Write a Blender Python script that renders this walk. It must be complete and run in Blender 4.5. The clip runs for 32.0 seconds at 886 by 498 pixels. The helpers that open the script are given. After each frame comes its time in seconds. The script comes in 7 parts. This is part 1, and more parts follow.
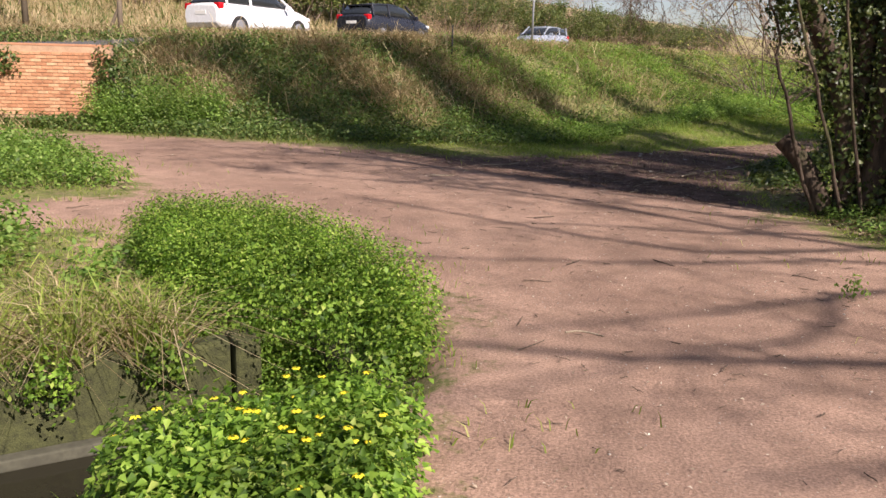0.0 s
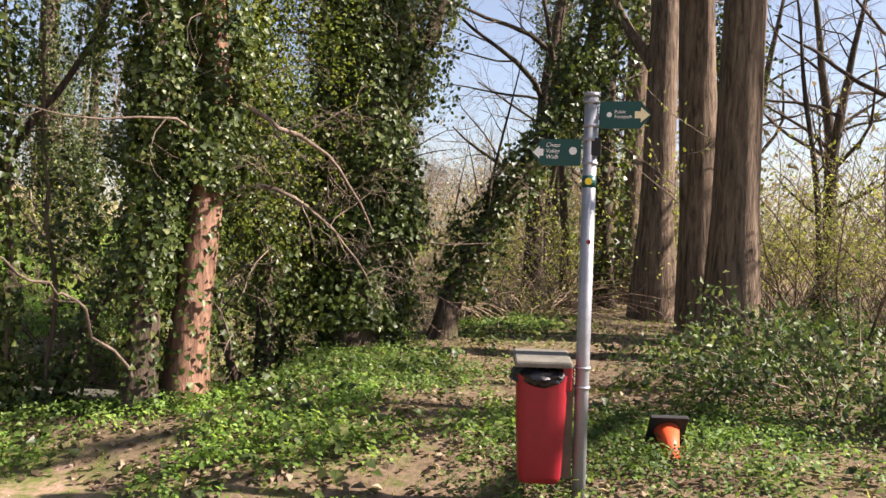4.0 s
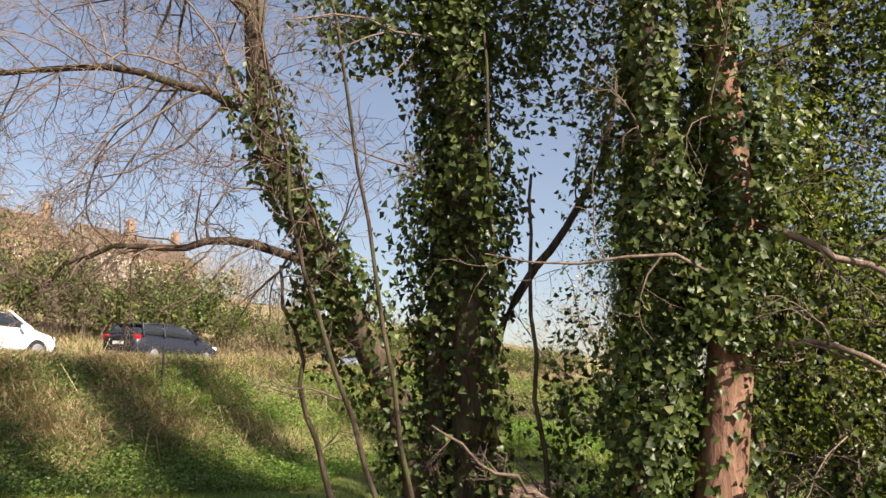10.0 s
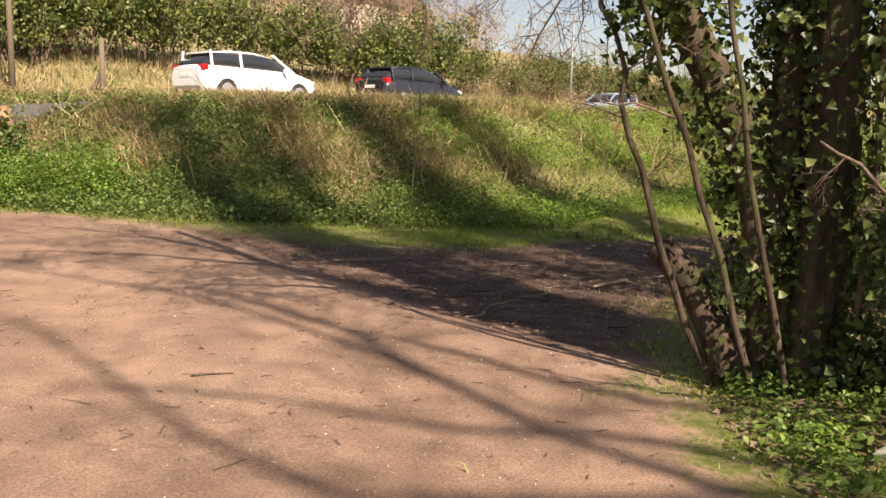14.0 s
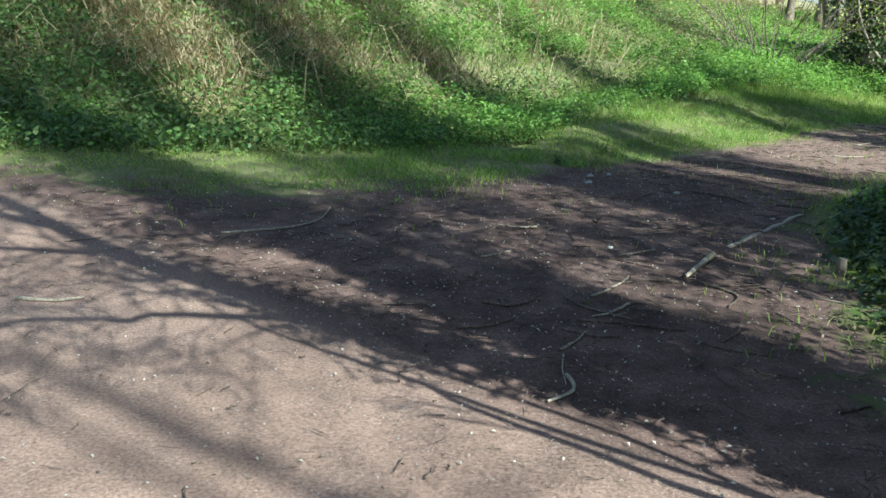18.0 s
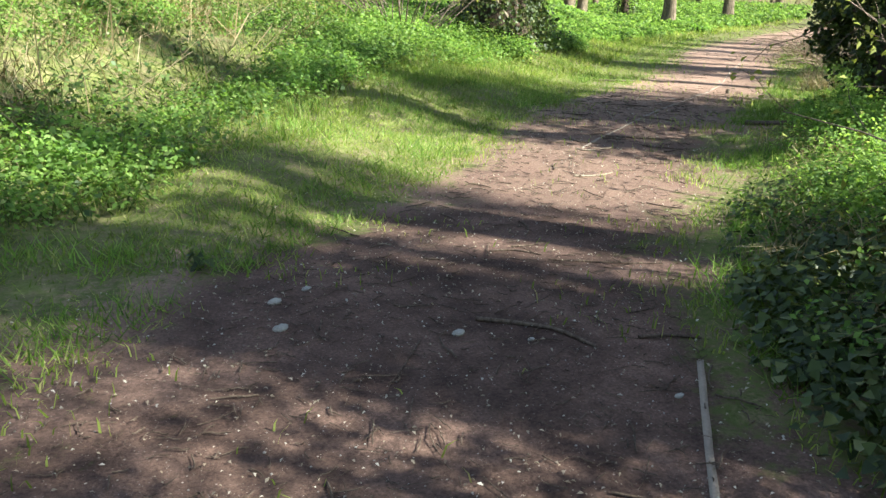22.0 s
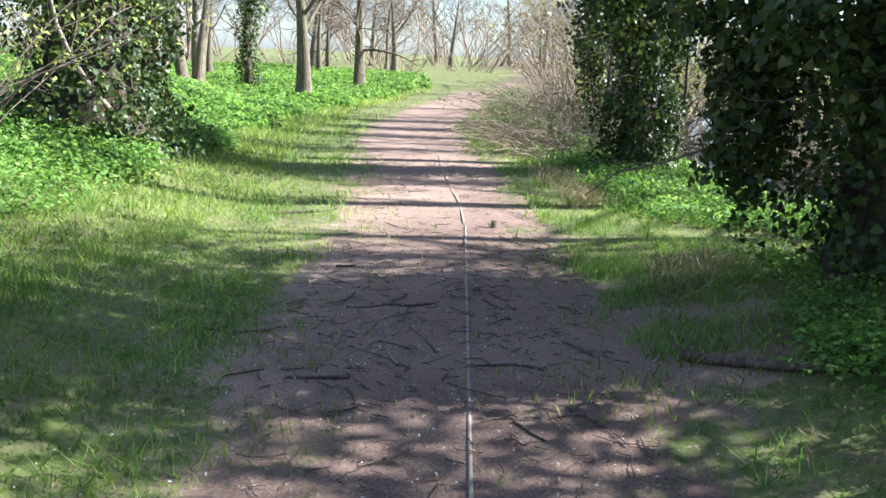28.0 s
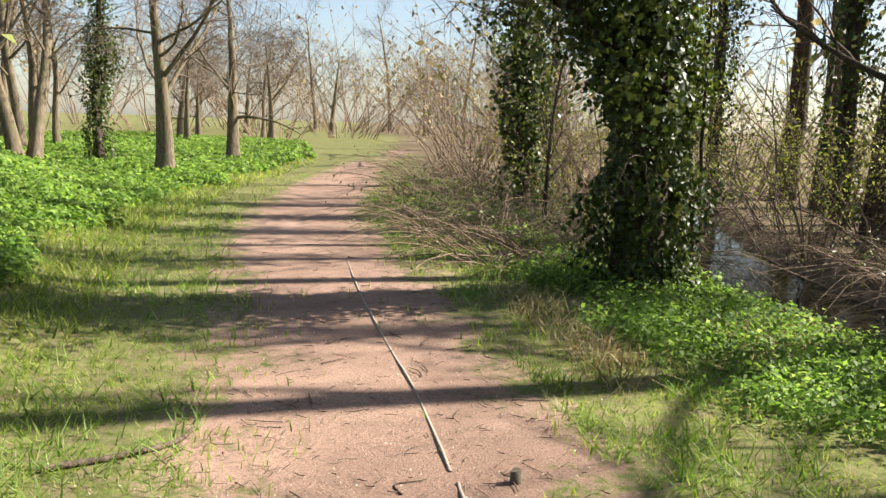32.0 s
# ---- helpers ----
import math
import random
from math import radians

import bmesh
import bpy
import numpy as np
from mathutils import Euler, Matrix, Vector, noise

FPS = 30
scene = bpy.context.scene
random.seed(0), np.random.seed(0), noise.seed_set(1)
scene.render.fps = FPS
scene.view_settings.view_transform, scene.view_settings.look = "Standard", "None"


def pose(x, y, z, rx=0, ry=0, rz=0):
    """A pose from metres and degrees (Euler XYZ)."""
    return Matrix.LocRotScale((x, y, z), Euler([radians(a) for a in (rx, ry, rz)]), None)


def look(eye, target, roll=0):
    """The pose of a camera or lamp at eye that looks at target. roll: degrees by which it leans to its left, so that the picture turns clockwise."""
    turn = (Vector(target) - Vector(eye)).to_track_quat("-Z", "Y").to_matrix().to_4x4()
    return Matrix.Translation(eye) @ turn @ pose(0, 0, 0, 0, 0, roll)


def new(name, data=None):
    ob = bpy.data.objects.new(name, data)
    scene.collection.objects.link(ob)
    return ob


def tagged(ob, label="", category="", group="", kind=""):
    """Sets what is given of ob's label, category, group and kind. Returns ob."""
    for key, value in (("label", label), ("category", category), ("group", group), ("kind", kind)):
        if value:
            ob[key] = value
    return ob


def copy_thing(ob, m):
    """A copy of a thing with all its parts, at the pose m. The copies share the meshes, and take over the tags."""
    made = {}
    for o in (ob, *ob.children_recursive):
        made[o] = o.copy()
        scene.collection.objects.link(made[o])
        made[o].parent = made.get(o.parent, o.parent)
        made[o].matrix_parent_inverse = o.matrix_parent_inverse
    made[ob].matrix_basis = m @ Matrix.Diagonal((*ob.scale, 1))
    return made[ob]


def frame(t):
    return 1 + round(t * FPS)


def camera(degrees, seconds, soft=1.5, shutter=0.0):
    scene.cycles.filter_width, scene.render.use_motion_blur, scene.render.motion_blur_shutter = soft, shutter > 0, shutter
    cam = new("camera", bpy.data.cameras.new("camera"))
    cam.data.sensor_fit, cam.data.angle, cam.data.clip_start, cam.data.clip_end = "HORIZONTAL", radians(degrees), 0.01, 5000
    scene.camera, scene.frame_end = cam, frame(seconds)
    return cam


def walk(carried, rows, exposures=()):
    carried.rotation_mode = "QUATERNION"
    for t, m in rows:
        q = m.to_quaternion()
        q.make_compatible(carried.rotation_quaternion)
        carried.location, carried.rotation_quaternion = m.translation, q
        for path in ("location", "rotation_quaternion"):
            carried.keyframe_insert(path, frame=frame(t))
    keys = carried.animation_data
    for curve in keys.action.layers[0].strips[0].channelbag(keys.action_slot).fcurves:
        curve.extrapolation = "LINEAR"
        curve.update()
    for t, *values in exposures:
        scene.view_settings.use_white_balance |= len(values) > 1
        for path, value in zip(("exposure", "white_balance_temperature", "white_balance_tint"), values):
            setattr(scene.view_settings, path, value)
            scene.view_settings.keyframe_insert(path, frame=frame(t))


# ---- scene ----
cam = camera(56.5, 32.0)
METRES, EYE, TILT, LEAN, TURN = 24.6, 1.5, 0.0, 0.0, 0.0
ROWS = [
    (0.0, 0.0, 0.0, 0.0, 0.31, -12.64, -1.38),
    (0.5, 0.0054, 0.0041, 0.0011, -10.58, -12.37, -1.49),
    (1.0, 0.0137, 0.0099, 0.0024, -17.66, -12.11, -1.58),
    (1.5, 0.023, 0.019, 0.0039, -24.12, -11.49, -1.57),
    (2.0, 0.0345, 0.0286, 0.0038, -31.93, -10.39, -1.6),
    (2.5, 0.0472, 0.0371, 0.0054, -38.51, -8.35, -1.74),
    (3.0, 0.0599, 0.0489, 0.0065, -42.76, -5.97, -1.86),
    (3.5, 0.0736, 0.0572, 0.0064, -46.07, -3.24, -1.74),
    (4.0, 0.0861, 0.0664, 0.0062, -48.12, -1.39, -1.72),
    (4.5, 0.0998, 0.0754, 0.0068, -49.98, 0.17, -1.62),
    (6.5, 0.1458, 0.1097, 0.0094, -53.66, 6.36, -1.36),
    (7.0, 0.1504, 0.1164, 0.01, -53.18, 7.97, -1.19),
    (7.5, 0.1504, 0.1194, 0.0095, -48.83, 9.33, -1.03),
    (8.0, 0.1493, 0.1195, 0.0087, -40.67, 9.92, -1.08),
    (8.5, 0.1482, 0.12, 0.0081, -32.32, 9.98, -1.15),
    (9.0, 0.1471, 0.1201, 0.0078, -24.15, 9.9, -1.21),
    (9.5, 0.1453, 0.1199, 0.0069, -15.65, 9.8, -1.27),
    (10.0, 0.1423, 0.1208, 0.0062, -7.84, 9.66, -1.3),
    (10.5, 0.1396, 0.1212, 0.005, -1.22, 9.55, -1.28),
    (11.0, 0.1374, 0.1215, 0.0036, 3.22, 9.37, -1.24),
    (11.5, 0.1361, 0.122, 0.0023, 5.72, 8.01, -1.25),
    (12.0, 0.1351, 0.1233, 0.0011, 7.19, 4.6, -1.34),
    (12.5, 0.1335, 0.1251, 0.0002, 7.88, 0.94, -1.41),
    (13.0, 0.1313, 0.1315, -0.0007, 8.05, -2.4, -1.4),
    (13.5, 0.1282, 0.1407, -0.0013, 8.06, -5.37, -1.43),
    (14.0, 0.1211, 0.1524, -0.0016, 7.95, -8.08, -1.49),
    (14.5, 0.1133, 0.1652, -0.0018, 7.86, -10.16, -1.43),
    (16.5, 0.0866, 0.2344, -0.0026, 4.6, -14.66, -1.34),
    (17.0, 0.0806, 0.2549, -0.0026, 2.36, -15.31, -1.34),
    (17.5, 0.0752, 0.2759, -0.0022, -0.05, -15.83, -1.41),
    (18.0, 0.07, 0.2958, -0.0023, -2.77, -15.99, -1.47),
    (18.5, 0.0677, 0.3163, -0.0022, -5.85, -16.19, -1.42),
    (19.0, 0.0667, 0.3357, -0.0021, -8.9, -16.35, -1.41),
    (19.5, 0.0679, 0.3579, -0.0021, -12.89, -16.54, -1.5),
    (20.0, 0.07, 0.3796, -0.0014, -16.96, -17.17, -1.58),
    (20.5, 0.0716, 0.4009, 0.0002, -20.81, -17.9, -1.62),
    (21.0, 0.0774, 0.4209, 0.0005, -24.07, -18.17, -1.63),
    (21.5, 0.0849, 0.4405, -0.0002, -27.12, -18.3, -1.58),
    (22.0, 0.0927, 0.4584, 0.0004, -30.84, -18.34, -1.65),
    (22.5, 0.1021, 0.4774, 0.0002, -34.25, -18.32, -1.7),
    (23.0, 0.1105, 0.4965, -0.0001, -38.53, -18.21, -1.71),
    (23.5, 0.1209, 0.5155, 0.0004, -42.87, -18.11, -1.84),
    (24.0, 0.1314, 0.5345, 0.0008, -46.15, -18.07, -1.81),
    (24.5, 0.1436, 0.5503, 0.001, -49.04, -18.0, -1.85),
    (25.0, 0.1563, 0.5666, 0.0009, -51.45, -17.93, -1.95),
    (25.5, 0.168, 0.5831, 0.0005, -53.56, -17.6, -2.03),
    (26.0, 0.1812, 0.5996, 0.0003, -54.97, -16.95, -2.17),
    (26.5, 0.1942, 0.616, 0.0007, -55.58, -16.18, -2.28),
    (28.5, 0.2496, 0.6797, 0.0024, -57.9, -12.24, -2.23),
    (29.0, 0.2635, 0.6956, 0.0035, -59.12, -11.45, -2.11),
    (29.5, 0.2805, 0.7101, 0.0042, -60.48, -10.85, -2.07),
    (30.0, 0.2973, 0.7246, 0.0037, -61.62, -10.21, -2.08),
    (30.5, 0.3162, 0.7378, 0.0034, -62.76, -9.76, -2.03),
    (31.0, 0.3358, 0.7505, 0.0035, -63.74, -9.4, -2.0),
    (31.5, 0.3562, 0.7634, 0.0045, -64.66, -9.01, -1.92),
    (32.0, 0.3779, 0.7749, 0.0042, -65.55, -8.58, -1.88),
]
walk(cam, [(t, pose(0, 0, EYE, TILT, LEAN, TURN) @ pose(METRES * x, METRES * y, METRES * z, 90 + pitch, roll, yaw)) for t, x, y, z, yaw, pitch, roll in ROWS],
     exposures=[(0.0, 1.0, 6500, 22), (1.0, 1.18, 6300, 16), (2.0, 1.52, 6200, 14), (4.0, 1.75, 6600, 20), (7.0, 1.6, 6600, 20), (9.0, 1.45, 7200, 18), (10.0, 1.35, 6800, 16), (11.0, 1.15, 6400, 14), (14.0, 1.3, 7500, 18), (17.0, 1.42, 5000, -6), (20.0, 1.95, 5500, -5), (22.0, 2.05, 5900, 2), (24.0, 2.12, 5500, 5), (25.0, 2.1, 5200, 7), (26.0, 1.85, 5000, 3), (29.0, 2.2, 5300, 8), (30.0, 1.85, 5500, 8), (32.0, 1.6, 6400, 11)])

# ---- light ----
SUN_AZ, SUN_EL = -50.0, 38.0
sun_way = Vector((math.cos(radians(SUN_AZ)) * math.cos(radians(SUN_EL)), math.sin(radians(SUN_AZ)) * math.cos(radians(SUN_EL)), math.sin(radians(SUN_EL))))
world = bpy.data.worlds.new("sky")
scene.world = world
world.use_nodes = True
wn = world.node_tree.nodes
wl = world.node_tree.links
wn.clear()
sky = wn.new("ShaderNodeTexSky")
sky.sky_type = "NISHITA"
sky.sun_disc = False
sky.sun_elevation = radians(SUN_EL)
sky.sun_rotation = math.atan2(sun_way.x, sun_way.y)
sky.dust_density, sky.air_density, sky.ozone_density = 0.9, 1.0, 1.0
bg = wn.new("ShaderNodeBackground")
bg.inputs["Strength"].default_value = 0.05
wo = wn.new("ShaderNodeOutputWorld")
haze = wn.new("ShaderNodeMix")
haze.data_type, haze.blend_type = "RGBA", "ADD"
haze.inputs[0].default_value = 1.0
haze.inputs[7].default_value = (0.78, 0.76, 0.74, 1)
wl.new(sky.outputs[0], haze.inputs[6])
wl.new(haze.outputs[2], bg.inputs[0])
wl.new(bg.outputs[0], wo.inputs[0])
sun = new("sun", bpy.data.lights.new("sun", "SUN"))
sun.data.energy, sun.data.angle, sun.data.color = 5.0, radians(0.55), (1.0, 0.93, 0.82)
sun.matrix_world = look(sun_way * 100, (0, 0, 0))

# ---- materials ----


class Nodes:
    """Small wrapper for building node materials."""

    def __init__(self, name, rough=0.8, metal=0.0, spec=0.3):
        self.m = bpy.data.materials.new(name)
        self.m.use_nodes = True
        self.t = self.m.node_tree
        self.b = self.t.nodes["Principled BSDF"]
        self.o = self.t.nodes["Material Output"]
        self.b.inputs["Roughness"].default_value = rough
        self.b.inputs["Metallic"].default_value = metal
        self.b.inputs["Specular IOR Level"].default_value = spec
        self.co = None

    def n(self, kind, **kw):
        node = self.t.nodes.new("ShaderNode" + kind)
        for k, v in kw.items():
            node.inputs[k].default_value = v
        return node

    def link(self, a, b):
        self.t.links.new(a, b)

    def coords(self, scale=(1, 1, 1), world_space=False):
        tc = self.n("TexCoord")
        mp = self.n("Mapping")
        mp.inputs["Scale"].default_value = scale
        if world_space:
            g = self.n("NewGeometry")
            self.link(g.outputs["Position"], mp.inputs[0])
        else:
            self.link(tc.outputs["Object"], mp.inputs[0])
        return mp.outputs[0]

    def noise(self, scale, detail=4, rough=0.6, co=None, dist=0.0):
        nz = self.n("TexNoise", Scale=scale, Detail=detail, Roughness=rough, Distortion=dist)
        if co is not None:
            self.link(co, nz.inputs["Vector"])
        return nz.outputs["Fac"]

    def ramp(self, fac, stops):
        r = self.n("ValToRGB")
        cr = r.color_ramp
        while len(cr.elements) < len(stops):
            cr.elements.new(0.5)
        for e, (p, c) in zip(cr.elements, stops):
            e.position = p
            e.color = (c, c, c, 1) if isinstance(c, (int, float)) else (*c, 1)
        self.link(fac, r.inputs[0])
        return r.outputs[0]

    def mix(self, fac, a, b, mode="MIX"):
        mx = self.t.nodes.new("ShaderNodeMix")
        mx.data_type, mx.blend_type = "RGBA", mode
        for sock, v in ((mx.inputs[0], fac), (mx.inputs[6], a), (mx.inputs[7], b)):
            if isinstance(v, (int, float)):
                sock.default_value = v
            elif isinstance(v, tuple):
                sock.default_value = (*v, 1)
            else:
                self.link(v, sock)
        return mx.outputs[2]

    def maths(self, op, a, b=0.0):
        mt = self.n("Math")
        mt.operation = op
        for sock, v in ((mt.inputs[0], a), (mt.inputs[1], b)):
            if isinstance(v, (int, float)):
                sock.default_value = v
            else:
                self.link(v, sock)
        return mt.outputs[0]

    def colour(self, c):
        if isinstance(c, tuple):
            self.b.inputs["Base Color"].default_value = (*c, 1)
        else:
            self.link(c, self.b.inputs["Base Color"])

    def bump(self, h, strength=0.4, dist=0.02):
        bp = self.n("Bump", Strength=strength, Distance=dist)
        self.link(h, bp.inputs["Height"])
        self.link(bp.outputs[0], self.b.inputs["Normal"])


def leaf_material(name, stops, rough=0.45, through_light=0.35, spec=0.4, patch=0.0):
    k = Nodes(name, rough, 0, spec)
    g = k.n("NewGeometry")
    fac = g.outputs["Random Per Island"]
    col = k.ramp(fac, stops)
    if patch:
        nz = k.noise(patch, 3, 0.6, k.coords(world_space=True))
        col = k.mix(1.0, col, k.ramp(nz, [(0.3, 0.55), (0.7, 1.25)]), "MULTIPLY")
    k.colour(col)
    tr = k.n("BsdfTranslucent")
    k.link(k.mix(1.0, col, (1.25, 1.25, 0.75), "MULTIPLY"), tr.inputs[0])
    ms = k.n("MixShader")
    ms.inputs[0].default_value = through_light
    k.link(k.b.outputs[0], ms.inputs[1])
    k.link(tr.outputs[0], ms.inputs[2])
    k.link(ms.outputs[0], k.o.inputs[0])
    return k.m


def bark_material(name, dark, light, scale=1.0, ridge=6.0, strength=0.8, moss=None):
    k = Nodes(name, 0.9, 0, 0.15)
    co = k.coords((ridge * scale, ridge * scale, scale))
    fine = k.noise(3.0, 6, 0.7, co, 0.6)
    broad = k.noise(0.6, 3, 0.5, k.coords((1, 1, 0.5)))
    col = k.mix(k.ramp(fine, [(0.35, 0.0), (0.65, 1.0)]), dark, light)
    col = k.mix(1.0, col, k.ramp(broad, [(0.3, 0.7), (0.7, 1.15)]), "MULTIPLY")
    if moss:
        col = k.mix(k.ramp(k.noise(1.7, 4, 0.6, k.coords()), [(0.52, 0.0), (0.68, 0.8)]), col, moss)
    k.colour(col)
    k.bump(fine, strength, 0.03)
    return k.m


def plain_material(name, c, rough=0.6, metal=0.0, spec=0.4, wear=0.25, scale=9.0, bump=0.05):
    k = Nodes(name, rough, metal, spec)
    co = k.coords()
    a = k.noise(scale, 5, 0.65, co)
    b = k.noise(scale * 7, 3, 0.6, co)
    f = k.mix(0.4, a, b)
    k.colour(k.mix(1.0, c, k.ramp(f, [(0.3, 1.0 - wear), (0.7, 1.0 + wear * 0.5)]), "MULTIPLY"))
    k.link(k.ramp(a, [(0.3, max(0.0, rough - 0.12)), (0.7, min(1.0, rough + 0.12))]), k.b.inputs["Roughness"])
    if bump:
        k.bump(b, bump * 4, 0.004)
    return k.m


def ground_material():
    k = Nodes("earth_and_turf", 0.95, 0, 0.12)
    co = k.coords(world_space=True)
    at = k.n("Attribute")
    at.attribute_name = "cover"
    sep = k.n("SeparateColor")
    k.link(at.outputs["Color"], sep.inputs[0])
    soil, litter, dry = sep.outputs[0], sep.outputs[1], sep.outputs[2]
    big = k.noise(0.35, 4, 0.6, co)
    mid = k.noise(2.2, 6, 0.7, co)
    fine = k.noise(16, 6, 0.75, co)
    grit = k.noise(70, 4, 0.7, co)
    earth = k.mix(k.ramp(big, [(0.35, 0.0), (0.65, 1.0)]), (0.222, 0.143, 0.104), (0.335, 0.222, 0.162))
    # tree shade put into the earth colour, along with the path's own darker tone
    shade_earth = k.mix(k.ramp(mid, [(0.35, 0.0), (0.65, 1.0)]), (0.08, 0.05, 0.039), (0.165, 0.104, 0.079))
    shade_mix = k.ramp(k.maths("ADD", at.outputs["Alpha"], k.maths("MULTIPLY", k.maths("SUBTRACT", mid, 0.5), 0.9)), [(0.35, 0.0), (0.65, 1.0)])
    earth = k.mix(shade_mix, earth, shade_earth)
    earth = k.mix(1.0, earth, k.ramp(mid, [(0.3, 0.72), (0.7, 1.18)]), "MULTIPLY")
    earth = k.mix(1.0, earth, k.ramp(grit, [(0.28, 0.5), (0.5, 1.0), (0.72, 1.5)]), "MULTIPLY")
    v = k.n("TexVoronoi", Scale=38.0)
    k.link(co, v.inputs["Vector"])
    peb = k.ramp(v.outputs["Distance"], [(0.10, 1.0), (0.17, 0.0)])
    pick = k.ramp(v.outputs["Color"], [(0.72, 0.0), (0.76, 1.0)])
    earth = k.mix(k.mix(1.0, peb, pick, "MULTIPLY"), earth, (0.38, 0.32, 0.26))
    v2 = k.n("TexVoronoi", Scale=95.0)
    k.link(co, v2.inputs["Vector"])
    speck = k.mix(1.0, k.ramp(v2.outputs["Distance"], [(0.12, 1.0), (0.22, 0.0)]), k.ramp(v2.outputs["Color"], [(0.6, 0.0), (0.64, 1.0)]), "MULTIPLY")
    earth = k.mix(speck, earth, k.mix(k.ramp(fine, [(0.45, 0.0), (0.55, 1.0)]), (0.06, 0.042, 0.032), (0.42, 0.36, 0.29)))
    turf = k.mix(k.ramp(mid, [(0.35, 0.0), (0.65, 1.0)]), (0.098, 0.118, 0.032), (0.205, 0.225, 0.065))
    turf = k.mix(1.0, turf, k.ramp(fine, [(0.3, 0.5), (0.7, 1.4)]), "MULTIPLY")
    bare = k.mix(0.5, k.noise(5.5, 5, 0.7, co), fine)
    turf = k.mix(k.ramp(bare, [(0.47, 0.0), (0.56, 0.75)]), turf, k.mix(k.ramp(grit, [(0.35, 0.0), (0.65, 1.0)]), (0.1, 0.075, 0.045), (0.26, 0.2, 0.12)))
    straw = k.mix(k.ramp(fine, [(0.35, 0.0), (0.65, 1.0)]), (0.16, 0.12, 0.06), (0.36, 0.29, 0.17))
    wood = k.mix(k.ramp(fine, [(0.35, 0.0), (0.65, 1.0)]), (0.075, 0.052, 0.033), (0.215, 0.155, 0.1))
    edge = k.maths("ADD", k.maths("MULTIPLY", k.maths("SUBTRACT", mid, 0.5), 1.25), k.maths("MULTIPLY", k.maths("SUBTRACT", fine, 0.5), 0.6))
    dm = k.ramp(k.maths("ADD", dry, edge), [(0.40, 0.0), (0.60, 1.0)])
    lm = k.ramp(k.maths("ADD", litter, edge), [(0.40, 0.0), (0.60, 1.0)])
    sm = k.ramp(k.maths("ADD", soil, edge), [(0.40, 0.0), (0.58, 1.0)])
    col = k.mix(dm, turf, straw)
    col = k.mix(lm, col, wood)
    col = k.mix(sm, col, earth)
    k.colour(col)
    h = k.maths("ADD", k.maths("MULTIPLY", fine, 0.7), k.maths("MULTIPLY", grit, 0.5))
    k.bump(h, 0.65, 0.022)
    return k.m


M_GROUND = ground_material()
M_IVY = leaf_material("ivy_leaf", [(0.0, (0.026, 0.04, 0.01)), (0.45, (0.046, 0.07, 0.016)), (0.85, (0.088, 0.12, 0.028)), (1.0, (0.17, 0.18, 0.06))], 0.42, 0.3, 0.32)
# lighter ivy leaf with the sunlight put into its colour
M_IVY_LIT = leaf_material("sunlit_ivy_leaf", [(0.0, (0.06, 0.09, 0.015)), (0.5, (0.13, 0.17, 0.025)), (1.0, (0.24, 0.26, 0.05))], 0.4, 0.45, 0.4)
M_NETTLE = leaf_material("nettle_leaf", [(0.0, (0.085, 0.165, 0.03)), (0.5, (0.185, 0.31, 0.06)), (0.9, (0.29, 0.42, 0.1)), (1.0, (0.4, 0.48, 0.17))], 0.55, 0.55, 0.3, patch=0.8)
M_GRASS = leaf_material("grass_blade", [(0.0, (0.13, 0.195, 0.03)), (0.5, (0.265, 0.345, 0.06)), (0.85, (0.38, 0.44, 0.115)), (1.0, (0.46, 0.42, 0.2))], 0.6, 0.55, 0.3, patch=0.6)
M_BANK = leaf_material("rough_bank_grass", [(0.0, (0.05, 0.085, 0.02)), (0.5, (0.11, 0.155, 0.038)), (0.85, (0.2, 0.21, 0.07)), (1.0, (0.42, 0.36, 0.19))], 0.7, 0.35, 0.25, patch=0.5)
M_STRAW = leaf_material("dead_grass", [(0.0, (0.18, 0.135, 0.065)), (0.6, (0.34, 0.265, 0.145)), (1.0, (0.5, 0.41, 0.25))], 0.8, 0.25, 0.2)
M_BUD = leaf_material("spring_bud", [(0.0, (0.2, 0.23, 0.04)), (1.0, (0.4, 0.42, 0.11))], 0.6, 0.4, 0.3)
M_HEDGE = leaf_material("hedge_leaf", [(0.0, (0.045, 0.07, 0.018)), (0.6, (0.09, 0.125, 0.03)), (1.0, (0.19, 0.2, 0.06))], 0.5, 0.25, 0.35)
M_WOODLAND = leaf_material("woodland_leaf", [(0.0, (0.055, 0.1, 0.025)), (0.5, (0.11, 0.19, 0.04)), (0.9, (0.19, 0.28, 0.07)), (1.0, (0.3, 0.36, 0.13))], 0.55, 0.45, 0.3, patch=0.8)
M_LUSH = leaf_material("lush_grass_blade", [(0.0, (0.09, 0.17, 0.025)), (0.5, (0.19, 0.31, 0.05)), (0.9, (0.3, 0.42, 0.1)), (1.0, (0.45, 0.42, 0.2))], 0.55, 0.5, 0.3, patch=0.9)
M_LITTER = leaf_material("brown_leaf_litter", [(0.0, (0.07, 0.048, 0.03)), (0.6, (0.18, 0.125, 0.08)), (1.0, (0.36, 0.28, 0.19))], 0.8, 0.15, 0.2)
M_STREAM = leaf_material("goosegrass_leaf", [(0.0, (0.05, 0.11, 0.015)), (0.4, (0.15, 0.27, 0.035)), (0.85, (0.28, 0.43, 0.06)), (1.0, (0.42, 0.5, 0.12))], 0.55, 0.5, 0.3, patch=2.2)
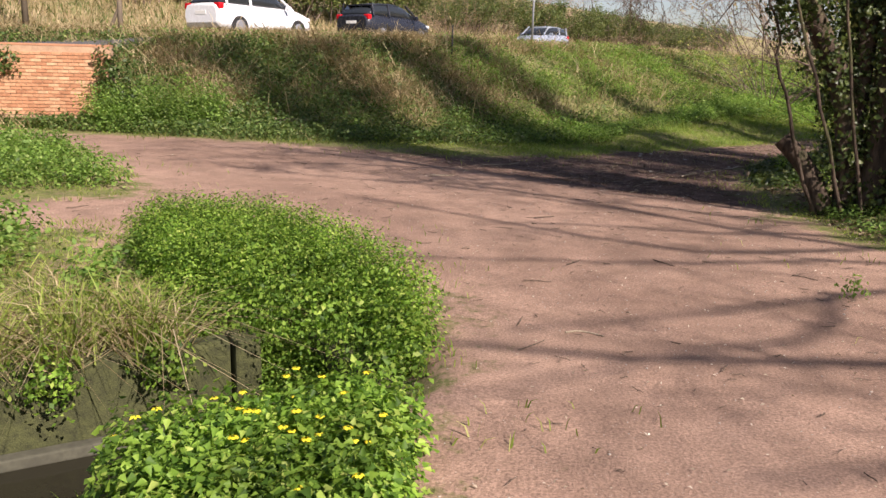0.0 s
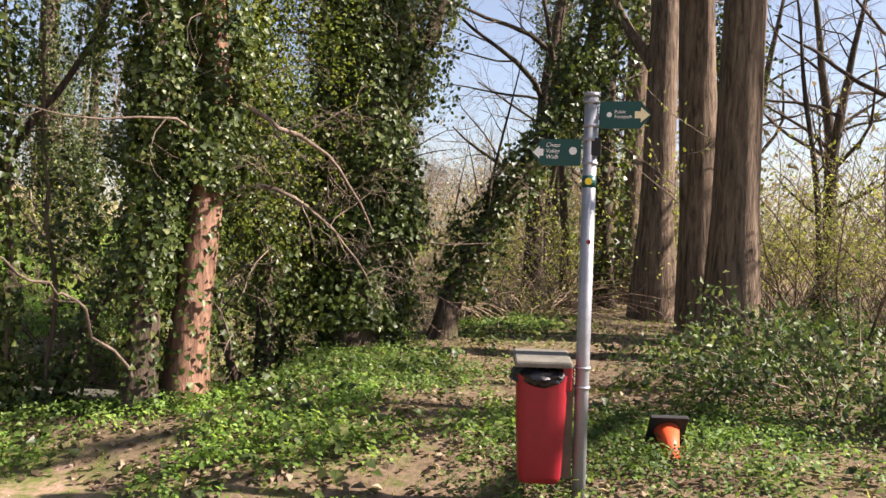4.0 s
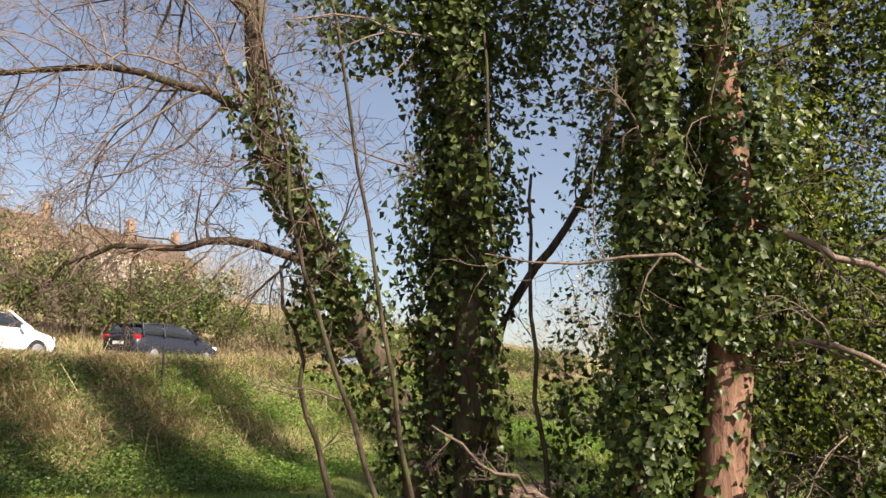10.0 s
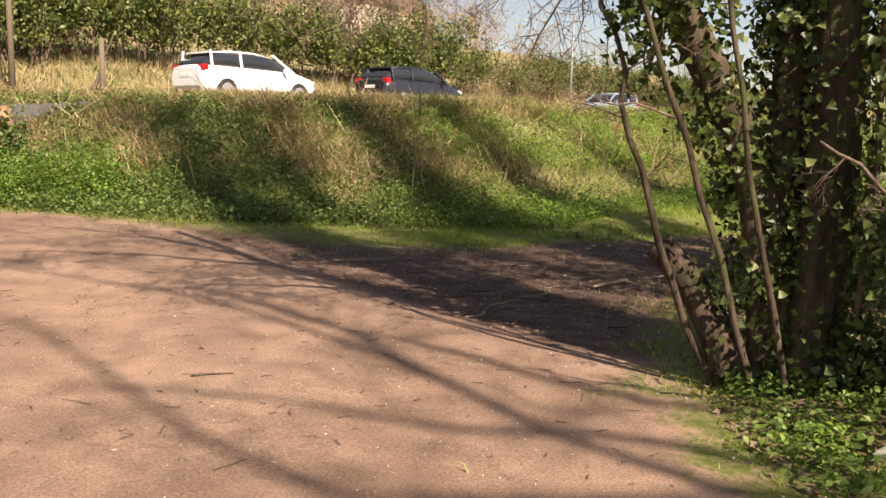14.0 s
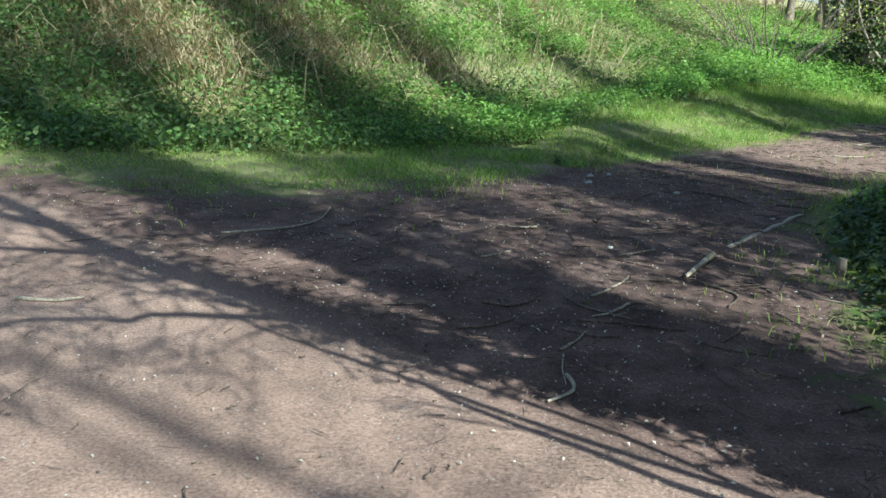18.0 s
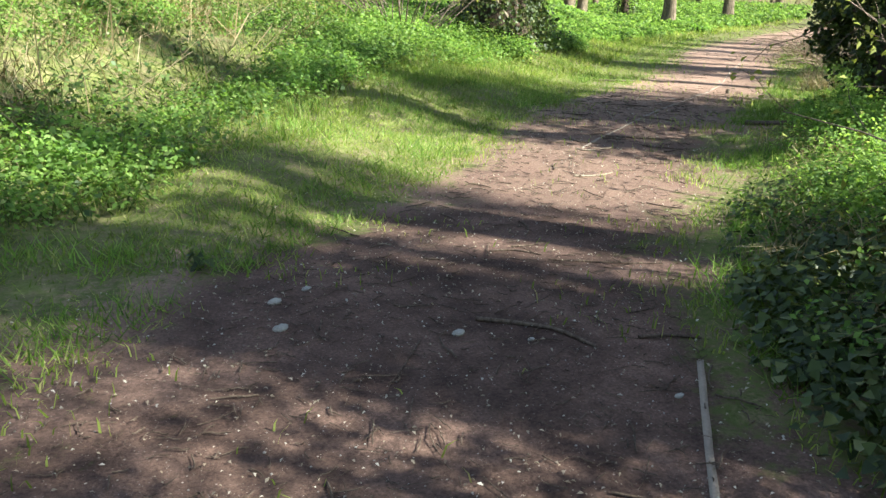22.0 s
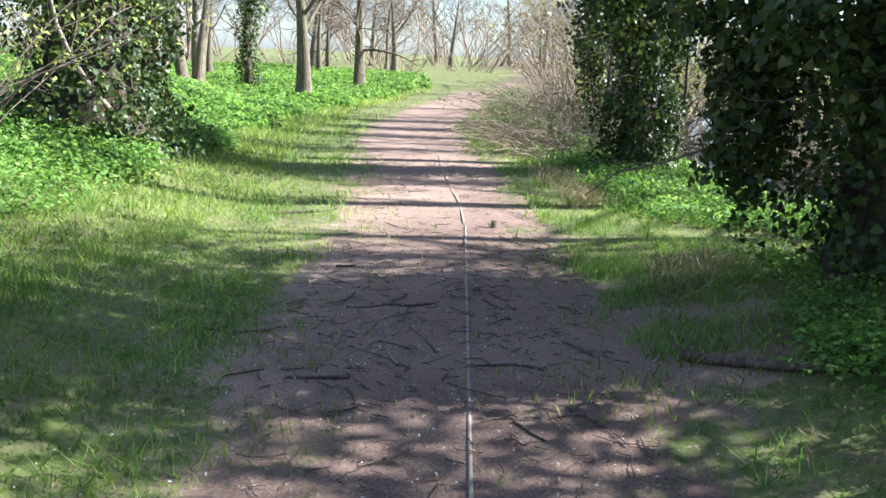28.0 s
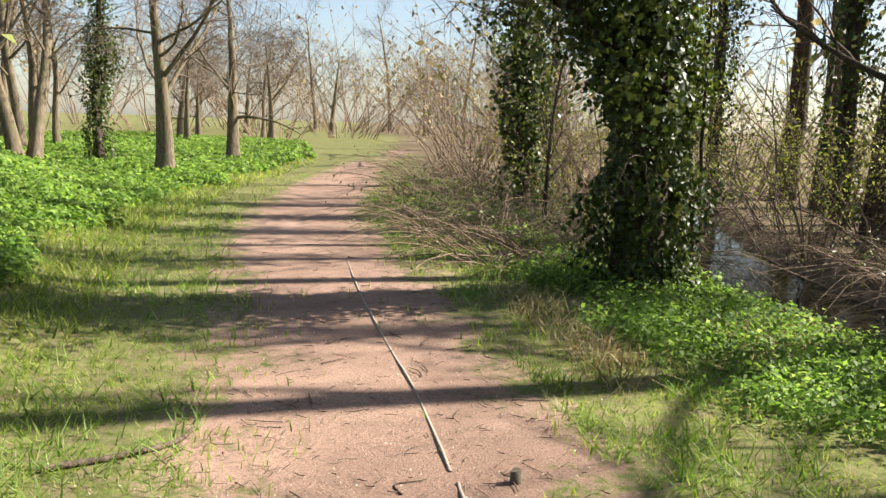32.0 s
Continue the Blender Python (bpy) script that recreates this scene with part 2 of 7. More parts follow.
M_SHRUB = leaf_material("shrub_leaf", [(0.0, (0.035, 0.062, 0.02)), (0.6, (0.075, 0.12, 0.036)), (1.0, (0.17, 0.2, 0.075))], 0.5, 0.35, 0.35)
M_BRAMBLE = leaf_material("bramble_leaf", [(0.0, (0.05, 0.09, 0.022)), (0.6, (0.105, 0.17, 0.04)), (1.0, (0.2, 0.25, 0.075))], 0.5, 0.4, 0.35, patch=0.7)
M_FLOWER = leaf_material("yellow_petal", [(0.0, (0.75, 0.6, 0.02)), (1.0, (0.85, 0.72, 0.05))], 0.5, 0.3, 0.3)
M_BARK = bark_material("grey_brown_bark", (0.03, 0.022, 0.016), (0.125, 0.092, 0.066), 1.0, 5.0, 0.9, (0.07, 0.078, 0.03))
M_BARK_POP = bark_material("poplar_bark", (0.05, 0.036, 0.026), (0.25, 0.18, 0.125), 0.8, 7.0, 1.0)
M_BARK_RED = bark_material("flaking_red_bark", (0.085, 0.042, 0.028), (0.3, 0.175, 0.115), 1.2, 3.5, 0.9)
M_BARK_PALE = bark_material("pale_field_bark", (0.085, 0.068, 0.045), (0.28, 0.22, 0.15), 1.2, 5.0, 0.7, (0.14, 0.14, 0.06))
M_TWIG = bark_material("bare_twig", (0.09, 0.066, 0.05), (0.26, 0.195, 0.15), 2.0, 3.0, 0.3)
M_BRUSH = bark_material("dry_brush", (0.15, 0.105, 0.072), (0.37, 0.275, 0.19), 2.0, 3.0, 0.3)
M_STICK = bark_material("fallen_stick", (0.055, 0.038, 0.028), (0.2, 0.15, 0.11), 4.0, 3.0, 0.5)
M_STICK_PALE = bark_material("pale_stick", (0.2, 0.16, 0.11), (0.45, 0.37, 0.27), 4.0, 3.0, 0.4)

# ---- mesh tools ----
R = np.random.RandomState(7)


def mesh_of(name, verts, loops, sizes, mats, mat_ids=None, smooth=False):
    me = bpy.data.meshes.new(name)
    verts = np.asarray(verts, np.float32).reshape(-1, 3)
    loops = np.asarray(loops, np.int32).ravel()
    sizes = np.asarray(sizes, np.int32).ravel()
    me.vertices.add(len(verts))
    me.vertices.foreach_set("co", verts.ravel())
    me.loops.add(len(loops))
    me.loops.foreach_set("vertex_index", loops)
    me.polygons.add(len(sizes))
    starts = np.concatenate(([0], np.cumsum(sizes)[:-1])).astype(np.int32)
    me.polygons.foreach_set("loop_start", starts)
    if mat_ids is not None:
        me.polygons.foreach_set("material_index", np.asarray(mat_ids, np.int32))
    if smooth:
        me.polygons.foreach_set("use_smooth", np.ones(len(sizes), bool))
    me.update(calc_edges=True)
    for m in mats if isinstance(mats, (list, tuple)) else [mats]:
        me.materials.append(m)
    return me


def thing(name, label, category, at=(0, 0, 0), group="", kind=""):
    ob = new(name)
    ob.empty_display_size = 0.2
    ob.matrix_world = Matrix.Translation(at) if not isinstance(at, Matrix) else at
    return tagged(ob, label, category, group, kind)


def part(name, data, material, parent, label="", kind=""):
    """Link a bmesh, or mesh data, as one mesh object under parent (in the parent's own space)."""
    if isinstance(data, bmesh.types.BMesh):
        me = bpy.data.meshes.new(name)
        data.to_mesh(me)
        data.free()
    else:
        me = data
    if material is not None and not me.materials:
        me.materials.append(material)
    ob = new(name, me)
    ob.parent = parent
    if label:
        ob["label"] = label
    if kind:
        ob["kind"] = kind
    return ob


def solo(name, data, material, label, category, group="", kind="", at=None):
    if isinstance(data, bmesh.types.BMesh):
        me = bpy.data.meshes.new(name)
        data.to_mesh(me)
        data.free()
    else:
        me = data
    if material is not None and not me.materials:
        me.materials.append(material)
    ob = new(name, me)
    if at is not None:
        ob.matrix_world = at if isinstance(at, Matrix) else Matrix.Translation(at)
    return tagged(ob, label, category, group, kind)


def unit(v):
    return v / np.maximum(np.linalg.norm(v, axis=-1, keepdims=True), 1e-9)


def tubes(paths, radii, sides=5):
    """Tapered tubes along many polylines of equal length: paths (N,n,3), radii (N,n)."""
    P, rad = np.asarray(paths, float), np.asarray(radii, float)
    N, n, _ = P.shape
    tan = np.gradient(P, axis=1) if n > 2 else np.repeat((P[:, 1:] - P[:, :1]), 2, axis=1)
    tan = unit(tan)
    ref = np.where(np.abs(tan[..., 2:3]) > 0.9, np.array([1.0, 0, 0]), np.array([0, 0, 1.0]))
    a = unit(np.cross(tan, ref))
    b = np.cross(tan, a)
    ang = np.arange(sides) * 2 * np.pi / sides
    ring = P[:, :, None] + rad[:, :, None, None] * (a[:, :, None] * np.cos(ang)[None, None, :, None] + b[:, :, None] * np.sin(ang)[None, None, :, None])
    verts = ring.reshape(-1, 3)
    i = np.arange(sides)
    j = (i + 1) % sides
    seg = np.arange(n - 1)[:, None] * sides
    quad = np.stack([seg + i, seg + j, seg + sides + j, seg + sides + i], -1).reshape(-1, 4)
    faces = (np.arange(N)[:, None, None] * (n * sides) + quad[None]).reshape(-1, 4)
    return verts, faces


class Soup:
    """Collects quads and triangles for one mesh."""

    def __init__(self):
        self.v, self.l, self.s, self.m, self.n = [], [], [], [], 0

    def add(self, verts, faces, mat=0):
        verts = np.asarray(verts).reshape(-1, 3)
        faces = np.asarray(faces)
        if len(faces) == 0:
            return self
        self.v.append(verts)
        self.l.append((faces + self.n).ravel())
        self.s.append(np.full(len(faces), faces.shape[1]))
        self.m.append(np.full(len(faces), mat))
        self.n += len(verts)
        return self

    def mesh(self, name, mats, smooth=False):
        if not self.v:
            self.add([(0, 0, -5), (0.01, 0, -5), (0, 0.01, -5)], [(0, 1, 2)])
        return mesh_of(name, np.concatenate(self.v), np.concatenate(self.l), np.concatenate(self.s), mats, np.concatenate(self.m), smooth)


def leaves(pos, nrm, size, rng, aspect=0.8, fold=0.25, lobed=False):
    """Kite-shaped (or lobed) folded leaves at pos facing nrm: returns verts, quads."""
    N = len(pos)
    nrm = unit(nrm)
    t = unit(np.cross(nrm, unit(rng.normal(size=(N, 3)))))
    s = np.cross(nrm, t)
    L = (np.broadcast_to(size, (N,)) * rng.uniform(0.65, 1.35, N))[:, None]
    W = L * aspect
    up = nrm * L * fold
    if lobed:
        pts = np.stack([pos - t * L * 0.4, pos - t * L * 0.25 + s * W * 0.62 + up, pos + t * L * 0.12 + s * W * 0.36 + up * 0.6, pos + t * L * 0.6,
                        pos + t * L * 0.12 - s * W * 0.36 + up * 0.6, pos - t * L * 0.25 - s * W * 0.62 + up], 1)
        base = np.arange(N)[:, None] * 6
        f = np.concatenate([base + np.array([0, 1, 2, 3]), base + np.array([0, 3, 4, 5])], 0)
    else:
        pts = np.stack([pos - t * L * 0.5, pos + s * W * 0.5 + up, pos + t * L * 0.5, pos - s * W * 0.5 + up], 1)
        f = np.arange(N)[:, None] * 4 + np.array([0, 1, 2, 3])
    return pts.reshape(-1, 3), f


def blades(pos, height, width, rng, lean=0.35, short=False):
    """Bent grass blades: a quad and a tip each."""
    N = len(pos)
    a = rng.uniform(0, 2 * np.pi, N)
    side = np.stack([np.cos(a), np.sin(a), 0 * a], 1)
    b = rng.uniform(0, 2 * np.pi, N)
    out = np.stack([np.cos(b), np.sin(b), 0 * b], 1)
    H = (np.broadcast_to(height, (N,)) * rng.uniform(0.55, 1.3, N))[:, None]
    W = (np.broadcast_to(width, (N,)) * rng.uniform(0.7, 1.3, N))[:, None]
    ln = (rng.uniform(0.1, 1.0, N) * lean)[:, None]
    upz = np.array([0, 0, 1.0])
    mid = pos + upz * H * 0.6 + out * H * ln * 0.45
    tip = pos + upz * H * (1 - 0.35 * ln) + out * H * ln * 1.5
    if short:
        v = np.stack([pos - side * W / 2, pos + side * W / 2, tip], 1).reshape(-1, 3)
        return v, np.zeros((0, 4), int), np.arange(N)[:, None] * 3 + np.array([0, 1, 2])
    v = np.stack([pos - side * W / 2, pos + side * W / 2, mid + side * W * 0.38, mid - side * W * 0.38, tip], 1).reshape(-1, 3)
    base = np.arange(N)[:, None] * 5
    return v, base + np.array([0, 1, 2, 3]), base + np.array([3, 2, 4])


# ---- lie of the land ----
ROAD0, ROAD_U, ROAD_N = np.array([-7.2, 29.7]), np.array([0.55, 0.835]), np.array([-0.835, 0.55])
DIRT = np.array([(-0.5, -3), (-0.15, 2.7), (0.0, 4.8), (-0.45, 5.9), (-1.8, 7.6), (-3.0, 7.6), (-4.2, 7.5), (-4.6, 8.2), (-3.2, 9.0), (-6.2, 13.8), (-14, 15.5),
                 (-14, 17.6), (-8, 16.1), (-5.6, 16.0), (-3, 15.2), (-0.9, 14.1), (1.0, 13.7), (2.3, 14.3), (4.0, 15.5), (5.5, 16.5), (6.6, 17.6), (8.9, 19.5), (11.0, 20.8),
                 (14.2, 23.0), (19.0, 26.8), (22.5, 29.2), (28, 32.2), (37, 36.4), (55, 43), (55, 41.8), (40.5, 36.2), (32, 31.7), (24, 27.7), (18.4, 23.6), (15.4, 21.3), (13.3, 19.9),
                 (12.3, 19.2), (9.3, 17.4), (7.4, 15.7), (6.3, 14.9), (5.5, 14.1), (4.8, 13.0), (4.2, 11.3), (3.75, 10.1), (3.6, 8.9), (3.75, 7.5), (4.2, 6.4), (4.2, 5.4), (5.1, 4.7), (5.5, 4.1), (5.8, 2.6), (6.2, 0.0), (5, -3)])
FOOT = np.array([(-40, 17.5), (-14, 19.0), (-8, 17.6), (-4, 16.3), (0, 16.2), (3, 17.2), (6, 20.3), (9.3, 24.4), (14, 31.5), (30, 56), (90, 147)])
RIVER_W = np.array([(-14, -3), (-6, 1.2), (-2.6, 3.3), (-1.3, 4.1)])
RIVER_E = np.array([(5.9, 9.2), (7.3, 10.3), (9.6, 11.3), (13.5, 13.4), (16.6, 16.2), (18.7, 18.1), (21.5, 19.8), (26, 21.5), (36, 24), (60, 28)])
RIVER_S = np.array([(9.0, 11.2), (11.8, 11.0), (15.5, 13.0)])


def to_line(x, y, line):
    """Distance to a polyline, and on which side (positive on its left)."""
    best, sgn = np.full(np.shape(x), 1e9), np.ones(np.shape(x))
    for (ax, ay), (bx, by) in zip(line[:-1], line[1:]):
        dx, dy = bx - ax, by - ay
        u = np.clip(((x - ax) * dx + (y - ay) * dy) / (dx * dx + dy * dy), 0, 1)
        d = np.hypot(x - ax - u * dx, y - ay - u * dy)
        sd = np.sign(dx * (y - ay) - dy * (x - ax))
        hit = d < best
        best, sgn = np.where(hit, d, best), np.where(hit, sd, sgn)
    return best, sgn


def in_poly(x, y, poly):
    inside = np.zeros(np.shape(x), bool)
    for (ax, ay), (bx, by) in zip(poly, np.roll(poly, -1, 0)):
        cross = (ay > y) != (by > y)
        with np.errstate(divide="ignore", invalid="ignore"):
            xi = (bx - ax) * (y - ay) / (by - ay) + ax
        inside ^= cross & (x < xi)
    return inside


def dirt_depth(x, y):
    """Metres inside the bare track (negative outside)."""
    d, _ = to_line(x, y, np.vstack([DIRT, DIRT[:1]]))
    return np.where(in_poly(x, y, DIRT), d, -d)


def ease(t):
    t = np.clip(t, 0, 1)
    return t * t * (3 - 2 * t)


def waves(x, y):
    return 0.5 * np.sin(x * 0.9 + 1.3 * np.sin(y * 0.37)) * np.sin(y * 1.1 + 0.8 * np.sin(x * 0.53)) + 0.3 * np.sin(x * 2.3 + y * 1.7) * np.sin(y * 2.9 - x * 0.6)


def river_gap(x, y):
    a, b, c = to_line(x, y, RIVER_W)[0], to_line(x, y, RIVER_E)[0], to_line(x, y, RIVER_S)[0]
    return np.minimum(np.minimum(a + 0.35, b), c + 0.2)


def height(x, y):
    x, y = np.asarray(x, float), np.asarray(y, float)
    d, sg = to_line(x, y, FOOT)
    d = d * sg
    h = (-0.17 * ease((x + y - 27) / 9) - 0.12 * ease((x - 17) / 8)) * (1 - ease((d + 1) / 4))
    bank = 1.97 * ease((d + 0.3) / 6.4) + 0.022 * np.clip(d - 5, 0, 11) + 0.12 * waves(x * 1.5, y * 1.5) * ease(d / 2) * (1 - ease((d - 6) / 3))
    rn = (x - ROAD0[0]) * ROAD_N[0] + (y - ROAD0[1]) * ROAD_N[1]
    hill = 0.27 * np.clip(rn - 4, 0, 27) + 0.16 * np.clip(rn - 31, 0, 120)
    h = h + bank + np.where(d > 0, hill, 0.0)
    dd = dirt_depth(x, y)
    mound = 0.22 * ease((-dd - 0.1) / 1.3) * ease((x - 3.0) / 1.0) * (1 - ease((x + y - 27) / 6)) * np.where(d < 0, 1, 0)
    lush = 0.75 * ease((-dd - 0.8) / 4.5) * ease((d + 7) / 4) * (1 - ease(d / 3)) * ease((x + y - 22) / 6)
    h = h + mound + lush + 0.02 * waves(x, y) * ease(-dd) + 0.012 * waves(x * 1.3 + 4, y * 1.3)
    far = np.hypot(x - 10, y - 18)
    h = h + 0.012 * np.clip(far - 30, 0, 60) * np.where(d < 0, 1, 0)
    g = river_gap(x, y)
    bed = 1 - ease((g - 0.75) / 1.0)
    h = h * (1 - bed) + (-0.95) * bed
    return h


def ground_at(x, y):
    return float(height(np.array([x]), np.array([y]))[0])


def axis_lines(lo, hi, step, out_lo, out_hi):
    core = np.arange(lo, hi + step / 2, step)

    def run(start, end, sgn):
        vals, v, st = [], start, step
        while abs(v) < abs(end) or (v - start) * sgn < 0:
            st *= 1.16
            v += sgn * st
            vals.append(v)
            if (sgn > 0 and v >= end) or (sgn < 0 and v <= end):
                break
        return vals
    return np.array(sorted(run(lo, out_lo, -1)) + list(core) + run(hi, out_hi, 1))


def dark_shaded_earth(x, y):
    """1 where tree shade is painted into the soil, about half on the darker path soil, 0 on the pale dusty track."""
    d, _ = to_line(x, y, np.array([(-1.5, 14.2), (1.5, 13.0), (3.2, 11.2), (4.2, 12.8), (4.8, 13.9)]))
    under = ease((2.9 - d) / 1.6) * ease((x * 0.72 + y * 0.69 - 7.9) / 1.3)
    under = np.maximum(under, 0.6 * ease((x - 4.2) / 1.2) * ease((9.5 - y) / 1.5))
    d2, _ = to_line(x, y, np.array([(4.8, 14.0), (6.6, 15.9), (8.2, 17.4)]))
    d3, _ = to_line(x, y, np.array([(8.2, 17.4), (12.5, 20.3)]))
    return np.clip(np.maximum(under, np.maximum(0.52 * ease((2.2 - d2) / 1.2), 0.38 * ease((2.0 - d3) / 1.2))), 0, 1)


def build_ground():
    xs = axis_lines(-9, 21, 0.15, -1800, 1800)
    ys = axis_lines(-1, 27, 0.15, -1800, 1800)
    X, Y = np.meshgrid(xs, ys)
    Z = height(X, Y)
    nx, ny = len(xs), len(ys)
    i, j = np.meshgrid(np.arange(nx - 1), np.arange(ny - 1))
    a = (j * nx + i).ravel()
    quads = np.stack([a, a + 1, a + nx + 1, a + nx], 1)
    me = mesh_of("ground", np.stack([X, Y, Z], -1), quads, np.full(len(quads), 4), M_GROUND, None, True)
    dd = dirt_depth(X, Y)
    soil = np.clip(0.5 + dd / 2.3, 0, 1)
    worn = np.exp(-((X - 1.5) ** 2 / 9 + (Y - 15.2) ** 2 / 1.2)) * 0.25
    worn += 0.7 * np.exp(-((X - 10.4) ** 2 + (Y - 17.3) ** 2) / 0.5) + 0.6 * np.exp(-((X + 3.6) ** 2 / 1.2 + (Y - 7.7) ** 2 / 0.5)) + 0.5 * np.exp(-((X + 2.75) ** 2 / 0.12 + (Y - 6.0) ** 2 / 1.2))
    soil = np.clip(soil + worn, 0, 1)
    d, sg = to_line(X, Y, FOOT)
    d = d * sg
    rgap = river_gap(X, Y)
    wood = ease((X - 3.5) / 1.5) * (1 - ease((X + 1.3 * Y - 20.5) / 3.5)) * np.where(d < 0, 1, 0)
    east = ease(-(Y - 17.0 - (X - 11) * 0.62) / 1.5) * ease((X - 9) / 3)
    litter = np.clip(np.maximum(wood * 0.62, east * 0.62) + (1 - ease((rgap - 1.1) / 1.4)) * 0.5, 0, 1)
    dry = 0.3 * ease(d / 2) + 0.25 * ease((d - 5) / 2) + 0.2 * waves(X * 0.8, Y * 0.8) * ease(d / 2)
    cover = np.stack([soil, litter, np.clip(dry, 0, 1), dark_shaded_earth(X, Y)], -1).astype(np.float32)
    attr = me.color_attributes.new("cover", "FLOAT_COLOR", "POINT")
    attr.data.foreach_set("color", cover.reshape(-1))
    return solo("ground", me, None, "bare reddish-brown earth track, turf and wooded banks", "ground", kind="structure")


build_ground()

# ---- trees ----


def wander_path(rng, p, d, L, n=7, wander=0.12, lift=0.0):
    """A crooked polyline of n points from p along d."""
    d = np.asarray(d, float) / np.linalg.norm(d)
    pts = [np.asarray(p, float)]
    for _ in range(n - 1):
        d = d + rng.normal(size=3) * wander + np.array([0, 0, lift])
        d /= np.linalg.norm(d)
        pts.append(pts[-1] + d * L / (n - 1))
    return np.array(pts)


def through_points(pts, n=9):
    """A smooth polyline of n points through a few given ones."""
    P = np.array(pts, float)
    t = np.linspace(0, len(P) - 1, n)
    out = []
    for u in t:
        i = min(int(u), len(P) - 2)
        f = u - i
        p0, p1, p2, p3 = P[max(i - 1, 0)], P[i], P[i + 1], P[min(i + 2, len(P) - 1)]
        out.append(0.5 * (2 * p1 + (p2 - p0) * f + (2 * p0 - 5 * p1 + 4 * p2 - p3) * f * f + (3 * p1 - p0 - 3 * p2 + p3) * f ** 3))
    return np.array(out)


def sprout(rng, path, r0, r1, count, frac, ang, length, droop=0.0, up=0.0, from_t=0.25, n=6, wander=0.14):
    """Side shoots off one polyline: list of (path, r_start, r_end)."""
    out = []
    m = len(path) - 1
    for k in range(count):
        t = from_t + (1 - from_t) * (k + rng.uniform(0.1, 0.9)) / count
        i = min(int(t * m), m - 1)
        p = path[i] + (path[i + 1] - path[i]) * (t * m - i)
        tan = unit(path[i + 1] - path[i])
        side = unit(np.cross(tan, rng.normal(size=3)))
        a = radians(rng.uniform(*ang))
        d = tan * math.cos(a) + side * math.sin(a) + np.array([0, 0, up])
        r = (r0 + (r1 - r0) * t) * rng.uniform(*frac)
        L = length * (1 - 0.55 * t) * rng.uniform(0.6, 1.25)
        out.append((wander_path(rng, p, d, L, n, wander, -droop), r, r * 0.25))
    return out


def branch_soup(soup, shoots, sides, mat=0, least=0.003):
    if shoots:
        P = np.array([s[0] for s in shoots])
        n = P.shape[1]
        rad = np.array([np.linspace(max(s[1], least), max(s[2], least * 0.6), n) for s in shoots])
        soup.add(*tubes(P, rad, sides), mat)


def trunk_mesh(name, path, r0, r1, mat, sides=14, flare=0.5, rng=R, lumps=0.06):
    """A trunk with a flared, fluted foot and uneven girth."""
    n = len(path)
    t = np.linspace(0, 1, n)
    run = np.concatenate(([0], np.cumsum(np.linalg.norm(np.diff(path, axis=0), axis=1))))
    rad = r0 + (r1 - r0) * t + r0 * flare * np.exp(-run / (r0 * 1.6))
    v, f = tubes(path[None], rad[None], sides)
    v = v.reshape(n, sides, 3)
    c = path[:, None]
    ang = np.arange(sides) * 2 * np.pi / sides
    ph = rng.uniform(0, 6, 3)
    g = 1 + lumps * (np.sin(3 * ang[None] + ph[0] + run[:, None] * 0.6) + 0.6 * np.sin(5 * ang[None] + ph[1] - run[:, None] * 1.1)) * (1 + 1.6 * np.exp(-run / (r0 * 1.4)))[:, None]
    v = c + (v - c) * g[..., None]
    return Soup().add(v.reshape(-1, 3), f).mesh(name, mat, True)


def ivy_points(rng, path, radius, count, shell, lump=0.5, t0=0.0, t1=1.0, bias=None):
    """Leaf places and facings round a stem, in uneven cushions."""
    m = len(path) - 1
    t = rng.uniform(t0, t1, count)
    i = np.minimum((t * m).astype(int), m - 1)
    p = path[i] + (path[i + 1] - path[i]) * (t * m - i)[:, None]
    tan = unit(path[i + 1] - path[i])
    a = unit(np.cross(tan, np.array([0.31, 0.95, 0.05])))
    b = np.cross(tan, a)
    th = rng.uniform(0, 2 * np.pi, count)
    ph = rng.uniform(0, 6, 4)
    zl = np.concatenate(([0], np.cumsum(np.linalg.norm(np.diff(path, axis=0), axis=1))))[-1] * t
    bulge = 1 + lump * (np.sin(2 * th + ph[0] + zl * 1.3) + np.sin(3 * th + ph[1] - zl * 2.3) * 0.7 + np.sin(zl * 3.7 + ph[2]) * 0.6)
    depth = np.abs(rng.normal(size=count)) * 0.35 + rng.uniform(0.2, 1, count) ** 0.5 * 0.65
    rr = np.interp(t, [t0, t1], radius) + shell * np.clip(bulge, 0.12, 3) * depth
    out = a * np.cos(th)[:, None] + b * np.sin(th)[:, None]
    pos = p + out * rr[:, None]
    nrm = out + rng.normal(size=(count, 3)) * 0.55 + np.array([0, 0, 0.25])
    return pos, nrm


def blob_points(rng, centre, size, count, hollow=0.5):
    """Leaf places in an uneven cushion."""
    d = unit(rng.normal(size=(count, 3)))
    r = (hollow + (1 - hollow) * rng.uniform(0, 1, count)) ** 0.7
    lump = 1 + 0.22 * np.sin(d[:, 0] * 5 + centre[0] * 3) + 0.22 * np.sin(d[:, 2] * 6 + d[:, 1] * 4 + centre[1] * 2)
    pos = np.asarray(centre) + d * (r * lump)[:, None] * np.asarray(size)
    return pos, d + rng.normal(size=(count, 3)) * 0.7 + np.array([0, 0, 0.3])


def leaf_mesh(name, rng, sets, mat, size=0.07, aspect=0.85, lobed=False, fold=0.2):
    s = Soup()
    for pos, nrm in sets:
        s.add(*leaves(pos, nrm, size, rng, aspect, fold, lobed))
    return s.mesh(name, mat)


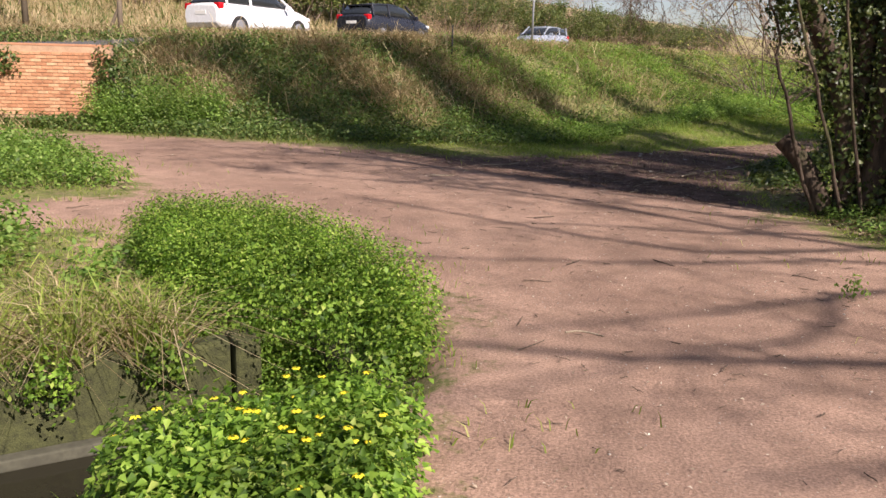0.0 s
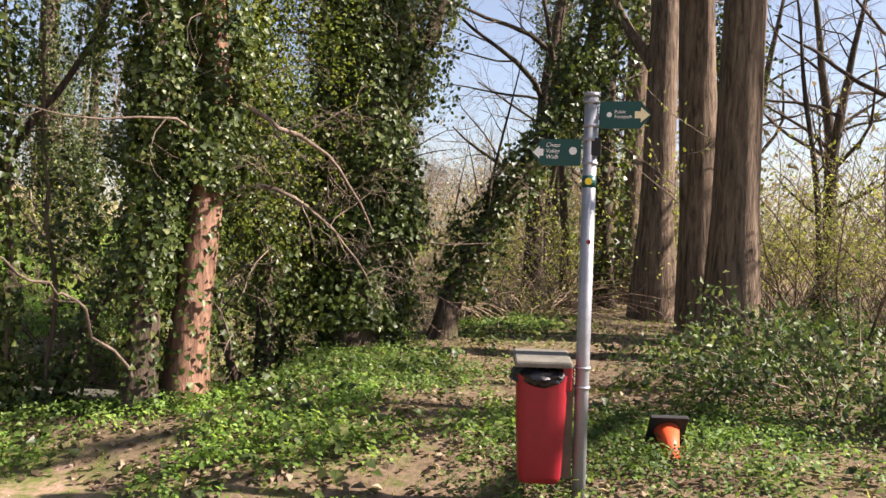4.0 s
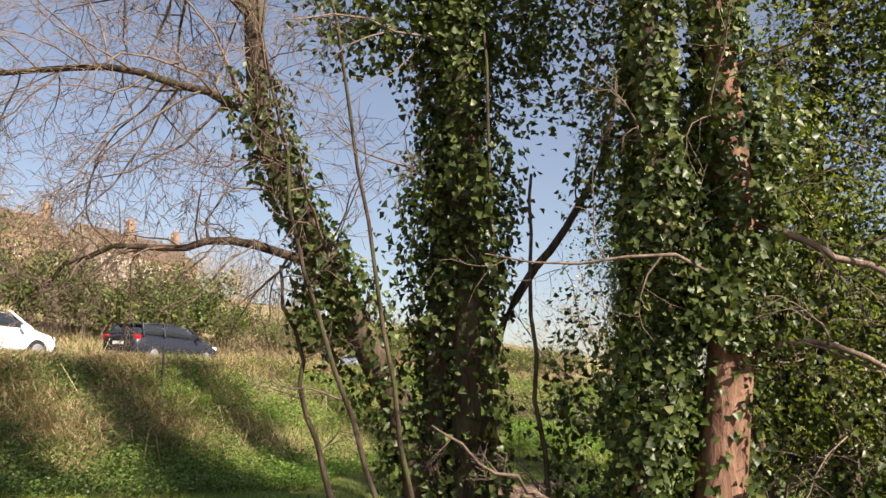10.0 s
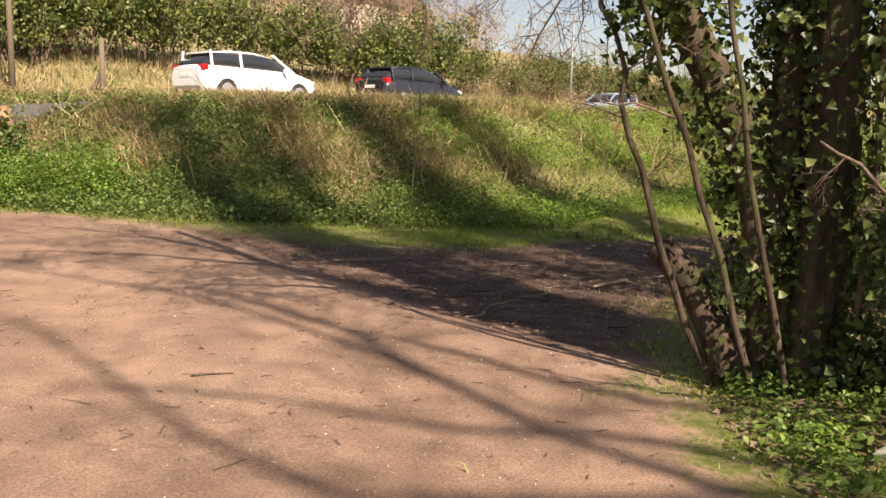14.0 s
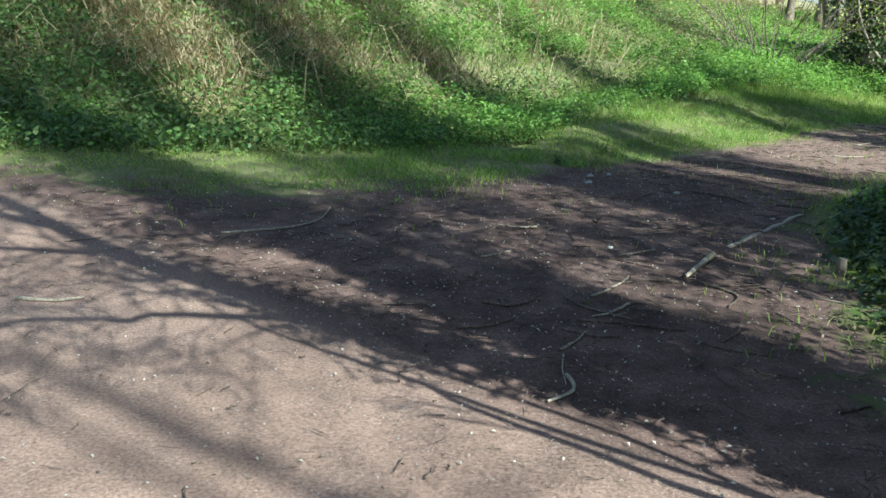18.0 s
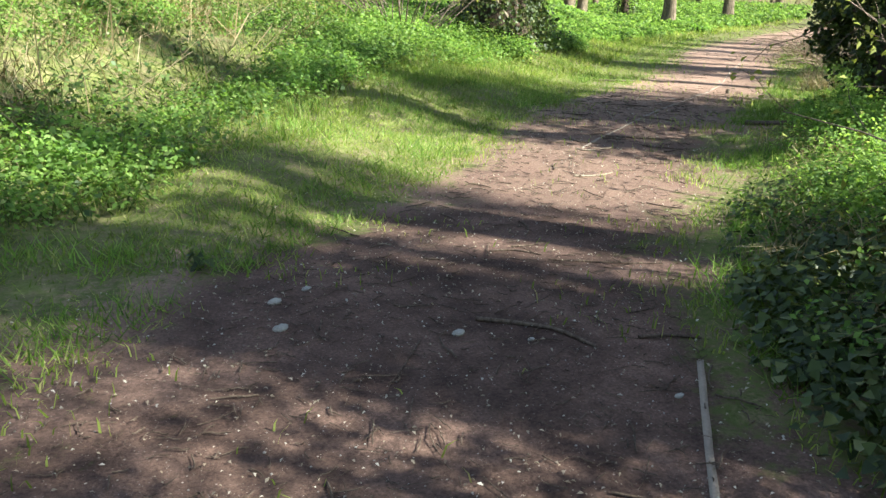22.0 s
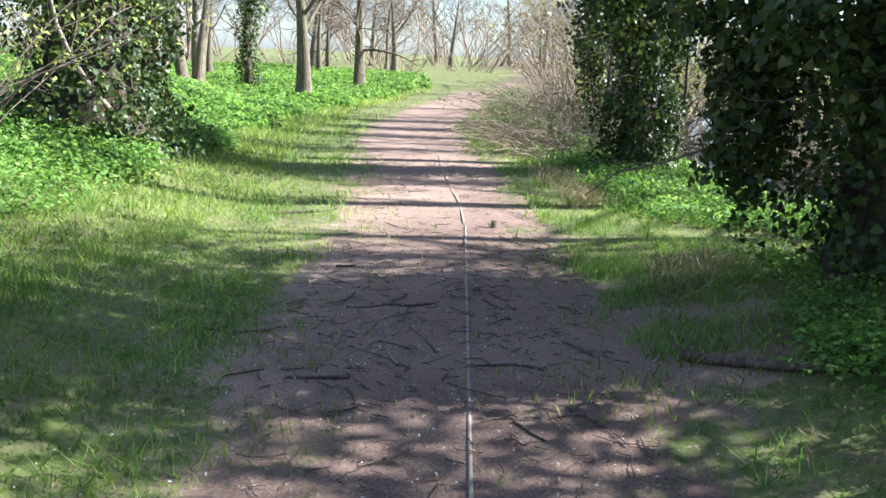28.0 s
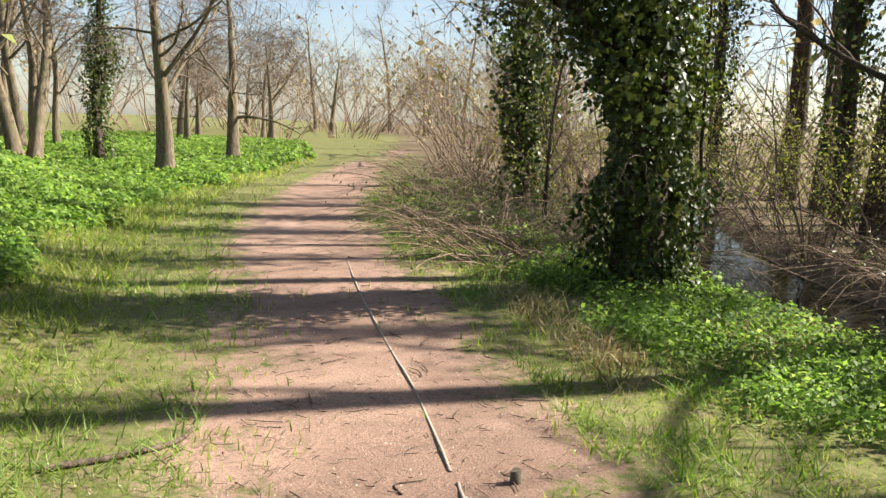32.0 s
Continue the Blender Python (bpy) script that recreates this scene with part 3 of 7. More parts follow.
def bare_tree(name, label, at, rng, height_m, r0, crown_from=0.25, boughs=11, spread=(45, 75), bough_len=0.45, mat=None, stems=1, lean=(0, 0), levels=3, group="", up=0.10, wander=0.05, tw=1.0, droop=0.0, density=(6, 5, 4), fine=1.0):
    """A leafless tree: trunk, main boughs, and a crown of finer branches and twigs."""
    mat = mat or M_BARK
    base = thing(name, label, "tree", at, group)
    crown = Soup()
    for k in range(stems):
        off = np.array([0.0, 0, -0.15]) if stems == 1 else np.array([0.28 * math.cos(k * 2.4), 0.28 * math.sin(k * 2.4), -0.15])
        d = np.array([lean[0], lean[1], 1.0]) + (0 if stems == 1 else 0.22) * np.array([math.cos(k * 2.4), math.sin(k * 2.4), 0])
        path = wander_path(rng, off, d, height_m, 12, wander, 0.02)
        part("trunk", trunk_mesh("trunk", path, r0, r0 * 0.12, mat, 12, 0.28, rng), None, base)
        b1 = sprout(rng, path, r0, r0 * 0.12, boughs, (0.28, 0.5), spread, height_m * bough_len, droop, up, crown_from, 7, 0.13)
        for p, ra, rb in b1[:14]:
            part("bough", Soup().add(*tubes(p[None], np.linspace(ra, rb, len(p))[None], 6)).mesh("bough", mat, True), None, base)
        branch_soup(crown, b1[14:], 5)
        b2 = [c for p, ra, rb in b1 for c in sprout(rng, p, ra, rb, density[0], (0.35, 0.6), (30, 65), height_m * bough_len * 0.5, droop, up * 0.6, 0.2, 6)]
        branch_soup(crown, b2, 4, least=0.004 * fine)
        b3 = [c for p, ra, rb in b2 for c in sprout(rng, p, ra, rb, density[1], (0.4, 0.7), (25, 60), height_m * bough_len * 0.26 * tw, droop, 0.0, 0.2, 5)]
        branch_soup(crown, b3, 3, least=0.003 * fine)
        if levels > 3:
            b4 = [c for p, ra, rb in b3 for c in sprout(rng, p, ra, rb, density[2], (0.5, 0.8), (25, 60), height_m * bough_len * 0.13 * tw, droop, 0.0, 0.2, 4)]
            branch_soup(crown, b4, 3, least=0.0022)
    part("crown", crown.mesh("crown", M_TWIG), None, base, "bare spreading twigs", "stuff")
    return base


def ivy_tree(name, label, at, rng, stems, ivy, mat=None, leaf_size=0.075, group="", twigs=(), sprays=(), lit=(), lobed=True):
    """A tree wrapped in ivy. stems: (points, r0, r1); ivy: (stem, count, shell, t0, t1); sprays: (centre, size, count); all relative to at."""
    mat = mat or M_BARK
    base = thing(name, label, "tree", at, group)
    paths = []
    for k, (pts, ra, rb) in enumerate(stems):
        path = through_points(pts, 14)
        if ra < 0.06:
            path[1:] += rng.normal(size=(13, 3)) * 0.016
        paths.append((path, ra, rb))
        part("trunk" if k == 0 else "stem", trunk_mesh("trunk", path, ra, rb, mat if not isinstance(mat, list) else mat[k], 14 if ra > 0.1 else 8, 0.45 if pts[0][2] < 0.3 else 0.0, rng), None, base)
    sets, grow = [], 1.75 if lobed else 1.0
    for k, count, shell, t0, t1 in ivy:
        path, ra, rb = paths[k]
        count = int(count * grow)
        sets.append(ivy_points(rng, path, (ra + (rb - ra) * t0, ra + (rb - ra) * t1), count, shell, 0.5, t0, t1))
    for c, s, count in sprays:
        sets.append(blob_points(rng, c, s, int(count * grow), 0.35))
    if sets:
        part("ivy", leaf_mesh("ivy", rng, sets, M_IVY, leaf_size * (0.78 if lobed else 1.0), 0.9, lobed), None, base, "glossy dark green ivy leaves", "stuff")
    # sprays of the sunlit-coloured leaf, set where the foliage catches the sun
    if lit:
        part("shoot", leaf_mesh("shoot", rng, [blob_points(rng, c, s, int(n * 1.7), 0.2) for c, s, n in lit], M_IVY_LIT, leaf_size * 0.6, 0.6), None, base, "yellow-green leaves in a sunlit colour", "stuff")
    tw = Soup()
    for k, count, length, t0, droop in twigs:
        path, ra, rb = paths[k]
        b1 = sprout(rng, path, min(ra, 0.05), 0.015, count, (0.25, 0.45), (40, 85), length, droop, 0.05, t0, 7, 0.2)
        branch_soup(tw, b1, 4)
        b2 = [c for p, a_, b_ in b1 for c in sprout(rng, p, a_, b_, 5, (0.4, 0.7), (30, 65), length * 0.5, droop, 0, 0.15, 6, 0.2)]
        branch_soup(tw, b2, 3)
        b3 = [c for p, a_, b_ in b2 for c in sprout(rng, p, a_, b_, 4, (0.5, 0.8), (30, 65), length * 0.22, droop, 0, 0.15, 4, 0.2)]
        branch_soup(tw, b3, 3, least=0.002)
        if droop >= 0.05:
            branch_soup(tw, [c for p, a_, b_ in b3 for c in sprout(rng, p, a_, b_, 3, (0.5, 0.8), (30, 65), length * 0.15, droop, 0, 0.15, 3, 0.2)], 3, least=0.0024)
    if twigs:
        part("twig_growth", tw.mesh("twigs", M_TWIG), None, base, "bare brown twigs", "stuff")
    return base


def hero_trees():
    rng = np.random.RandomState(21)
    # many-stemmed tree at the corner of the track
    ax, ay = 4.45, 8.55
    az = ground_at(ax, ay)
    stems = [([(0, 0, -0.2), (0.02, 0.0, 1.5), (-0.05, 0.05, 3.2), (-0.25, 0.1, 5.5), (-0.4, 0.3, 8.5), (-0.5, 0.4, 11)], 0.155, 0.06),
             ([(-0.2, 0.12, -0.2), (-0.2, 0.14, 1.5), (-0.16, 0.2, 3.5), (-0.2, 0.25, 6), (0.0, 0.3, 9.5)], 0.125, 0.05),
             ([(-0.2, 0.1, 0.3), (-0.35, 0.1, 1.2), (-0.7, 0.1, 1.9), (-1.15, 0.1, 2.7), (-1.5, 0.1, 3.45), (-1.62, 0.1, 4.6), (-1.7, 0, 6)], 0.13, 0.05),
             ([(0.1, 0, 1.6), (0.35, 0, 2.3), (0.75, -0.05, 2.9), (1.1, -0.1, 3.9), (1.2, -0.1, 5.0)], 0.036, 0.016),
             ([(-0.3, -0.1, -0.1), (-0.72, -0.15, 1.2), (-1.2, -0.2, 2.6), (-1.5, -0.2, 4.2)], 0.022, 0.009),
             ([(-0.15, -0.2, -0.1), (-0.5, -0.3, 1.4), (-0.78, -0.35, 2.9), (-1.2, -0.4, 4.8)], 0.02, 0.008),
             ([(-0.5, 0.1, -0.1), (-0.9, 0.0, 0.9), (-1.15, 0, 1.7), (-1.3, 0, 2.4)], 0.025, 0.01),
             ([(0.1, -0.25, -0.1), (0.12, -0.35, 1.0), (0.05, -0.42, 2.6), (0.0, -0.4, 4)], 0.02, 0.009),
             ([(0.35, -0.3, -0.1), (0.42, -0.4, 0.8), (0.35, -0.42, 2.0), (0.3, -0.4, 3)], 0.022, 0.01),
             ([(0.5, -0.1, -0.1), (0.75, -0.15, 0.6), (1.0, -0.2, 1.0), (1.3, -0.2, 1.6)], 0.03, 0.012),
             ([(-1.55, 0.1, 3.5), (-2.0, 0.05, 3.62), (-2.6, 0.1, 3.75), (-3.3, 0.2, 3.7), (-4.3, 0.2, 3.55), (-5.2, 0.3, 3.2)], 0.034, 0.01),
             ([(-0.95, 0.1, 2.35), (-1.5, 0.0, 2.55), (-2.0, 0.0, 2.5), (-2.5, 0.0, 2.45), (-2.8, 0, 2.15)], 0.036, 0.01),
             ([(-1.6, 0.05, 4.2), (-2.3, 0.2, 4.9), (-3.2, 0.3, 5.4), (-4.6, 0.4, 5.5)], 0.05, 0.012)]
    ivy = [(0, 5600, 0.17, 0.3, 0.95), (0, 500, 0.12, 0.02, 0.3), (1, 4200, 0.17, 0.3, 0.9), (1, 700, 0.15, 0.0, 0.3), (2, 1500, 0.15, 0.05, 0.72), (3, 300, 0.1, 0.5, 1.0), (7, 500, 0.08, 0, 0.8), (9, 260, 0.12, 0, 1)]
    twigs = [(10, 38, 1.6, 0.03, 0.07), (11, 20, 1.0, 0.15, 0.08), (12, 36, 1.8, 0.03, 0.05), (2, 22, 1.7, 0.4, 0.05), (0, 14, 2.2, 0.35, 0.0), (3, 5, 0.9, 0.4, 0.02), (6, 4, 0.5, 0.3, 0), (4, 5, 0.8, 0.4, 0.0), (1, 8, 1.8, 0.4, 0.0)]
    sprays = [((0.1, -0.2, 0.3), (0.35, 0.25, 0.3), 160), ((0.45, -0.25, 0.3), (0.4, 0.25, 0.3), 200), ((-0.95, 0.1, 2.2), (0.35, 0.3, 0.4), 380), ((-0.75, 0.15, 4.4), (0.75, 0.5, 0.35), 420), ((-0.6, 0.1, 4.1), (0.55, 0.4, 0.35), 480), ((0.25, 0.1, 4.3), (0.5, 0.4, 0.6), 500),
              ((0.9, 0.2, 1.3), (0.5, 0.4, 1.0), 700), ((1.5, 0.5, 3.4), (0.65, 0.55, 0.8), 1000), ((0.9, 0.7, 4.4), (0.8, 0.7, 0.7), 800), ((0.6, 0.1, 5.2), (0.9, 0.6, 1.3), 1200), ((-0.2, -0.1, 6.5), (0.9, 0.7, 1.6), 1200)]
    ivy_tree("ivy_clad_tree", "old many-stemmed tree smothered in dark ivy beside the track", (ax, ay, az), rng, stems, ivy, M_BARK, 0.06, "", twigs, sprays)
    st = thing("tree_stump", "sawn-off leaning stump with a pale cut end", "stump", (3.98, 8.75, ground_at(3.98, 8.75)))
    path = through_points([(0.12, 0, -0.15), (0.0, 0.0, 0.25), (-0.16, 0.1, 0.55), (-0.36, 0.2, 0.78)], 8)
    v, f = tubes(path[None], np.array([[0.15, 0.125, 0.11, 0.105, 0.1, 0.1, 0.098, 0.095]]), 12)
    part("trunk", Soup().add(v, f).mesh("trunk", M_BARK, True), None, st)
    cap = bmesh.new()
    bmesh.ops.create_circle(cap, cap_ends=True, segments=12, radius=0.092, matrix=look(path[-1] + unit(path[-1] - path[-2]) * 0.003, path[-1] - unit(path[-1] - path[-2])))
    part("cut_face", cap, M_STICK_PALE, st)

    # red-barked pair with ivy
    bx, by = 5.44, 7.48
    stems = [([(0.18, 0, -0.2), (0.22, 0, 0.6), (0.32, 0.0, 1.5), (0.42, 0.02, 2.4), (0.38, 0.1, 3.6), (0.3, 0.2, 6), (0.2, 0.2, 9.5)], 0.17, 0.06),
             ([(-0.2, 0.05, -0.2), (-0.14, 0.05, 0.8), (-0.05, 0.05, 1.8), (-0.06, 0.08, 2.9), (-0.1, 0.1, 4.5), (-0.2, 0.1, 8)], 0.13, 0.05),
             ([(0.35, 0, 2.5), (0.9, -0.1, 2.3), (1.5, -0.2, 2.0), (2.0, -0.2, 1.4)], 0.03, 0.008),
             ([(0.3, 0, 1.6), (0.8, -0.15, 1.75), (1.4, -0.25, 1.45), (1.9, -0.3, 0.9)], 0.025, 0.007),
             ([(-0.25, 0, 0.2), (-0.7, -0.1, 0.8), (-1.0, -0.1, 1.0), (-1.4, -0.1, 1.25)], 0.014, 0.006)]
    ivy = [(0, 5200, 0.15, 0.37, 0.97), (1, 5000, 0.12, 0.2, 0.95), (1, 220, 0.05, 0.02, 0.2), (0, 330, 0.06, 0.0, 0.42)]
    twigs = [(2, 8, 1.0, 0.1, 0.045), (3, 8, 0.9, 0.1, 0.045), (0, 16, 1.7, 0.42, 0.03), (1, 8, 0.9, 0.5, 0.02), (4, 4, 0.4, 0.3, 0)]
    sprays = [((0.1, 0.1, 6.6), (0.7, 0.6, 1.2), 700), ((0.65, 0.55, 5.2), (0.8, 0.7, 0.7), 480), ((1.25, 1.05, 5.6), (0.8, 0.7, 0.8), 480), ((1.75, 1.45, 5.9), (0.8, 0.7, 0.8), 480), ((1.0, 0.8, 6.6), (0.9, 0.8, 0.8), 420)]
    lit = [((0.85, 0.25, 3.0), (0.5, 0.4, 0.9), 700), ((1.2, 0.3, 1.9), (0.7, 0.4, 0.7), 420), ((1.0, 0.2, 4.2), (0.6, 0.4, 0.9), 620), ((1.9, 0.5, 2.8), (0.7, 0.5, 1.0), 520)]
    ivy_tree("ivy_clad_tree", "twin-stemmed tree with flaking reddish bark, ivy above", (bx, by, ground_at(bx, by)), rng, stems, ivy, [M_BARK_RED, M_BARK, M_TWIG, M_TWIG, M_TWIG], 0.06, "", twigs, sprays, lit)

    # massive ivy column
    cx, cy = 8.65, 8.8
    stems = [([(0, 0, -0.3), (0.05, 0, 1.0), (0.1, 0.05, 2.5), (0.05, 0.1, 5), (0.0, 0.1, 8), (0, 0.2, 13)], 0.36, 0.12),
             ([(0.35, 0.2, 0.1), (0.42, 0.25, 1.2), (0.5, 0.3, 2.5), (0.55, 0.3, 5), (0.5, 0.3, 8)], 0.13, 0.05),
             ([(0.3, 0, 2.6), (0.8, -0.15, 3.5), (1.25, -0.3, 4.8), (1.6, -0.5, 6.4), (1.9, -0.6, 8.5)], 0.11, 0.05)]
    ivy = [(0, 14000, 0.27, 0.1, 0.9), (0, 1500, 0.12, 0.0, 0.14), (1, 2600, 0.22, 0.02, 0.9), (2, 1700, 0.14, 0.02, 0.95)]
    twigs = [(0, 22, 1.9, 0.1, 0.04), (2, 10, 1.3, 0.3, 0.0), (1, 8, 1.2, 0.2, 0.03)]
    sprays = [((-0.35, 0, 4.8), (0.7, 0.6, 1.2), 1300), ((0.2, 0, 7.5), (1.0, 0.8, 2.0), 2200)]
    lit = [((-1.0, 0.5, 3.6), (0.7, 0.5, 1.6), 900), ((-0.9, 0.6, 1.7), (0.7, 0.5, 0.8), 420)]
    ivy_tree("ivy_clad_tree", "stout tree trunk buried under thick hanging ivy", (cx, cy, ground_at(cx, cy)), rng, stems, ivy, M_BARK, 0.075, "", twigs, sprays, lit)

    # leaning ivy trunk and a bare one beside it
    dx, dy = 10.1, 8.8
    stems = [([(0, 0, -0.2), (0.15, -0.15, 0.8), (0.5, -0.4, 1.6), (0.85, -0.75, 2.4), (1.3, -1.1, 3.2), (1.5, -1.3, 4.4), (1.6, -1.4, 7)], 0.16, 0.06)]
    ivy_tree("ivy_clad_tree", "leaning tree with loose ivy tufts along its trunk", (dx, dy, ground_at(dx, dy)), rng, stems, [(0, 2600, 0.2, 0.12, 1.0)], M_BARK, 0.08, "", [(0, 12, 1.3, 0.2, 0.0)], [((1.3, -1.1, 3.5), (0.45, 0.45, 0.7), 500)])
    ex, ey = 10.05, 9.75
    stems = [([(0, 0, -0.2), (0, 0, 1.5), (0.1, 0, 4), (0.15, 0, 10)], 0.17, 0.07)]
    ivy_tree("bare_trunk_tree", "slender tree with a bare brown trunk and ivy higher up", (ex, ey, ground_at(ex, ey)), rng, stems, [(0, 700, 0.25, 0.35, 1.0)], M_BARK_POP, 0.08, "", [(0, 12, 1.6, 0.3, 0.0)])

    # leafy tree between the two
    lx, ly = 7.55, 9.15
    stems = [([(0, 0, -0.3), (0.05, 0, 1.5), (-0.1, 0.1, 3.5), (0.1, 0.1, 6), (0, 0, 9)], 0.12, 0.04), ([(0.1, 0.1, 0), (0.5, 0.1, 1.5), (0.8, 0.1, 3), (0.9, 0.2, 5.5)], 0.06, 0.02), ([(-0.1, 0, 0.1), (-0.5, 0.1, 1.4), (-0.8, 0.2, 3), (-1.0, 0.2, 5)], 0.06, 0.02)]
    lit = [((0.1, 0, 2.4), (1.0, 0.6, 1.0), 1700), ((0.9, 0.9, 1.6), (0.8, 0.6, 0.9), 1300), ((-0.5, 0.1, 3.8), (0.9, 0.7, 1.1), 1700), ((0.6, 0.1, 4.8), (0.9, 0.7, 1.2), 1300), ((-0.2, 0, 6.6), (1.2, 0.9, 1.4), 1700), ((0.3, 0.1, 8.6), (1.1, 0.9, 1.2), 1200)]
    ivy_tree("leafy_tree", "slender tree with loose yellow-green foliage behind the ivy trunks", (lx, ly, ground_at(lx, ly)), rng, stems, [(0, 2200, 0.22, 0.1, 1.0), (1, 500, 0.15, 0.2, 1.0), (2, 500, 0.15, 0.2, 1.0)], M_BARK, 0.075, "", [(0, 14, 1.7, 0.1, 0.03), (1, 8, 1.2, 0.2, 0.03), (2, 8, 1.2, 0.2, 0.03)], [((-1.1, -0.2, 3.9), (0.7, 0.6, 0.7), 420), ((-0.4, 0.2, 4.8), (0.9, 0.8, 0.8), 450), ((0.3, 0.0, 3.4), (0.6, 0.5, 0.8), 300)], lit)

    # broad ivy tree on the field's edge
    tx, ty = 12.4, 25.9
    stems = [([(0, 0, -0.3), (0, 0, 0.8), (-0.1, 0, 2.5), (-0.3, 0, 5), (-0.2, 0, 9)], 0.6, 0.2), ([(0.5, 0, -0.1), (0.8, 0.1, 1.5), (1.1, 0.2, 4), (1.3, 0.2, 8)], 0.25, 0.1)]
    ivy = [(0, 7500, 0.45, 0.06, 1.0), (1, 3200, 0.4, 0.06, 1.0), (0, 300, 0.12, 0, 0.06)]
    ivy_tree("ivy_clad_tree", "broad old tree with an ivy-covered trunk in lush weeds", (tx, ty, ground_at(tx, ty)), rng, stems, ivy, M_BARK, 0.085, "", [(0, 14, 2.4, 0.15, 0.02), (1, 8, 2.0, 0.2, 0.02)], [((0.3, 0, 3), (1.3, 1.0, 1.2), 1500), ((-0.3, 0.2, 5.5), (1.5, 1.2, 1.5), 1500)])
    br = thing("fallen_branch", "pale dead branch leaning out of the ivy tree", "branch", (12.5, 25.0, ground_at(12.5, 25.0)))
    p = through_points([(0.1, 0.2, 0.0), (-0.35, 0.1, 0.55), (-0.75, 0.1, 1.0), (-1.0, 0.2, 1.6), (-1.05, 0.3, 2.3)], 9)
    part("stem", Soup().add(*tubes(p[None], np.linspace(0.045, 0.02, 9)[None], 7)).mesh("stem", M_STICK_PALE, True), None, br)

    # dark overhanging ivy tree by the river
    fx, fy = 11.55, 16.75
    stems = [([(0, 0, -0.3), (-0.02, 0, 0.8), (-0.1, 0.05, 2), (0, 0.1, 4), (0.1, 0, 8)], 0.26, 0.1),
             ([(0, 0, 1.4), (-0.7, 0.1, 2.1), (-1.4, 0.2, 2.5), (-2.0, 0.4, 2.7)], 0.09, 0.03),
             ([(0, 0, 1.8), (0.7, -0.3, 2.4), (1.5, -0.6, 2.7), (2.4, -0.8, 2.6)], 0.08, 0.03)]
    sprays = [((-0.7, 0.0, 1.75), (0.75, 0.7, 0.75), 2300), ((-1.3, 0.3, 2.9), (1.0, 0.8, 0.8), 2000), ((0.2, -0.6, 1.7), (0.9, 0.6, 1.0), 2300), ((1.2, -0.4, 2.2), (1.0, 0.8, 1.0), 1800), ((-0.3, 0.2, 4.2), (1.6, 1.2, 1.0), 900), ((0.02, 0.85, 1.0), (0.35, 0.35, 0.65), 1000), ((-0.1, 1.05, 2.0), (0.5, 0.5, 0.75), 1200), ((0.5, 0.8, 1.7), (0.5, 0.5, 0.9), 1000), ((1.0, 0.2, 4.8), (1.0, 0.9, 0.9), 420), ((1.9, 0.6, 5.2), (1.0, 0.9, 0.9), 420), ((1.0, 0.2, 3.7), (0.8, 0.7, 0.6), 330), ((1.8, 0.6, 4.0), (0.9, 0.7, 0.6), 360), ((2.3, 0.9, 4.3), (0.9, 0.8, 0.6), 360), ((0.5, -0.8, 0.75), (0.8, 0.5, 0.65), 800), ((1.5, -1.2, 0.9), (1.0, 0.6, 0.85), 800), ((2.4, -1.6, 1.3), (0.9, 0.6, 0.9), 700)]
    ivy_tree("ivy_clad_tree", "dark bushy ivy tree overhanging the path by the river", (fx, fy, ground_at(fx, fy)), rng, stems, [(0, 2000, 0.3, 0.12, 0.7)], M_BARK, 0.072, "", [(0, 14, 2.2, 0.1, 0.03), (2, 7, 1.4, 0.2, 0.03)], sprays)

    # ivy trunk on the river bank further on
    gx, gy = 18.3, 20.75
    stems = [([(0, 0, -0.3), (0.0, 0, 1.0), (-0.05, 0.0, 2.2), (-0.2, 0.1, 4), (-0.3, 0.2, 7.5)], 0.3, 0.12),
             ([(0.35, -0.2, -0.2), (0.4, -0.2, 1.0), (0.45, -0.2, 3)], 0.13, 0.06),
             ([(-0.1, 0, 2.3), (-0.9, 0.7, 3.0), (-1.9, 1.5, 3.35), (-3.0, 2.3, 3.2), (-4.2, 2.9, 3.3)], 0.1, 0.025),
             ([(0.45, -0.45, 0.0), (0.55, -0.5, 1.5), (0.5, -0.5, 3.5)], 0.03, 0.012)]
    ivy = [(0, 6500, 0.3, 0.05, 1.0), (1, 1300, 0.18, 0.05, 1.0)]
    sprays = [((-0.5, 0.3, 3.0), (0.9, 0.7, 0.9), 2000), ((-0.8, 0.5, 4.6), (1.3, 1.0, 1.2), 2400), ((0.2, 0, 6), (1.2, 1.0, 1.4), 1800)]
    ivy_tree("ivy_clad_tree", "ivy-wrapped tree with a split pale foot on the river bank", (gx, gy, ground_at(gx, gy)), rng, stems, ivy, M_BARK, 0.085, "", [(2, 12, 1.5, 0.15, 0.02), (3, 5, 0.8, 0.3, 0.0), (0, 10, 1.8, 0.3, 0.0)], sprays, [((0.45, -0.3, 2.6), (0.5, 0.4, 1.2), 700)])

    for k, (x, y, h) in enumerate([(11.7, 12.6, 11), (12.9, 13.6, 9), (24.8, 17.0, 13), (16.1, 9.9, 13), (20.2, 9.2, 12), (24.6, 11.2, 13), (27.5, 18.6, 12), (31.5, 21.5, 13), (25.5, 24.6, 6), (31.2, 42.4, 9)]):
        stems = [([(0, 0, -0.3), (0.1 * (k % 3 - 1), 0.05, h * 0.25), (0.2 * (k % 2), 0.1, h * 0.55), (0.1, 0, h)], 0.2, 0.05)]
        sprays = [((0.2, 0, h * 0.45), (0.9, 0.8, 1.3), 900), ((-0.3, 0.2, h * 0.75), (1.1, 1.0, 1.5), 900)]
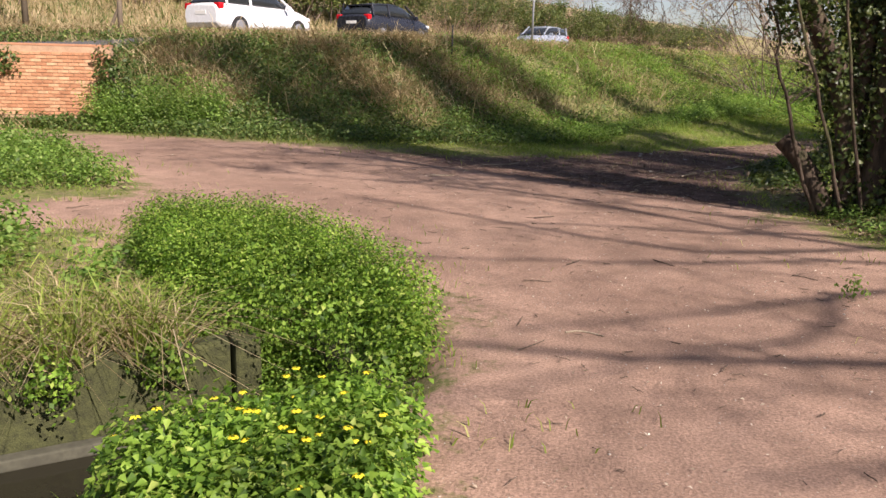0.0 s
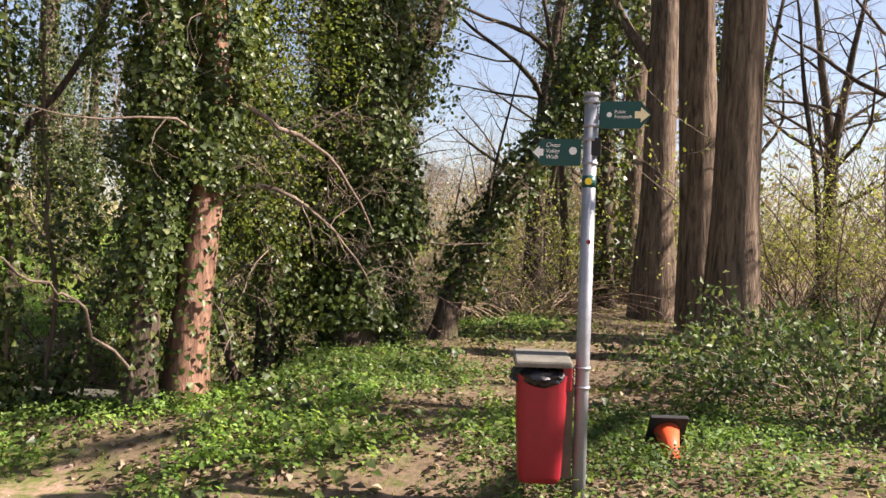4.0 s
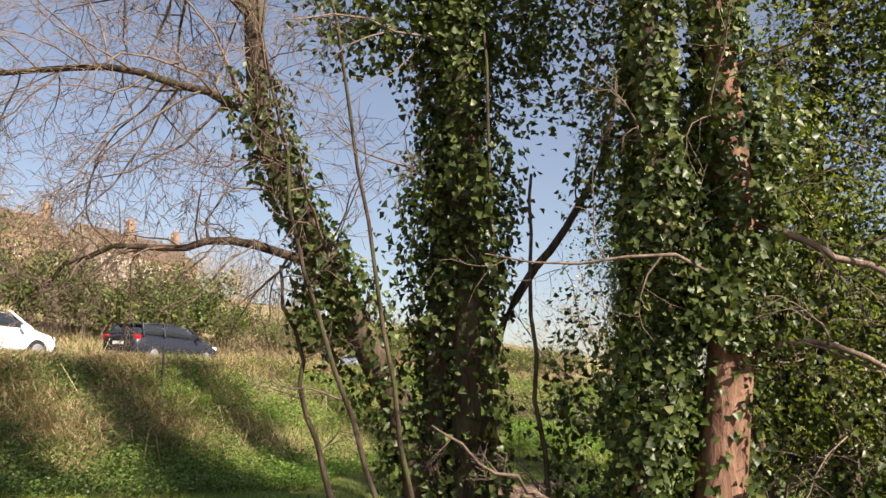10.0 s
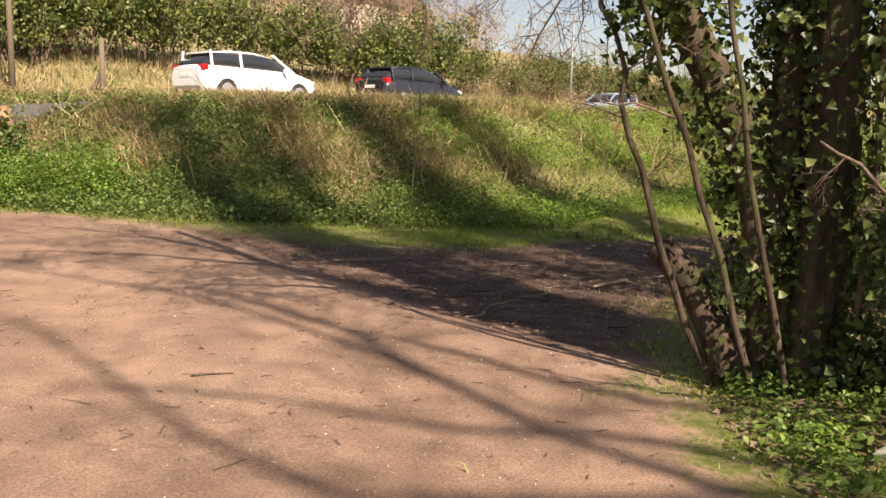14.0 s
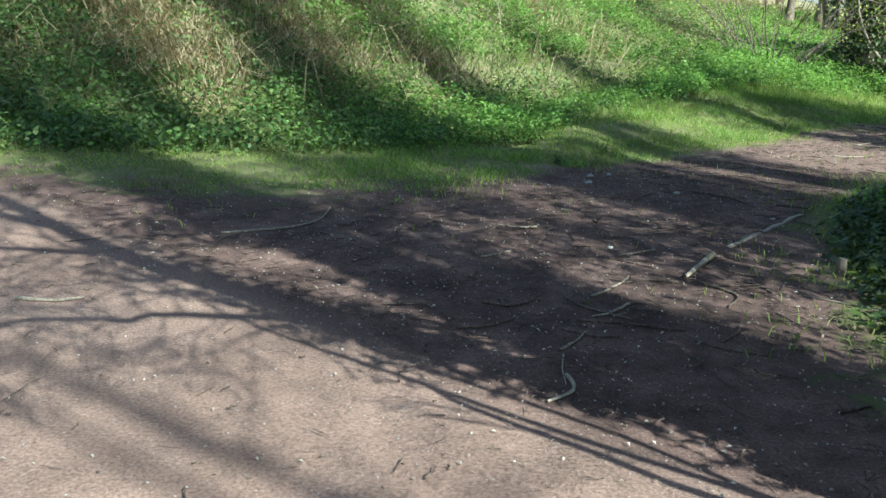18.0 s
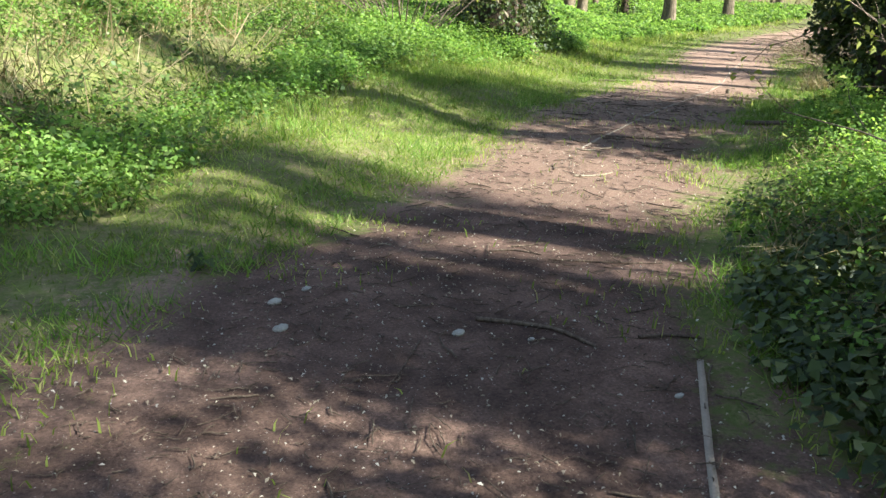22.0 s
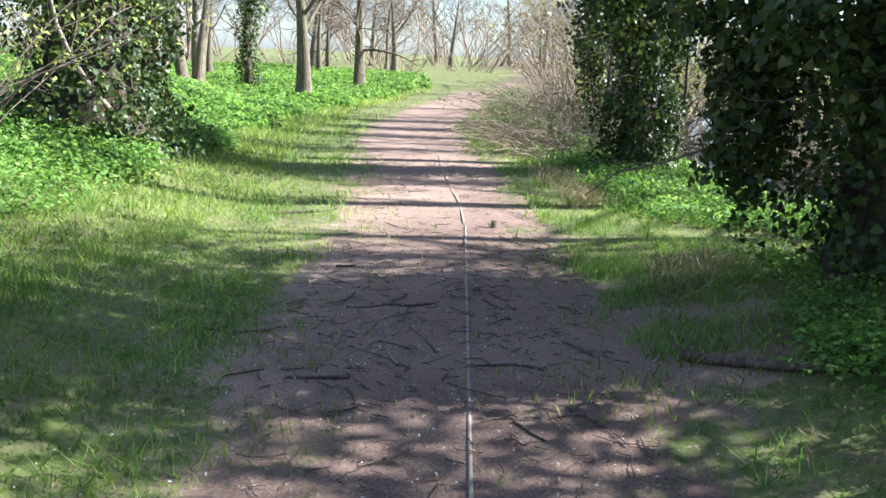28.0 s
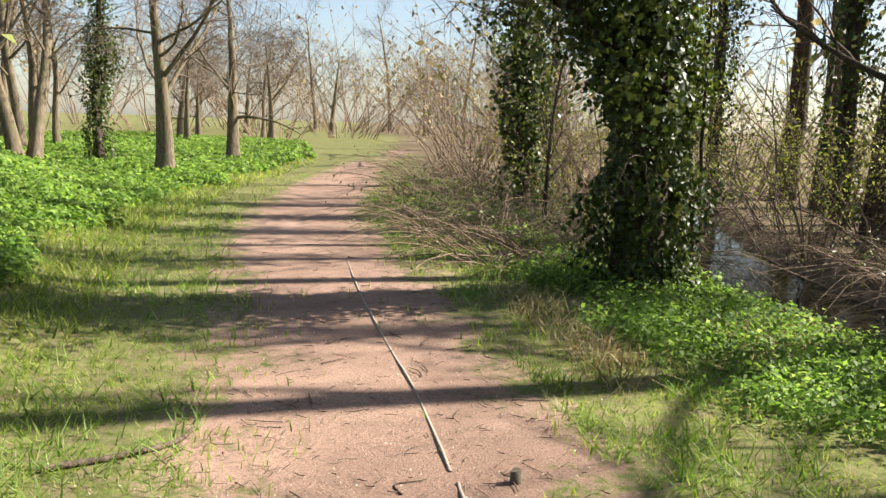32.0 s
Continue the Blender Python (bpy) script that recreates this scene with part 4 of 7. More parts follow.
        if k < 2:
            sprays += [((1.2, 0.3, 5.5), (1.3, 1.2, 1.0), 1100), ((1.9, 0.9, 7.0), (1.4, 1.3, 1.1), 1100)]
        ivy_tree("ivy_clad_tree", "tall ivy-wrapped riverside tree", (x, y, ground_at(x, y)), rng, stems, [(0, 3200, 0.34, 0.08, 1.0)], M_BARK, 0.1, "ivy trees along the river", [(0, 9, 2.6, 0.2, 0.0)], sprays, lobed=False)


hero_trees()


def overhanging_trees():
    """Trees south-east of the clearing, whose limbs throw the branching shade over the track and the bank."""
    rng = np.random.RandomState(63)
    way = np.array(sun_way) / sun_way.z

    def limb(base, marks, h0, h1):
        n = len(marks)
        return [tuple(np.array((a, b, 0.0)) + way * (h0 + (h1 - h0) * i / (n - 1)) - np.array(base)) for i, (a, b) in enumerate(marks)]
    base = (13.2, -3.6, ground_at(13.2, -3.6))
    limbs = [(limb(base, [(7.6, 5.0), (5.2, 4.6), (4.0, 4.25), (2.9, 4.2), (1.9, 4.15), (0.6, 4.2), (-0.7, 4.6)], 6.4, 8.4), 0.085, 0.02),
             (limb(base, [(2.93, 4.2), (2.5, 3.65), (2.3, 3.3), (1.8, 3.0), (1.2, 2.8)], 8.0, 8.7), 0.055, 0.02),
             (limb(base, [(7.0, 5.6), (4.5, 5.95), (3.3, 5.7), (2.4, 5.35), (1.6, 5.0), (0.4, 4.6)], 7.0, 8.6), 0.06, 0.015),
             (limb(base, [(2.72, 5.5), (2.2, 4.65), (1.45, 4.3), (0.7, 3.95), (0.0, 3.5)], 8.0, 9.0), 0.04, 0.012),
             (limb(base, [(7.2, 5.6), (4.5, 6.4), (3.0, 6.55), (1.5, 6.35), (0.2, 6.4), (-1.5, 6.2)], 7.2, 9.6), 0.045, 0.012),
             (limb(base, [(7.0, 5.8), (5.2, 6.9), (3.5, 7.7), (2.5, 7.65), (1.5, 7.9), (0.2, 7.9)], 7.6, 10.0), 0.06, 0.015),
             (limb(base, [(6.5, 6.4), (5.0, 7.0), (3.5, 7.3), (2.3, 8.5), (1.4, 9.3), (-0.2, 10.45), (-2.6, 11.3)], 8.0, 12.0), 0.07, 0.02),
             (limb(base, [(4.0, 7.2), (2.26, 6.8), (1.25, 7.4), (0.0, 8.5), (-1.2, 9.4)], 9.0, 11.0), 0.05, 0.015),
             (limb(base, [(2.3, 8.5), (1.5, 9.5), (0.8, 10.1), (-0.4, 10.9)], 10.5, 11.6), 0.05, 0.02),
             (limb(base, [(6.2, 6.6), (4.6, 7.9), (3.3, 8.4), (2.2, 9.2), (1.1, 9.8), (0.2, 10.5), (-1.4, 11.6)], 8.2, 11.5), 0.055, 0.015)]
    top = limbs[0][0][0]
    trunk = ([(0, 0, -0.3), (0.1, 0.1, 2.5), (top[0] * 0.6, top[1] * 0.6, 5.0), (top[0], top[1], top[2])], 0.26, 0.1)
    fork = ([(top[0] * 0.6, top[1] * 0.6, 5.0), limbs[5][0][0], limbs[6][0][0], tuple(np.array(limbs[6][0][0]) + np.array((0.5, 0.3, 4.0)))], 0.13, 0.05)
    twigs = [(k + 2, c, 2.0, 0.2, 0.0) for k, c in enumerate((14, 9, 14, 9, 16, 18, 24, 14, 12, 16))] + [(1, 8, 2.5, 0.5, 0.0)]
    ivy_tree("bare_tree", "wide leafless tree with crooked overhanging boughs", base, rng, [trunk, fork] + limbs, [(0, 500, 0.12, 0.0, 0.6)], M_BARK, 0.08, "woodland trees", twigs, lobed=False)
    for k, (x, y, h) in enumerate([(14.5, -2.8, 27), (16.5, -3.8, 27), (18.5, -3.2, 27), (20.4, -2.4, 27)]):
        bend = rng.uniform(-0.45, 0.45, (4, 2))
        stems = [([(0, 0, -0.3), (*bend[0] * 0.5, h * 0.25), (*bend[1], h * 0.5), (*bend[2] * 1.3, h * 0.75), (*bend[3] * 1.5, h)], 0.11, 0.04)]
        sprays = [((*bend[2] * 1.3 + rng.normal(size=2) * 0.3, h * f), (rng.uniform(0.5, 0.8), rng.uniform(0.5, 0.8), rng.uniform(0.9, 1.6)), 230) for f in (0.72, 0.79, 0.86, 0.93, 0.99)]
        ivy_tree("ivy_clad_tree", "very tall slim tree with ivy tufts in its top", (x, y, ground_at(x, y)), rng, stems, [(0, 500, 0.3, 0.62, 1.0)], M_BARK, 0.17, "tall trees beyond the clearing", [(0, 16, 2.4, 0.6, 0.0)], sprays, lobed=False)


overhanging_trees()


def poplar_row():
    rng = np.random.RandomState(5)
    for k, (x, y, r) in enumerate([(11.5, 5.5, 0.29), (12.65, 6.4, 0.29), (15.0, 8.3, 0.31), (17.7, 10.3, 0.28), (21.8, 12.0, 0.3), (25.4, 14.0, 0.28), (29.4, 16.2, 0.3), (33.5, 18.8, 0.3)]):
        bare_tree("poplar_tree", "tall straight poplar with ridged grey-brown bark", (x, y, ground_at(x, y)), rng, 21, r, 0.17 if k else 0.24, 13, (35, 60), 0.2, M_BARK_POP, group="row of poplars", up=0.3, wander=0.012, levels=3, density=(5, 4, 3))


poplar_row()


def field_trees():
    rng = np.random.RandomState(11)
    kinds = [bare_tree("field_tree", "bare spreading field tree with a pale brown trunk", (29.2, 37.6, ground_at(29.2, 37.6)), rng, 7.5, 0.3, 0.3, 13, (50, 85), 0.7, M_BARK_PALE, levels=3, group="trees in the field", fine=2.6, density=(9, 8, 2)),
             bare_tree("field_tree", "bare field tree with several upright stems", (28.9, 43.3, ground_at(28.9, 43.3)), rng, 9.5, 0.25, 0.3, 7, (20, 50), 0.4, M_BARK_PALE, stems=2, levels=3, group="trees in the field", fine=2.6, density=(8, 7, 3)),
             bare_tree("field_tree", "bare spreading field tree with low drooping boughs", (37.2, 41.3, ground_at(37.2, 41.3)), rng, 8.0, 0.28, 0.22, 14, (55, 90), 0.66, M_BARK_PALE, levels=3, group="trees in the field", fine=2.6, density=(9, 8, 3)),
             bare_tree("field_tree", "tall bare field tree", (35.5, 54, ground_at(35.5, 54)), rng, 13, 0.25, 0.25, 14, (30, 60), 0.32, M_BARK_PALE, levels=3, group="trees in the field", fine=2.6, density=(8, 7, 3))]
    spots = [(31.5, 46, 3, 0.8), (31, 49.5, 1, 0.9), (34, 50, 3, 0.9), (38.5, 53, 3, 0.8), (33, 57, 1, 1.0), (41, 60, 3, 0.9), (46, 66, 3, 1.0), (30, 62, 3, 1.1), (25, 52, 1, 1.1), (27, 58, 3, 1.0), (46, 58, 0, 0.9), (51, 56, 2, 0.8), (55, 60, 0, 0.9), (59, 62, 2, 0.8),
             (60, 56, 0, 0.9), (63, 59, 3, 0.7), (70, 66, 2, 1.0), (78, 62, 0, 1.0), (84, 55, 2, 0.8), (88, 56.5, 0, 0.8), (95, 75, 3, 1.2), (80, 80, 3, 1.2), (60, 80, 3, 1.2), (45, 80, 3, 1.3), (110, 62, 3, 1.3), (120, 78, 3, 1.4), (104, 52, 0, 1.3), (20, 47, 3, 0.8), (22, 40, 1, 0.8)]
    for x, y, k, s in spots:
        m = Matrix.Translation((x, y, ground_at(x, y))) @ Matrix.Rotation(rng.uniform(0, 6.28), 4, "Z") @ Matrix.Scale(s * rng.uniform(0.92, 1.08), 4)
        c = copy_thing(kinds[k], m)
        c.matrix_basis = m
    return kinds


FIELD = field_trees()


def lone_trees():
    """Bare trees standing among the wood and on the hill."""
    rng = np.random.RandomState(33)
    big = bare_tree("bare_tree", "tall bare woodland tree", (22.0, -2.5, ground_at(22.0, -2.5)), rng, 13, 0.3, 0.25, 13, (35, 70), 0.45, M_BARK, levels=3, group="woodland trees", density=(5, 4, 3))
    thin = bare_tree("bare_tree", "slim bare woodland sapling", (19.5, 5.0, ground_at(19.5, 5.0)), rng, 8.5, 0.09, 0.2, 12, (25, 55), 0.3, M_BARK, levels=3, group="woodland trees", density=(4, 4, 3))
    spots = [(18, 1.5, 0, 0.9), (23, 6, 0, 0.9), (26, 9, 0, 0.8), (22, 2, 1, 1.1), (16.5, 4.4, 1, 0.9), (21, 7.5, 1, 1.1), (24, 4, 1, 1.2), (28, 6, 1, 1.2), (30, 10, 0, 1.0), (33, 14, 0, 1.0), (17.6, 2.6, 1, 0.8), (26, 1, 0, 1.0), (14.5, 12, 1, 0.8), (18, 13, 0, 0.9), (22, 15.5, 1, 1.1), (26, 18, 0, 0.9),
             (31, 19, 1, 1.2), (36, 20, 0, 1.1), (29, 25.2, 1, 0.7), (34, 27.5, 1, 0.8), (40, 30, 1, 1.0), (24, 23.6, 1, 0.6), (45, 30, 0, 1.0), (52, 34, 0, 1.0), (60, 36, 0, 1.2), (70, 38, 0, 1.2), (38, 24, 0, 1.1), (15.5, 10.5, 1, 1.0)]
    for x, y, k, s in spots:
        m = Matrix.Translation((x, y, ground_at(x, y))) @ Matrix.Rotation(rng.uniform(0, 6.28), 4, "Z") @ Matrix.Scale(s * rng.uniform(0.9, 1.1), 4)
        c = copy_thing((big, thin)[k], m)
        c.matrix_basis = m
    for k in range(30):
        s, n = rng.uniform(-45, 90), rng.choice([rng.uniform(15, 27), rng.uniform(40, 100)])
        x, y = ROAD0 + ROAD_U * s + ROAD_N * n
        m = Matrix.Translation((x, y, ground_at(x, y))) @ Matrix.Rotation(rng.uniform(0, 6.28), 4, "Z") @ Matrix.Scale(rng.uniform(0.45, 0.8), 4)
        c = copy_thing((big, thin, thin)[k % 3], m)
        c.matrix_basis = m
        c["label"] = "bare brown tree on the hillside behind the road"
        c["group"] = "trees on the hillside"


lone_trees()

# ---- built things ----


def water_material():
    k = Nodes("river_water", 0.08, 0, 0.14)
    k.colour((0.022, 0.02, 0.013))
    k.bump(k.noise(6, 3, 0.5, k.coords(world_space=True)), 0.25, 0.02)
    return k.m


def glass_material(name, tint):
    k = Nodes(name, 0.06, 0, 0.6)
    k.colour(tint)
    return k.m


def brick_material():
    k = Nodes("old_brick", 0.9, 0, 0.15)
    oi = k.n("ObjectInfo")
    col = k.ramp(oi.outputs["Random"], [(0.0, (0.34, 0.16, 0.085)), (0.5, (0.44, 0.23, 0.125)), (1.0, (0.5, 0.31, 0.18))])
    nz = k.noise(14, 5, 0.7, k.coords(world_space=True))
    k.colour(k.mix(1.0, col, k.ramp(nz, [(0.3, 0.7), (0.7, 1.2)]), "MULTIPLY"))
    k.bump(nz, 0.5, 0.008)
    return k.m


M_WATER = water_material()
M_BRICK = brick_material()
M_WALL_OLD = plain_material("worn_brick_top", (0.4, 0.2, 0.11), 0.9, wear=0.4, scale=5)
M_MORTAR = plain_material("lime_mortar", (0.4, 0.26, 0.16), 0.95, wear=0.35, scale=6)
M_CONC = plain_material("mossy_concrete", (0.075, 0.072, 0.05), 0.92, wear=0.55, scale=4, bump=0.1)
M_ALGAE = plain_material("algae_crust", (0.06, 0.064, 0.022), 0.95, wear=0.85, scale=14, bump=0.35)
M_STEEL = plain_material("galvanised_steel", (0.3, 0.31, 0.33), 0.5, 0.5, wear=0.25, scale=12)
M_GREEN = plain_material("sign_green", (0.005, 0.058, 0.048), 0.4, wear=0.15, scale=8, bump=0)
M_WHITE = plain_material("white_paint", (0.8, 0.79, 0.74), 0.5, wear=0.12, bump=0)
M_CREAM = plain_material("cream_arrow", (0.85, 0.72, 0.42), 0.5, wear=0.1, bump=0)
M_RED = plain_material("red_plastic", (0.26, 0.012, 0.02), 0.42, wear=0.25, scale=5, bump=0.02)
M_BAG = plain_material("black_bag", (0.012, 0.012, 0.014), 0.3, wear=0.3, bump=0.3)
M_LID = plain_material("weathered_lid", (0.16, 0.15, 0.12), 0.7, wear=0.5, scale=7)
M_ORANGE = plain_material("cone_orange", (0.75, 0.1, 0.03), 0.5, wear=0.3)
M_RUBBER = plain_material("black_rubber", (0.02, 0.02, 0.02), 0.75, wear=0.4)
M_YELLOW = plain_material("yellow_disc", (0.85, 0.65, 0.03), 0.5, wear=0.1, bump=0)
M_TARMAC = plain_material("asphalt", (0.07, 0.068, 0.066), 0.9, wear=0.3, scale=3, bump=0.2)
M_ROOF = plain_material("roof_tiles", (0.2, 0.14, 0.115), 0.9, wear=0.4, scale=2)
M_WALL = plain_material("house_brick", (0.26, 0.175, 0.125), 0.9, wear=0.3, scale=3)
M_RENDER = plain_material("cream_wall_paint", (0.42, 0.37, 0.3), 0.9, wear=0.15, scale=2)
M_GLASS = glass_material("dark_glass", (0.02, 0.024, 0.028))
M_TIMBER = plain_material("weathered_timber", (0.14, 0.11, 0.075), 0.9, wear=0.4, scale=14, bump=0.2)
M_EDGE = plain_material("edging_timber", (0.33, 0.265, 0.205), 0.9, wear=0.35, scale=14, bump=0.2)
M_CAR_W = plain_material("white_car_paint", (0.78, 0.79, 0.8), 0.25, 0, 0.6, 0.05, bump=0)
M_CAR_S = plain_material("silver_car_paint", (0.38, 0.42, 0.48), 0.28, 0.5, 0.6, 0.05, bump=0)
M_CAR_D = plain_material("dark_car_paint", (0.02, 0.022, 0.03), 0.25, 0.1, 0.6, 0.05, bump=0)
M_LAMP_R = glass_material("red_lens", (0.5, 0.01, 0.015))
M_LAMP_W = glass_material("clear_lens", (0.7, 0.72, 0.75))
M_STONE = plain_material("pale_flint", (0.4, 0.37, 0.32), 0.8, wear=0.4, scale=20, bump=0.2)


def box(sx, sy, sz, bevel=0.0, at=(0, 0, 0), segments=2):
    bm = bmesh.new()
    bmesh.ops.create_cube(bm, size=1, matrix=Matrix.Translation(at) @ Matrix.Diagonal((sx, sy, sz, 1)))
    if bevel:
        bmesh.ops.bevel(bm, geom=bm.edges[:], offset=bevel, segments=segments, affect="EDGES", profile=0.6)
    return bm


def rod(r0, r1, length, sides=16, m=None):
    bm = bmesh.new()
    bmesh.ops.create_cone(bm, cap_ends=True, segments=sides, radius1=r0, radius2=r1, depth=length, matrix=(m or Matrix.Identity(4)) @ Matrix.Translation((0, 0, length / 2)))
    for f in bm.faces:
        f.smooth = len(f.verts) == 4
    return bm


def slab(points, thickness, axis="y"):
    """A flat outline in x, z given a thickness along y."""
    bm = bmesh.new()
    a = [bm.verts.new((x, -thickness / 2, z)) for x, z in points]
    b = [bm.verts.new((x, thickness / 2, z)) for x, z in points]
    bm.faces.new(a)
    bm.faces.new(b[::-1])
    for i in range(len(points)):
        j = (i + 1) % len(points)
        bm.faces.new((a[j], a[i], b[i], b[j]))
    bmesh.ops.recalc_face_normals(bm, faces=bm.faces[:])
    return bm


def lettering(text, size, m, shear=0.0):
    cu = bpy.data.curves.new("words", "FONT")
    cu.body, cu.size, cu.align_x, cu.extrude, cu.shear = text, size, "LEFT", 0.0008, shear
    tmp = new("words", cu)
    me = bpy.data.meshes.new_from_object(tmp.evaluated_get(bpy.context.evaluated_depsgraph_get()))
    bpy.data.objects.remove(tmp)
    me.transform(m)
    return me


def waters():
    def ribbon(line, w, z):
        P = np.array(line, float)
        t = np.gradient(P, axis=0)
        t /= np.linalg.norm(t, axis=1)[:, None]
        nrm = np.stack([-t[:, 1], t[:, 0]], 1)
        L, Rr = P + nrm * w, P - nrm * w
        v = np.concatenate([np.c_[L, np.full(len(L), z)], np.c_[Rr, np.full(len(L), z)]])
        n = len(P)
        f = [(i, n + i, n + i + 1, i + 1) for i in range(n - 1)]
        return Soup().add(v, f).mesh("water", M_WATER)
    solo("water", ribbon(RIVER_W, 1.25, -0.62), None, "shallow dark stream water entering a culvert", "water", kind="structure")
    solo("water", ribbon(RIVER_E, 1.7, -0.58), None, "dark slow river water between wooded banks", "water", kind="structure")
    solo("water", ribbon(RIVER_S, 1.3, -0.575), None, "dark side channel of the river", "water", kind="structure")


waters()


def culvert():
    c = thing("culvert", "mossy concrete culvert headwall half hidden by weeds", "culvert", Matrix.Translation((-1.25, 4.55, -0.62)) @ Matrix.Rotation(radians(30), 4, "Z"))
    part("sill", box(2.6, 0.09, 0.07, 0.012, (-1.15, -0.02, 0.03)), M_CONC, c, "pale concrete edge at the waterline")
    part("side_wall", box(2.5, 0.16, 0.5, 0.03, (-1.2, 0.14, 0.25)), M_ALGAE, c, "low wall crusted with green algae")
    part("headwall", box(0.16, 0.25, 0.5, 0.02, (0.14, 0.14, 0.25)), M_ALGAE, c)
    part("lintel", box(0.2, 1.3, 0.14, 0.02, (0.62, -0.6, 0.42)), M_ALGAE, c)
    d = thing("culvert", "old brick culvert mouth where the stream leaves the track", "culvert", Matrix.Translation((5.3, 8.75, -0.62)) @ Matrix.Rotation(radians(38), 4, "Z"))
    part("headwall", box(0.3, 2.2, 0.3, 0.02, (0, 0, 0.62)), M_CONC, d)


culvert()


def footpath_sign():
    x, y = 6.2, 4.18
    gz = ground_at(x, y)
    base = thing("signpost", "galvanised steel footpath post carrying two green arrow signs", "signpost", Matrix.Translation((x, y, -0.204)) @ Matrix.Rotation(radians(-61), 4, "Z") @ Matrix.Scale(1.13, 4))
    part("post", rod(0.035, 0.035, 2.34 - gz + 0.3, 20, Matrix.Translation((0, 0, gz - 0.3))), M_STEEL, base)
    part("cap", rod(0.041, 0.036, 0.02, 20, Matrix.Translation((0, 0, 2.335))), M_STEEL, base)
    w, h = 0.25, 0.135
    s1 = part("sign_board", slab([(0.045, 2.175), (0.045 + w - 0.05, 2.175), (0.045 + w, 2.2425), (0.045 + w - 0.05, 2.31), (0.045, 2.31)], 0.012), M_GREEN, base, "dark green arrow board reading Public Footpath")
    part("words", lettering("Public\nFootpath", 0.024, pose(0.115, -0.0085, 2.25, 90)), M_WHITE, s1)
    part("arrow", slab([(0.215, 2.225), (0.245, 2.225), (0.245, 2.205), (0.29, 2.2425), (0.245, 2.28), (0.245, 2.26), (0.215, 2.26)], 0.015), M_CREAM, s1, "cream arrow")
    part("badge", rod(0.013, 0.013, 0.003, 14, pose(0.09, -0.006, 2.243, 90)), M_WHITE, s1)
    s2 = part("sign_board", slab([(-0.045, 1.985), (-0.045 - w + 0.05, 1.985), (-0.045 - w, 2.0525), (-0.045 - w + 0.05, 2.12), (-0.045, 2.12)], 0.012), M_GREEN, base, "dark green arrow board reading Chess Valley Walk")
    part("words", lettering("Chess\nValley\nWalk", 0.03, pose(-0.225, -0.0085, 2.08, 90), 0.25), M_WHITE, s2)
    part("arrow", slab([(-0.29, 2.0525), (-0.255, 2.085), (-0.255, 2.07), (-0.235, 2.07), (-0.235, 2.035), (-0.255, 2.035), (-0.255, 2.02)], 0.015), M_WHITE, s2, "white arrow")
    part("badge", rod(0.02, 0.02, 0.003, 14, pose(-0.085, -0.006, 2.06, 90)), M_WHITE, s2)
    for z in (2.3, 2.18, 2.11, 1.99, 0.95, 0.85):
        part("clamp", rod(0.042, 0.042, 0.014, 20, Matrix.Translation((0, 0, z))), M_STEEL, base)
    part("bracket", box(0.05, 0.05, 0.09, 0.006, (0.03, -0.01, 2.08)), M_RUBBER, base)
    part("waymark_sleeve", rod(0.0362, 0.0362, 0.06, 20, Matrix.Translation((0, 0, 1.875))), M_GREEN, base)
    part("waymark", rod(0.018, 0.018, 0.004, 16, pose(0, -0.038, 1.905, 90)), M_YELLOW, base, "round yellow waymark disc")
    part("sticker", rod(0.012, 0.012, 0.003, 12, pose(0.01, -0.0365, 1.6, 90)), M_RED, base)


footpath_sign()


def waste_bin():
    base = thing("waste_bin", "red plastic dog-waste bin with a black bag and grey lid", "bin", Matrix.Translation((6.02, 4.34, -0.06)) @ Matrix.Rotation(radians(-50), 4, "Z") @ Matrix.Scale(1.08, 4))
    bm = bmesh.new()
    rings = [(0.105, 0.085, 0.27), (0.115, 0.09, 0.3), (0.128, 0.1, 0.55), (0.135, 0.105, 0.8), (0.138, 0.108, 0.84)]
    vs = []
    for a, b, z in rings:
        pts = []
        for k in range(20):
            t = k / 20 * 2 * math.pi
            c, s = math.cos(t), math.sin(t)
            pts.append(bm.verts.new((a * abs(c) ** 0.45 * (1 if c > 0 else -1), b * abs(s) ** 0.45 * (1 if s > 0 else -1), z)))
        vs.append(pts)
    for r0, r1 in zip(vs[:-1], vs[1:]):
        for k in range(20):
            bm.faces.new((r0[k], r0[(k + 1) % 20], r1[(k + 1) % 20], r1[k])).smooth = True
    bm.faces.new(vs[0][::-1])
    part("body", bm, M_RED, base)
    bag = bmesh.new()
    bmesh.ops.create_icosphere(bag, subdivisions=3, radius=1)
    for v in bag.verts:
        n = noise.noise(v.co * 2.3) * 0.18 + noise.noise(v.co * 6) * 0.07
        v.co = Vector((v.co.x * 0.165, v.co.y * 0.14, v.co.z * 0.065)) * (1 + n) + Vector((0, 0, 0.825))
    part("bag", bag, M_BAG, base, "crumpled black bin bag over the rim")
    lid = box(0.3, 0.25, 0.035, 0.012, (0, 0, 0.9))
    for v in lid.verts:
        v.co.z += 0.05 * (0.14 - abs(v.co.x)) / 0.14 + (0.03 if v.co.y > 0 else 0)
    part("lid", lid, M_LID, base, "grey weathered lid")
    part("back_plate", box(0.06, 0.06, 0.6, 0.006, (0.145, 0.05, 0.57)), M_TIMBER, base)
    part("hinge", box(0.05, 0.1, 0.15, 0.01, (0.13, -0.03, 0.83)), M_RED, base)


waste_bin()


